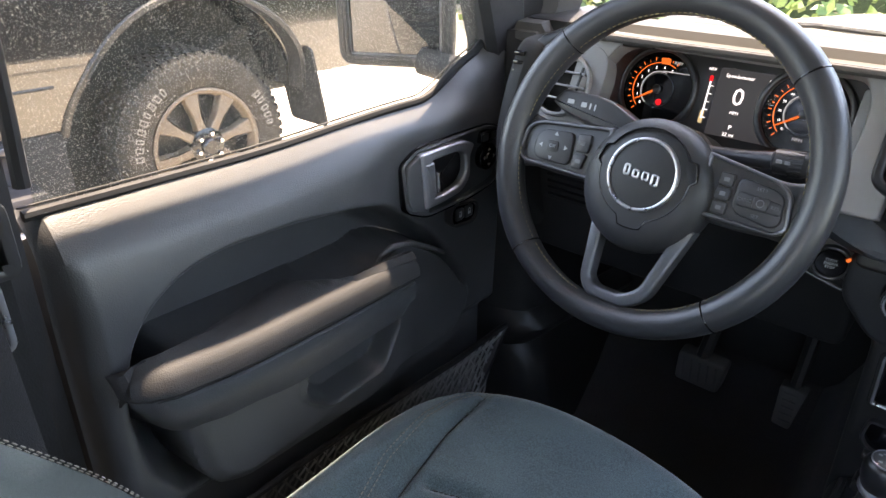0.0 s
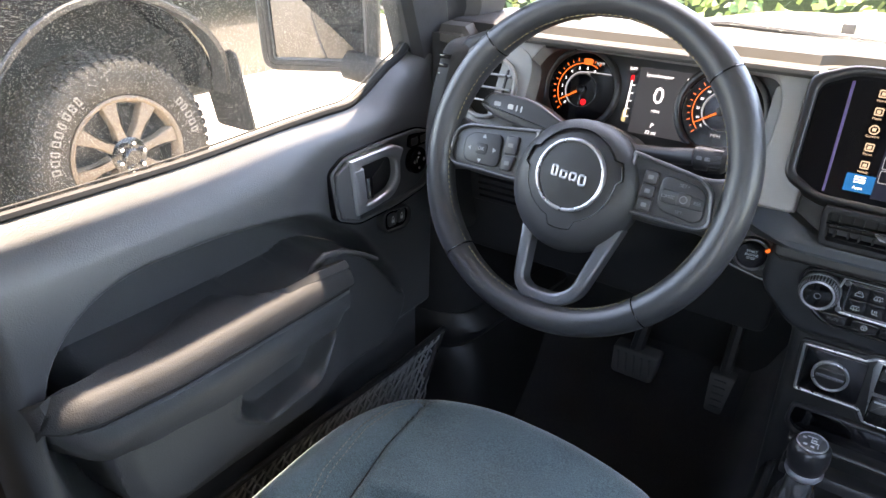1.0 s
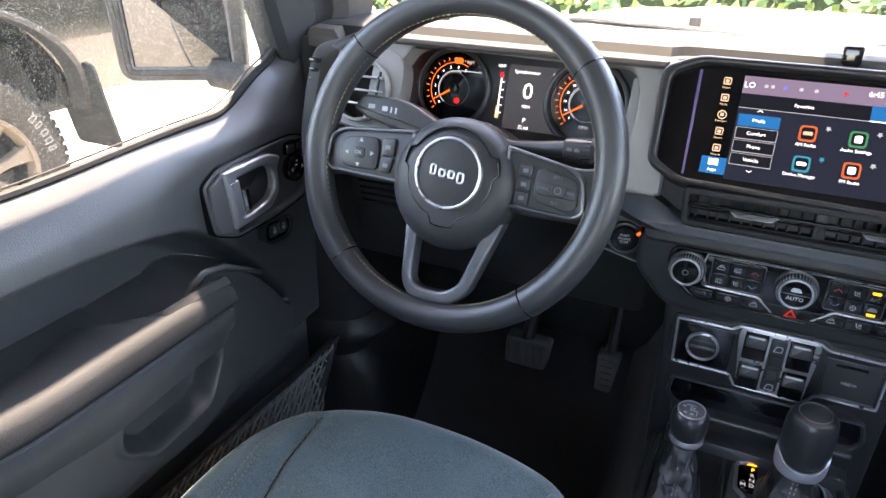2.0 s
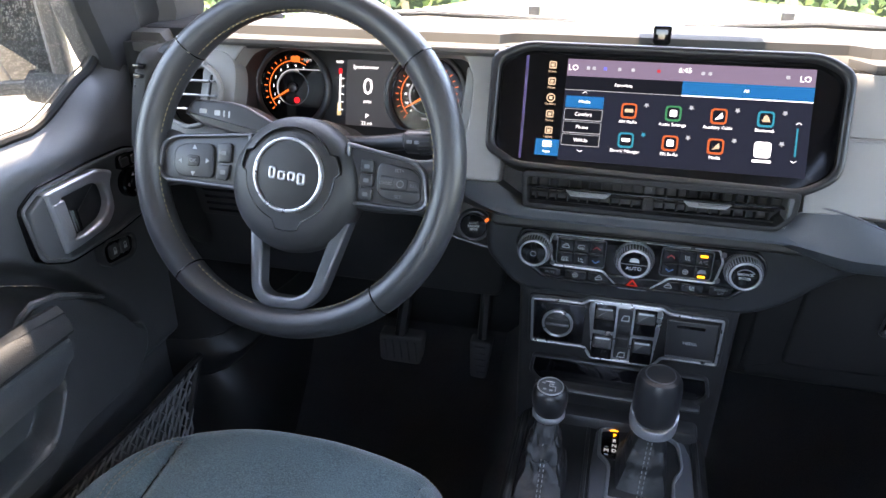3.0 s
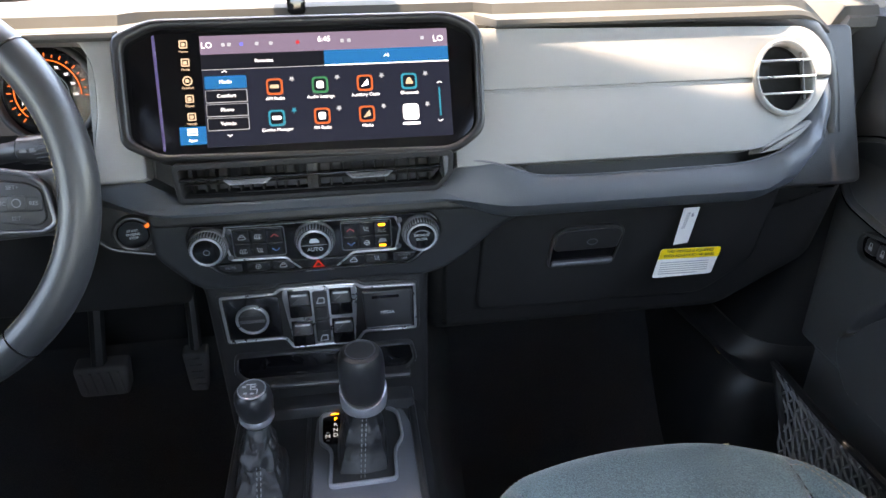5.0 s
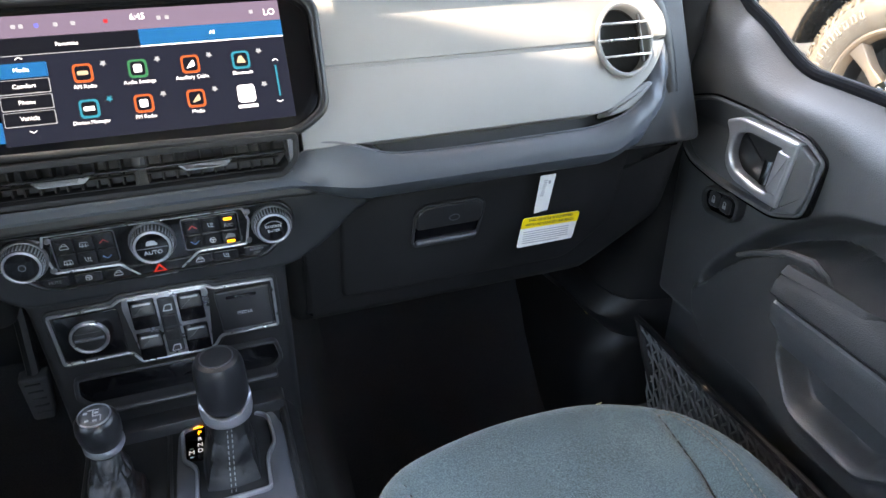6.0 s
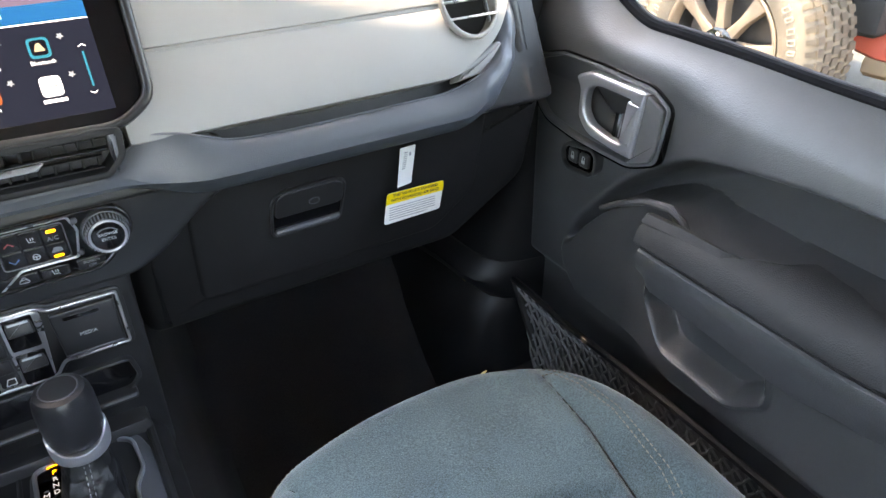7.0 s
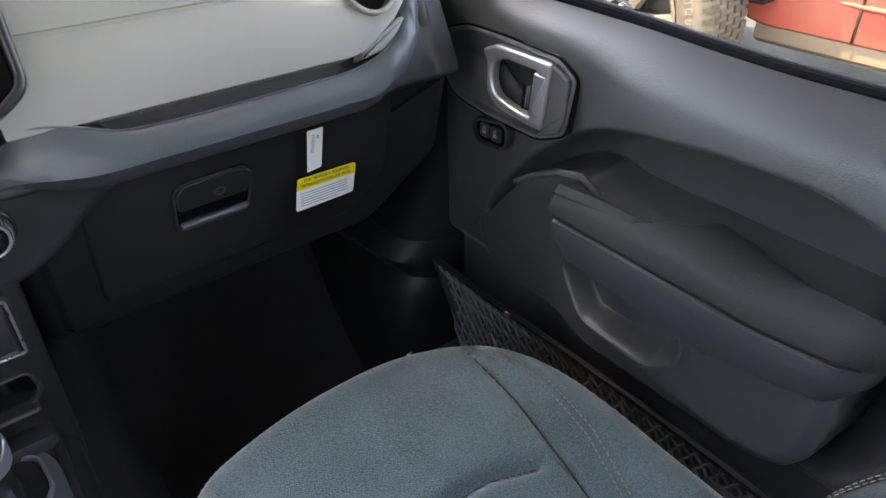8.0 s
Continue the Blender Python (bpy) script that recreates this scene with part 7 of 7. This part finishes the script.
arch_half = lambda z: math.sqrt(max(0.0, 0.615 ** 2 - (z - 0.54) ** 2))
part("rear_skin", truck_side(steps(0.655, 1.20, 40), lambda z: (-2.6, 1.80 - arch_half(max(z, 0.54)))), TRUCKBLACK, tr)
part("front_skin", truck_side(steps(0.70, 1.20, 30), lambda z: (1.80 + arch_half(z), 3.0)), TRUCKBLACK, tr)
part("upper_skin", truck_side(steps(1.20, 1.40, 8), lambda z: (-2.6, 3.0)), TRUCKBLACK, tr)
fl = arch(1.80, 0.54, 0.617, 172, 8, 28) + arch(1.80, 0.54, 0.596, 8, 172, 28)
bm = bmesh.new()
skin(bm, [[Vector((truck_x(b) + dx, 1.80 + (a - 1.80) * k, 0.54 + (b - 0.54) * k)) for a, b in fl] for dx, k in ((-0.10, 1.0), (0.006, 1.0), (0.012, 0.99))])
part("arch_flare", bm, dusty_paint("dusty_flare_paint", (0.012, 0.012, 0.012), (0.14, 0.11, 0.08), 0.05, 0.5, 0.0), tr)
part("wheel_well", block(-4.0, -3.30, 1.0, 2.7, 0.55, 1.25, 0.02, block(-4.0, -3.30, 0.98, 1.72, 0.08, 0.60, 0.02)), RUBBER, tr)
part("rocker", block(-3.04, -2.955, -2.6, 1.20, 0.34, 0.652, 0.02), RUBBER, tr)
part("step_bar", block(-2.93, -2.74, -1.6, 1.04, 0.40, 0.50, 0.03), RUBBER, tr)
part("mud_flap", plate(frame_of((-2.98, 2.43, 0.55), (-1, 0, 0), (0, -0.18, 1)), rect(-0.14, -0.12, 0.16, 0.30, 0.03), -0.01, 0.006, 0.004), RUBBER, tr)
part("side_marker", block(-2.895, -2.866, 0.55, 1.175, 0.838, 0.852, 0.006), SATIN, tr)
part("lower_trim", block(-2.98, -2.93, -2.4, 1.02, 0.60, 0.64, 0.01), SATIN, tr)
part("axle", tube([(-3.1, 1.85, 0.47), (-4.4, 1.85, 0.47)], 0.05, 10), RUBBER, tr)
part("suspension_arm", tube([(-3.25, 2.45, 0.95), (-3.25, 2.1, 0.85), (-3.2, 1.95, 0.78)], 0.03, 8), RUBBER, tr)
make_tyre_wheel(tr, HUB, 0.432, 0.266, 1, 0.28, BRONZE, 8, 0.2)

# wheel of a tan truck and the red car on the passenger side
t2 = thing("parked_truck", "dusty truck with tan wheels parked on the passenger side", "truck")
make_tyre_wheel(t2, (2.82, 2.39, 0.520), 0.485, 0.30, -1, 0.29, BRONZE2, 8, 0.1, True, grained("tan_dusty_tyre_wall", (0.15, 0.12, 0.088), 0.85, 0.2, 80, 0.2, 0.25), grained("tan_dusty_tread", (0.085, 0.068, 0.05), 0.9, 0.15, 80, 0.3, 0.3), plain("tan_tyre_letter", (0.22, 0.185, 0.14), 0.85))
ol = [(1.80, 1.02)] + arch(2.38, 0.52, 0.62, 130, 10) + [(6.5, 0.62), (6.5, 1.4), (1.80, 1.4)]
part("body", side_panel(2.86, 4.6, ol), TRUCKBLACK, t2)
part("wheel_well", block(3.2, 3.9, 1.9, 2.9, 0.6, 1.2, 0.02), RUBBER, t2)
rc = thing("red_car", "faded red car parked behind the tan wheel", "car")
ol = [(-3.0, 0.50), (1.92, 0.48), (2.03, 0.50), (2.08, 0.58), (2.06, 0.86), (1.98, 0.99), (-3.0, 1.01)]
part("body", side_panel(3.30, 4.9, ol), REDPAINT, rc)
# sill coloured tan for the reflection its paint would show
part("lower_sill", block(3.306, 3.40, -3.0, 1.98, 0.41, 0.505, 0.02), dusty_paint("tan_reflection_sill", (0.20, 0.14, 0.085), (0.28, 0.21, 0.14), 0.5, 0.8, 0.0), rc)
part("door_gap", block(3.294, 3.31, 1.525, 1.537, 0.50, 1.0, 0.003), GLOSS, rc)
part("body_crease", tube([(3.302, 1.72, 0.655), (3.298, 1.5, 0.650), (3.30, -2.0, 0.66)], [0.002, 0.012, 0.012], 8), REDPAINT, rc)

# wing mirror on the driver's door
wm = thing("wing_mirror", "black wing mirror on the driver's door", "wing mirror")
MF = frame_of((-0.966, 1.101, 1.287), (0.855, 0.518, 0), (0.04, -0.07, 1))
o = rect(-0.105, -0.085, 0.105, 0.115, 0.03, 6)
bm = bmesh.new()
skin(bm, [on(MF, offs(o, 0.05), -0.085), on(MF, offs(o, 0.015), -0.07), on(MF, o, -0.03), on(MF, o, 0.004), on(MF, offs(o, 0.004), 0.010), on(MF, offs(o, 0.012), 0.010), on(MF, offs(o, 0.014), 0.0)])
part("shell", bm, BLACK, wm)
part("mirror_lip", surround(MF, offs(o, 0.010), offs(o, 0.021), -0.004, 0.0085, 0.003), BLACK, wm)
part("mirror_rim", surround(MF, offs(o, 0.0205), offs(o, 0.024), -0.004, 0.0065, 0.002), DARKTRIM, wm)
part("mirror_glass", plate(MF, offs(o, 0.022), -0.005, 0.003, 0.001), plain("dark_mirror_silver", (0.075, 0.077, 0.08), 0.02, 1.0), wm)
part("mirror_arm", tube([(-0.93, 1.13, 1.215), (-0.86, 1.15, 1.205), (-0.78, 1.15, 1.20), (-0.74, 1.14, 1.20)], [0.024, 0.026, 0.030, 0.036], 12), RUBBER, wm)

# outer flank behind the driver's door, added dark for the wing mirror to reflect
fk = thing("car_flank", "dark outer flank of the car behind the driver's door", "car body")
part("flank", side_panel(-0.83, -0.765, [(-1.9, 0.55), (0.38, 0.55), (0.38, 1.24), (-1.9, 1.24)]), TRUCKBLACK, fk)

# unseen outer sides below the windows, black so the truck's paint reflects dark
for s in (-1, 1):
    o = [(-1.9, 0.50), (0.37, 0.50), (1.25, 0.48), (2.70, 0.62), (2.70, 1.10), (1.30, 1.155), (0.40, 1.155), (-1.9, 1.155)]
    if s < 0:
        o = [(0.40, 0.50), (1.25, 0.48), (2.70, 0.62), (2.70, 1.10), (1.30, 1.155), (0.40, 1.155)]
    bs = thing("body_side", "unseen outer door and wing, black to darken reflections", "car body", group="body sides")
    part("skin", side_panel(s * 0.85, s * 0.80, o), TRUCKBLACK, bs)

# bonnet seen through the windscreen
hd = thing("bonnet", "pale bonnet with a raised centre and dark wiper arms", "bonnet")


def hood_fn(u, y):
    half = lerp(y, [(1.44, 0.665), (2.44, 0.60), (2.95, 0.46)])
    z = 1.272 - 0.045 * (y - 1.46) - 0.010 * (y - 1.46) ** 2
    z += 0.014 * sstep(0.66, 0.52, abs(u)) - 0.05 * sstep(0.86, 1.0, abs(u)) ** 2
    return Vector((u * half, y, z - 0.03 * sstep(2.75, 2.95, y)))


part("panel", sheet(hood_fn, steps(-1, 1, 72), steps(1.46, 2.95, 50)), HOODPAINT, hd)
part("cowl", block(-0.70, 0.70, 1.425, 1.50, 1.20, 1.268, 0.01), BLACK, hd)
part("bonnet_front", block(-0.45, 0.45, 2.93, 2.99, 0.75, 1.13, 0.03), HOODPAINT, hd)
for x in (-0.22, 0.24):
    part("washer_jet", block(x - 0.011, x + 0.011, 1.66, 1.68, 1.270, 1.296, 0.003), SATIN, hd)
for x0, x1 in ((-0.62, -0.12), (-0.02, 0.50)):
    part("wiper", tube([(x0, 1.450, 1.290), ((x0 + x1) / 2, 1.448, 1.304), (x1, 1.44, 1.298)], 0.006, 8), SATIN, hd)
    part("wiper_blade", tube([(x0 + 0.05, 1.436, 1.292), (x1, 1.432, 1.297)], 0.004, 6), RUBBER, hd)

# mirror and sensor pod at the top of the windscreen
rm = thing("rear_view_mirror", "black interior mirror and sensor pod under the header", "mirror")
part("pod", block(-0.06, 0.06, 1.07, 1.20, 1.60, 1.78, 0.03), BLACK, rm)
part("mirror_shell", block(-0.13, 0.13, 1.02, 1.06, 1.58, 1.66, 0.015), BLACK, rm)


# leafy hedge beyond the bonnet
def leaf_mat():
    m, n, l, b = nodes_of("hedge_leaf", (0.08, 0.14, 0.03), 0.5)
    oi = n.new("ShaderNodeNewGeometry")
    r = ramp(n, l, oi.outputs["Random Per Island"], [(0.0, (0.035, 0.075, 0.018)), (0.5, (0.09, 0.15, 0.035)), (0.9, (0.16, 0.21, 0.06)), (1.0, (0.24, 0.18, 0.11))])
    l.new(r.outputs["Color"], b.inputs["Base Color"])
    b.inputs["Transmission Weight"].default_value = 0.0
    return m


random.seed(21)
bm = bmesh.new()
for i in range(14000):
    side = random.random()
    if side < 0.72:
        x, y = random.uniform(-9, 9), 7.4 + abs(random.gauss(0, 0.7))
    else:
        x, y = -7.2 - abs(random.gauss(0, 0.5)), random.uniform(2.2, 8)
    hgt = 2.6 + 0.5 * math.sin(x * 1.3) + 0.4 * math.sin(y * 1.7)
    z = random.uniform(0.05, max(0.5, hgt))
    c = Vector((x + 0.3 * math.sin(z * 3 + x), y + 0.35 * math.sin(x * 2.1 + z * 2), z))
    d = Vector((random.uniform(-1, 1), random.uniform(-1, 1), random.uniform(-0.6, 0.9))).normalized()
    u = d.orthogonal().normalized() * random.uniform(0.03, 0.06)
    L = random.uniform(0.09, 0.17)
    v = [bm.verts.new(p) for p in (c, c + d * L * 0.45 + u, c + d * L, c + d * L * 0.45 - u)]
    bm.faces.new(v)
tagged(part("hedge", bm, leaf_mat(), None, "", 0), "dense green leafy hedge behind the parking ground", "hedge", "", "stuff")
# plain boards behind the leaves, their dark green standing for shade in the hedge
setting("backdrop", block(-12, 12, 9.6, 9.9, 0.0, 3.4, 0.05), woven("hedge_shade", (0.02, 0.035, 0.01), 30), "dark board coloured as the shade inside the hedge", "foliage")
setting("backdrop_side", block(-9.4, -9.0, 0.5, 9.6, 0.0, 3.0, 0.05), woven("hedge_shade_side", (0.02, 0.035, 0.01), 30), "dark board coloured as the shade inside the hedge", "foliage")
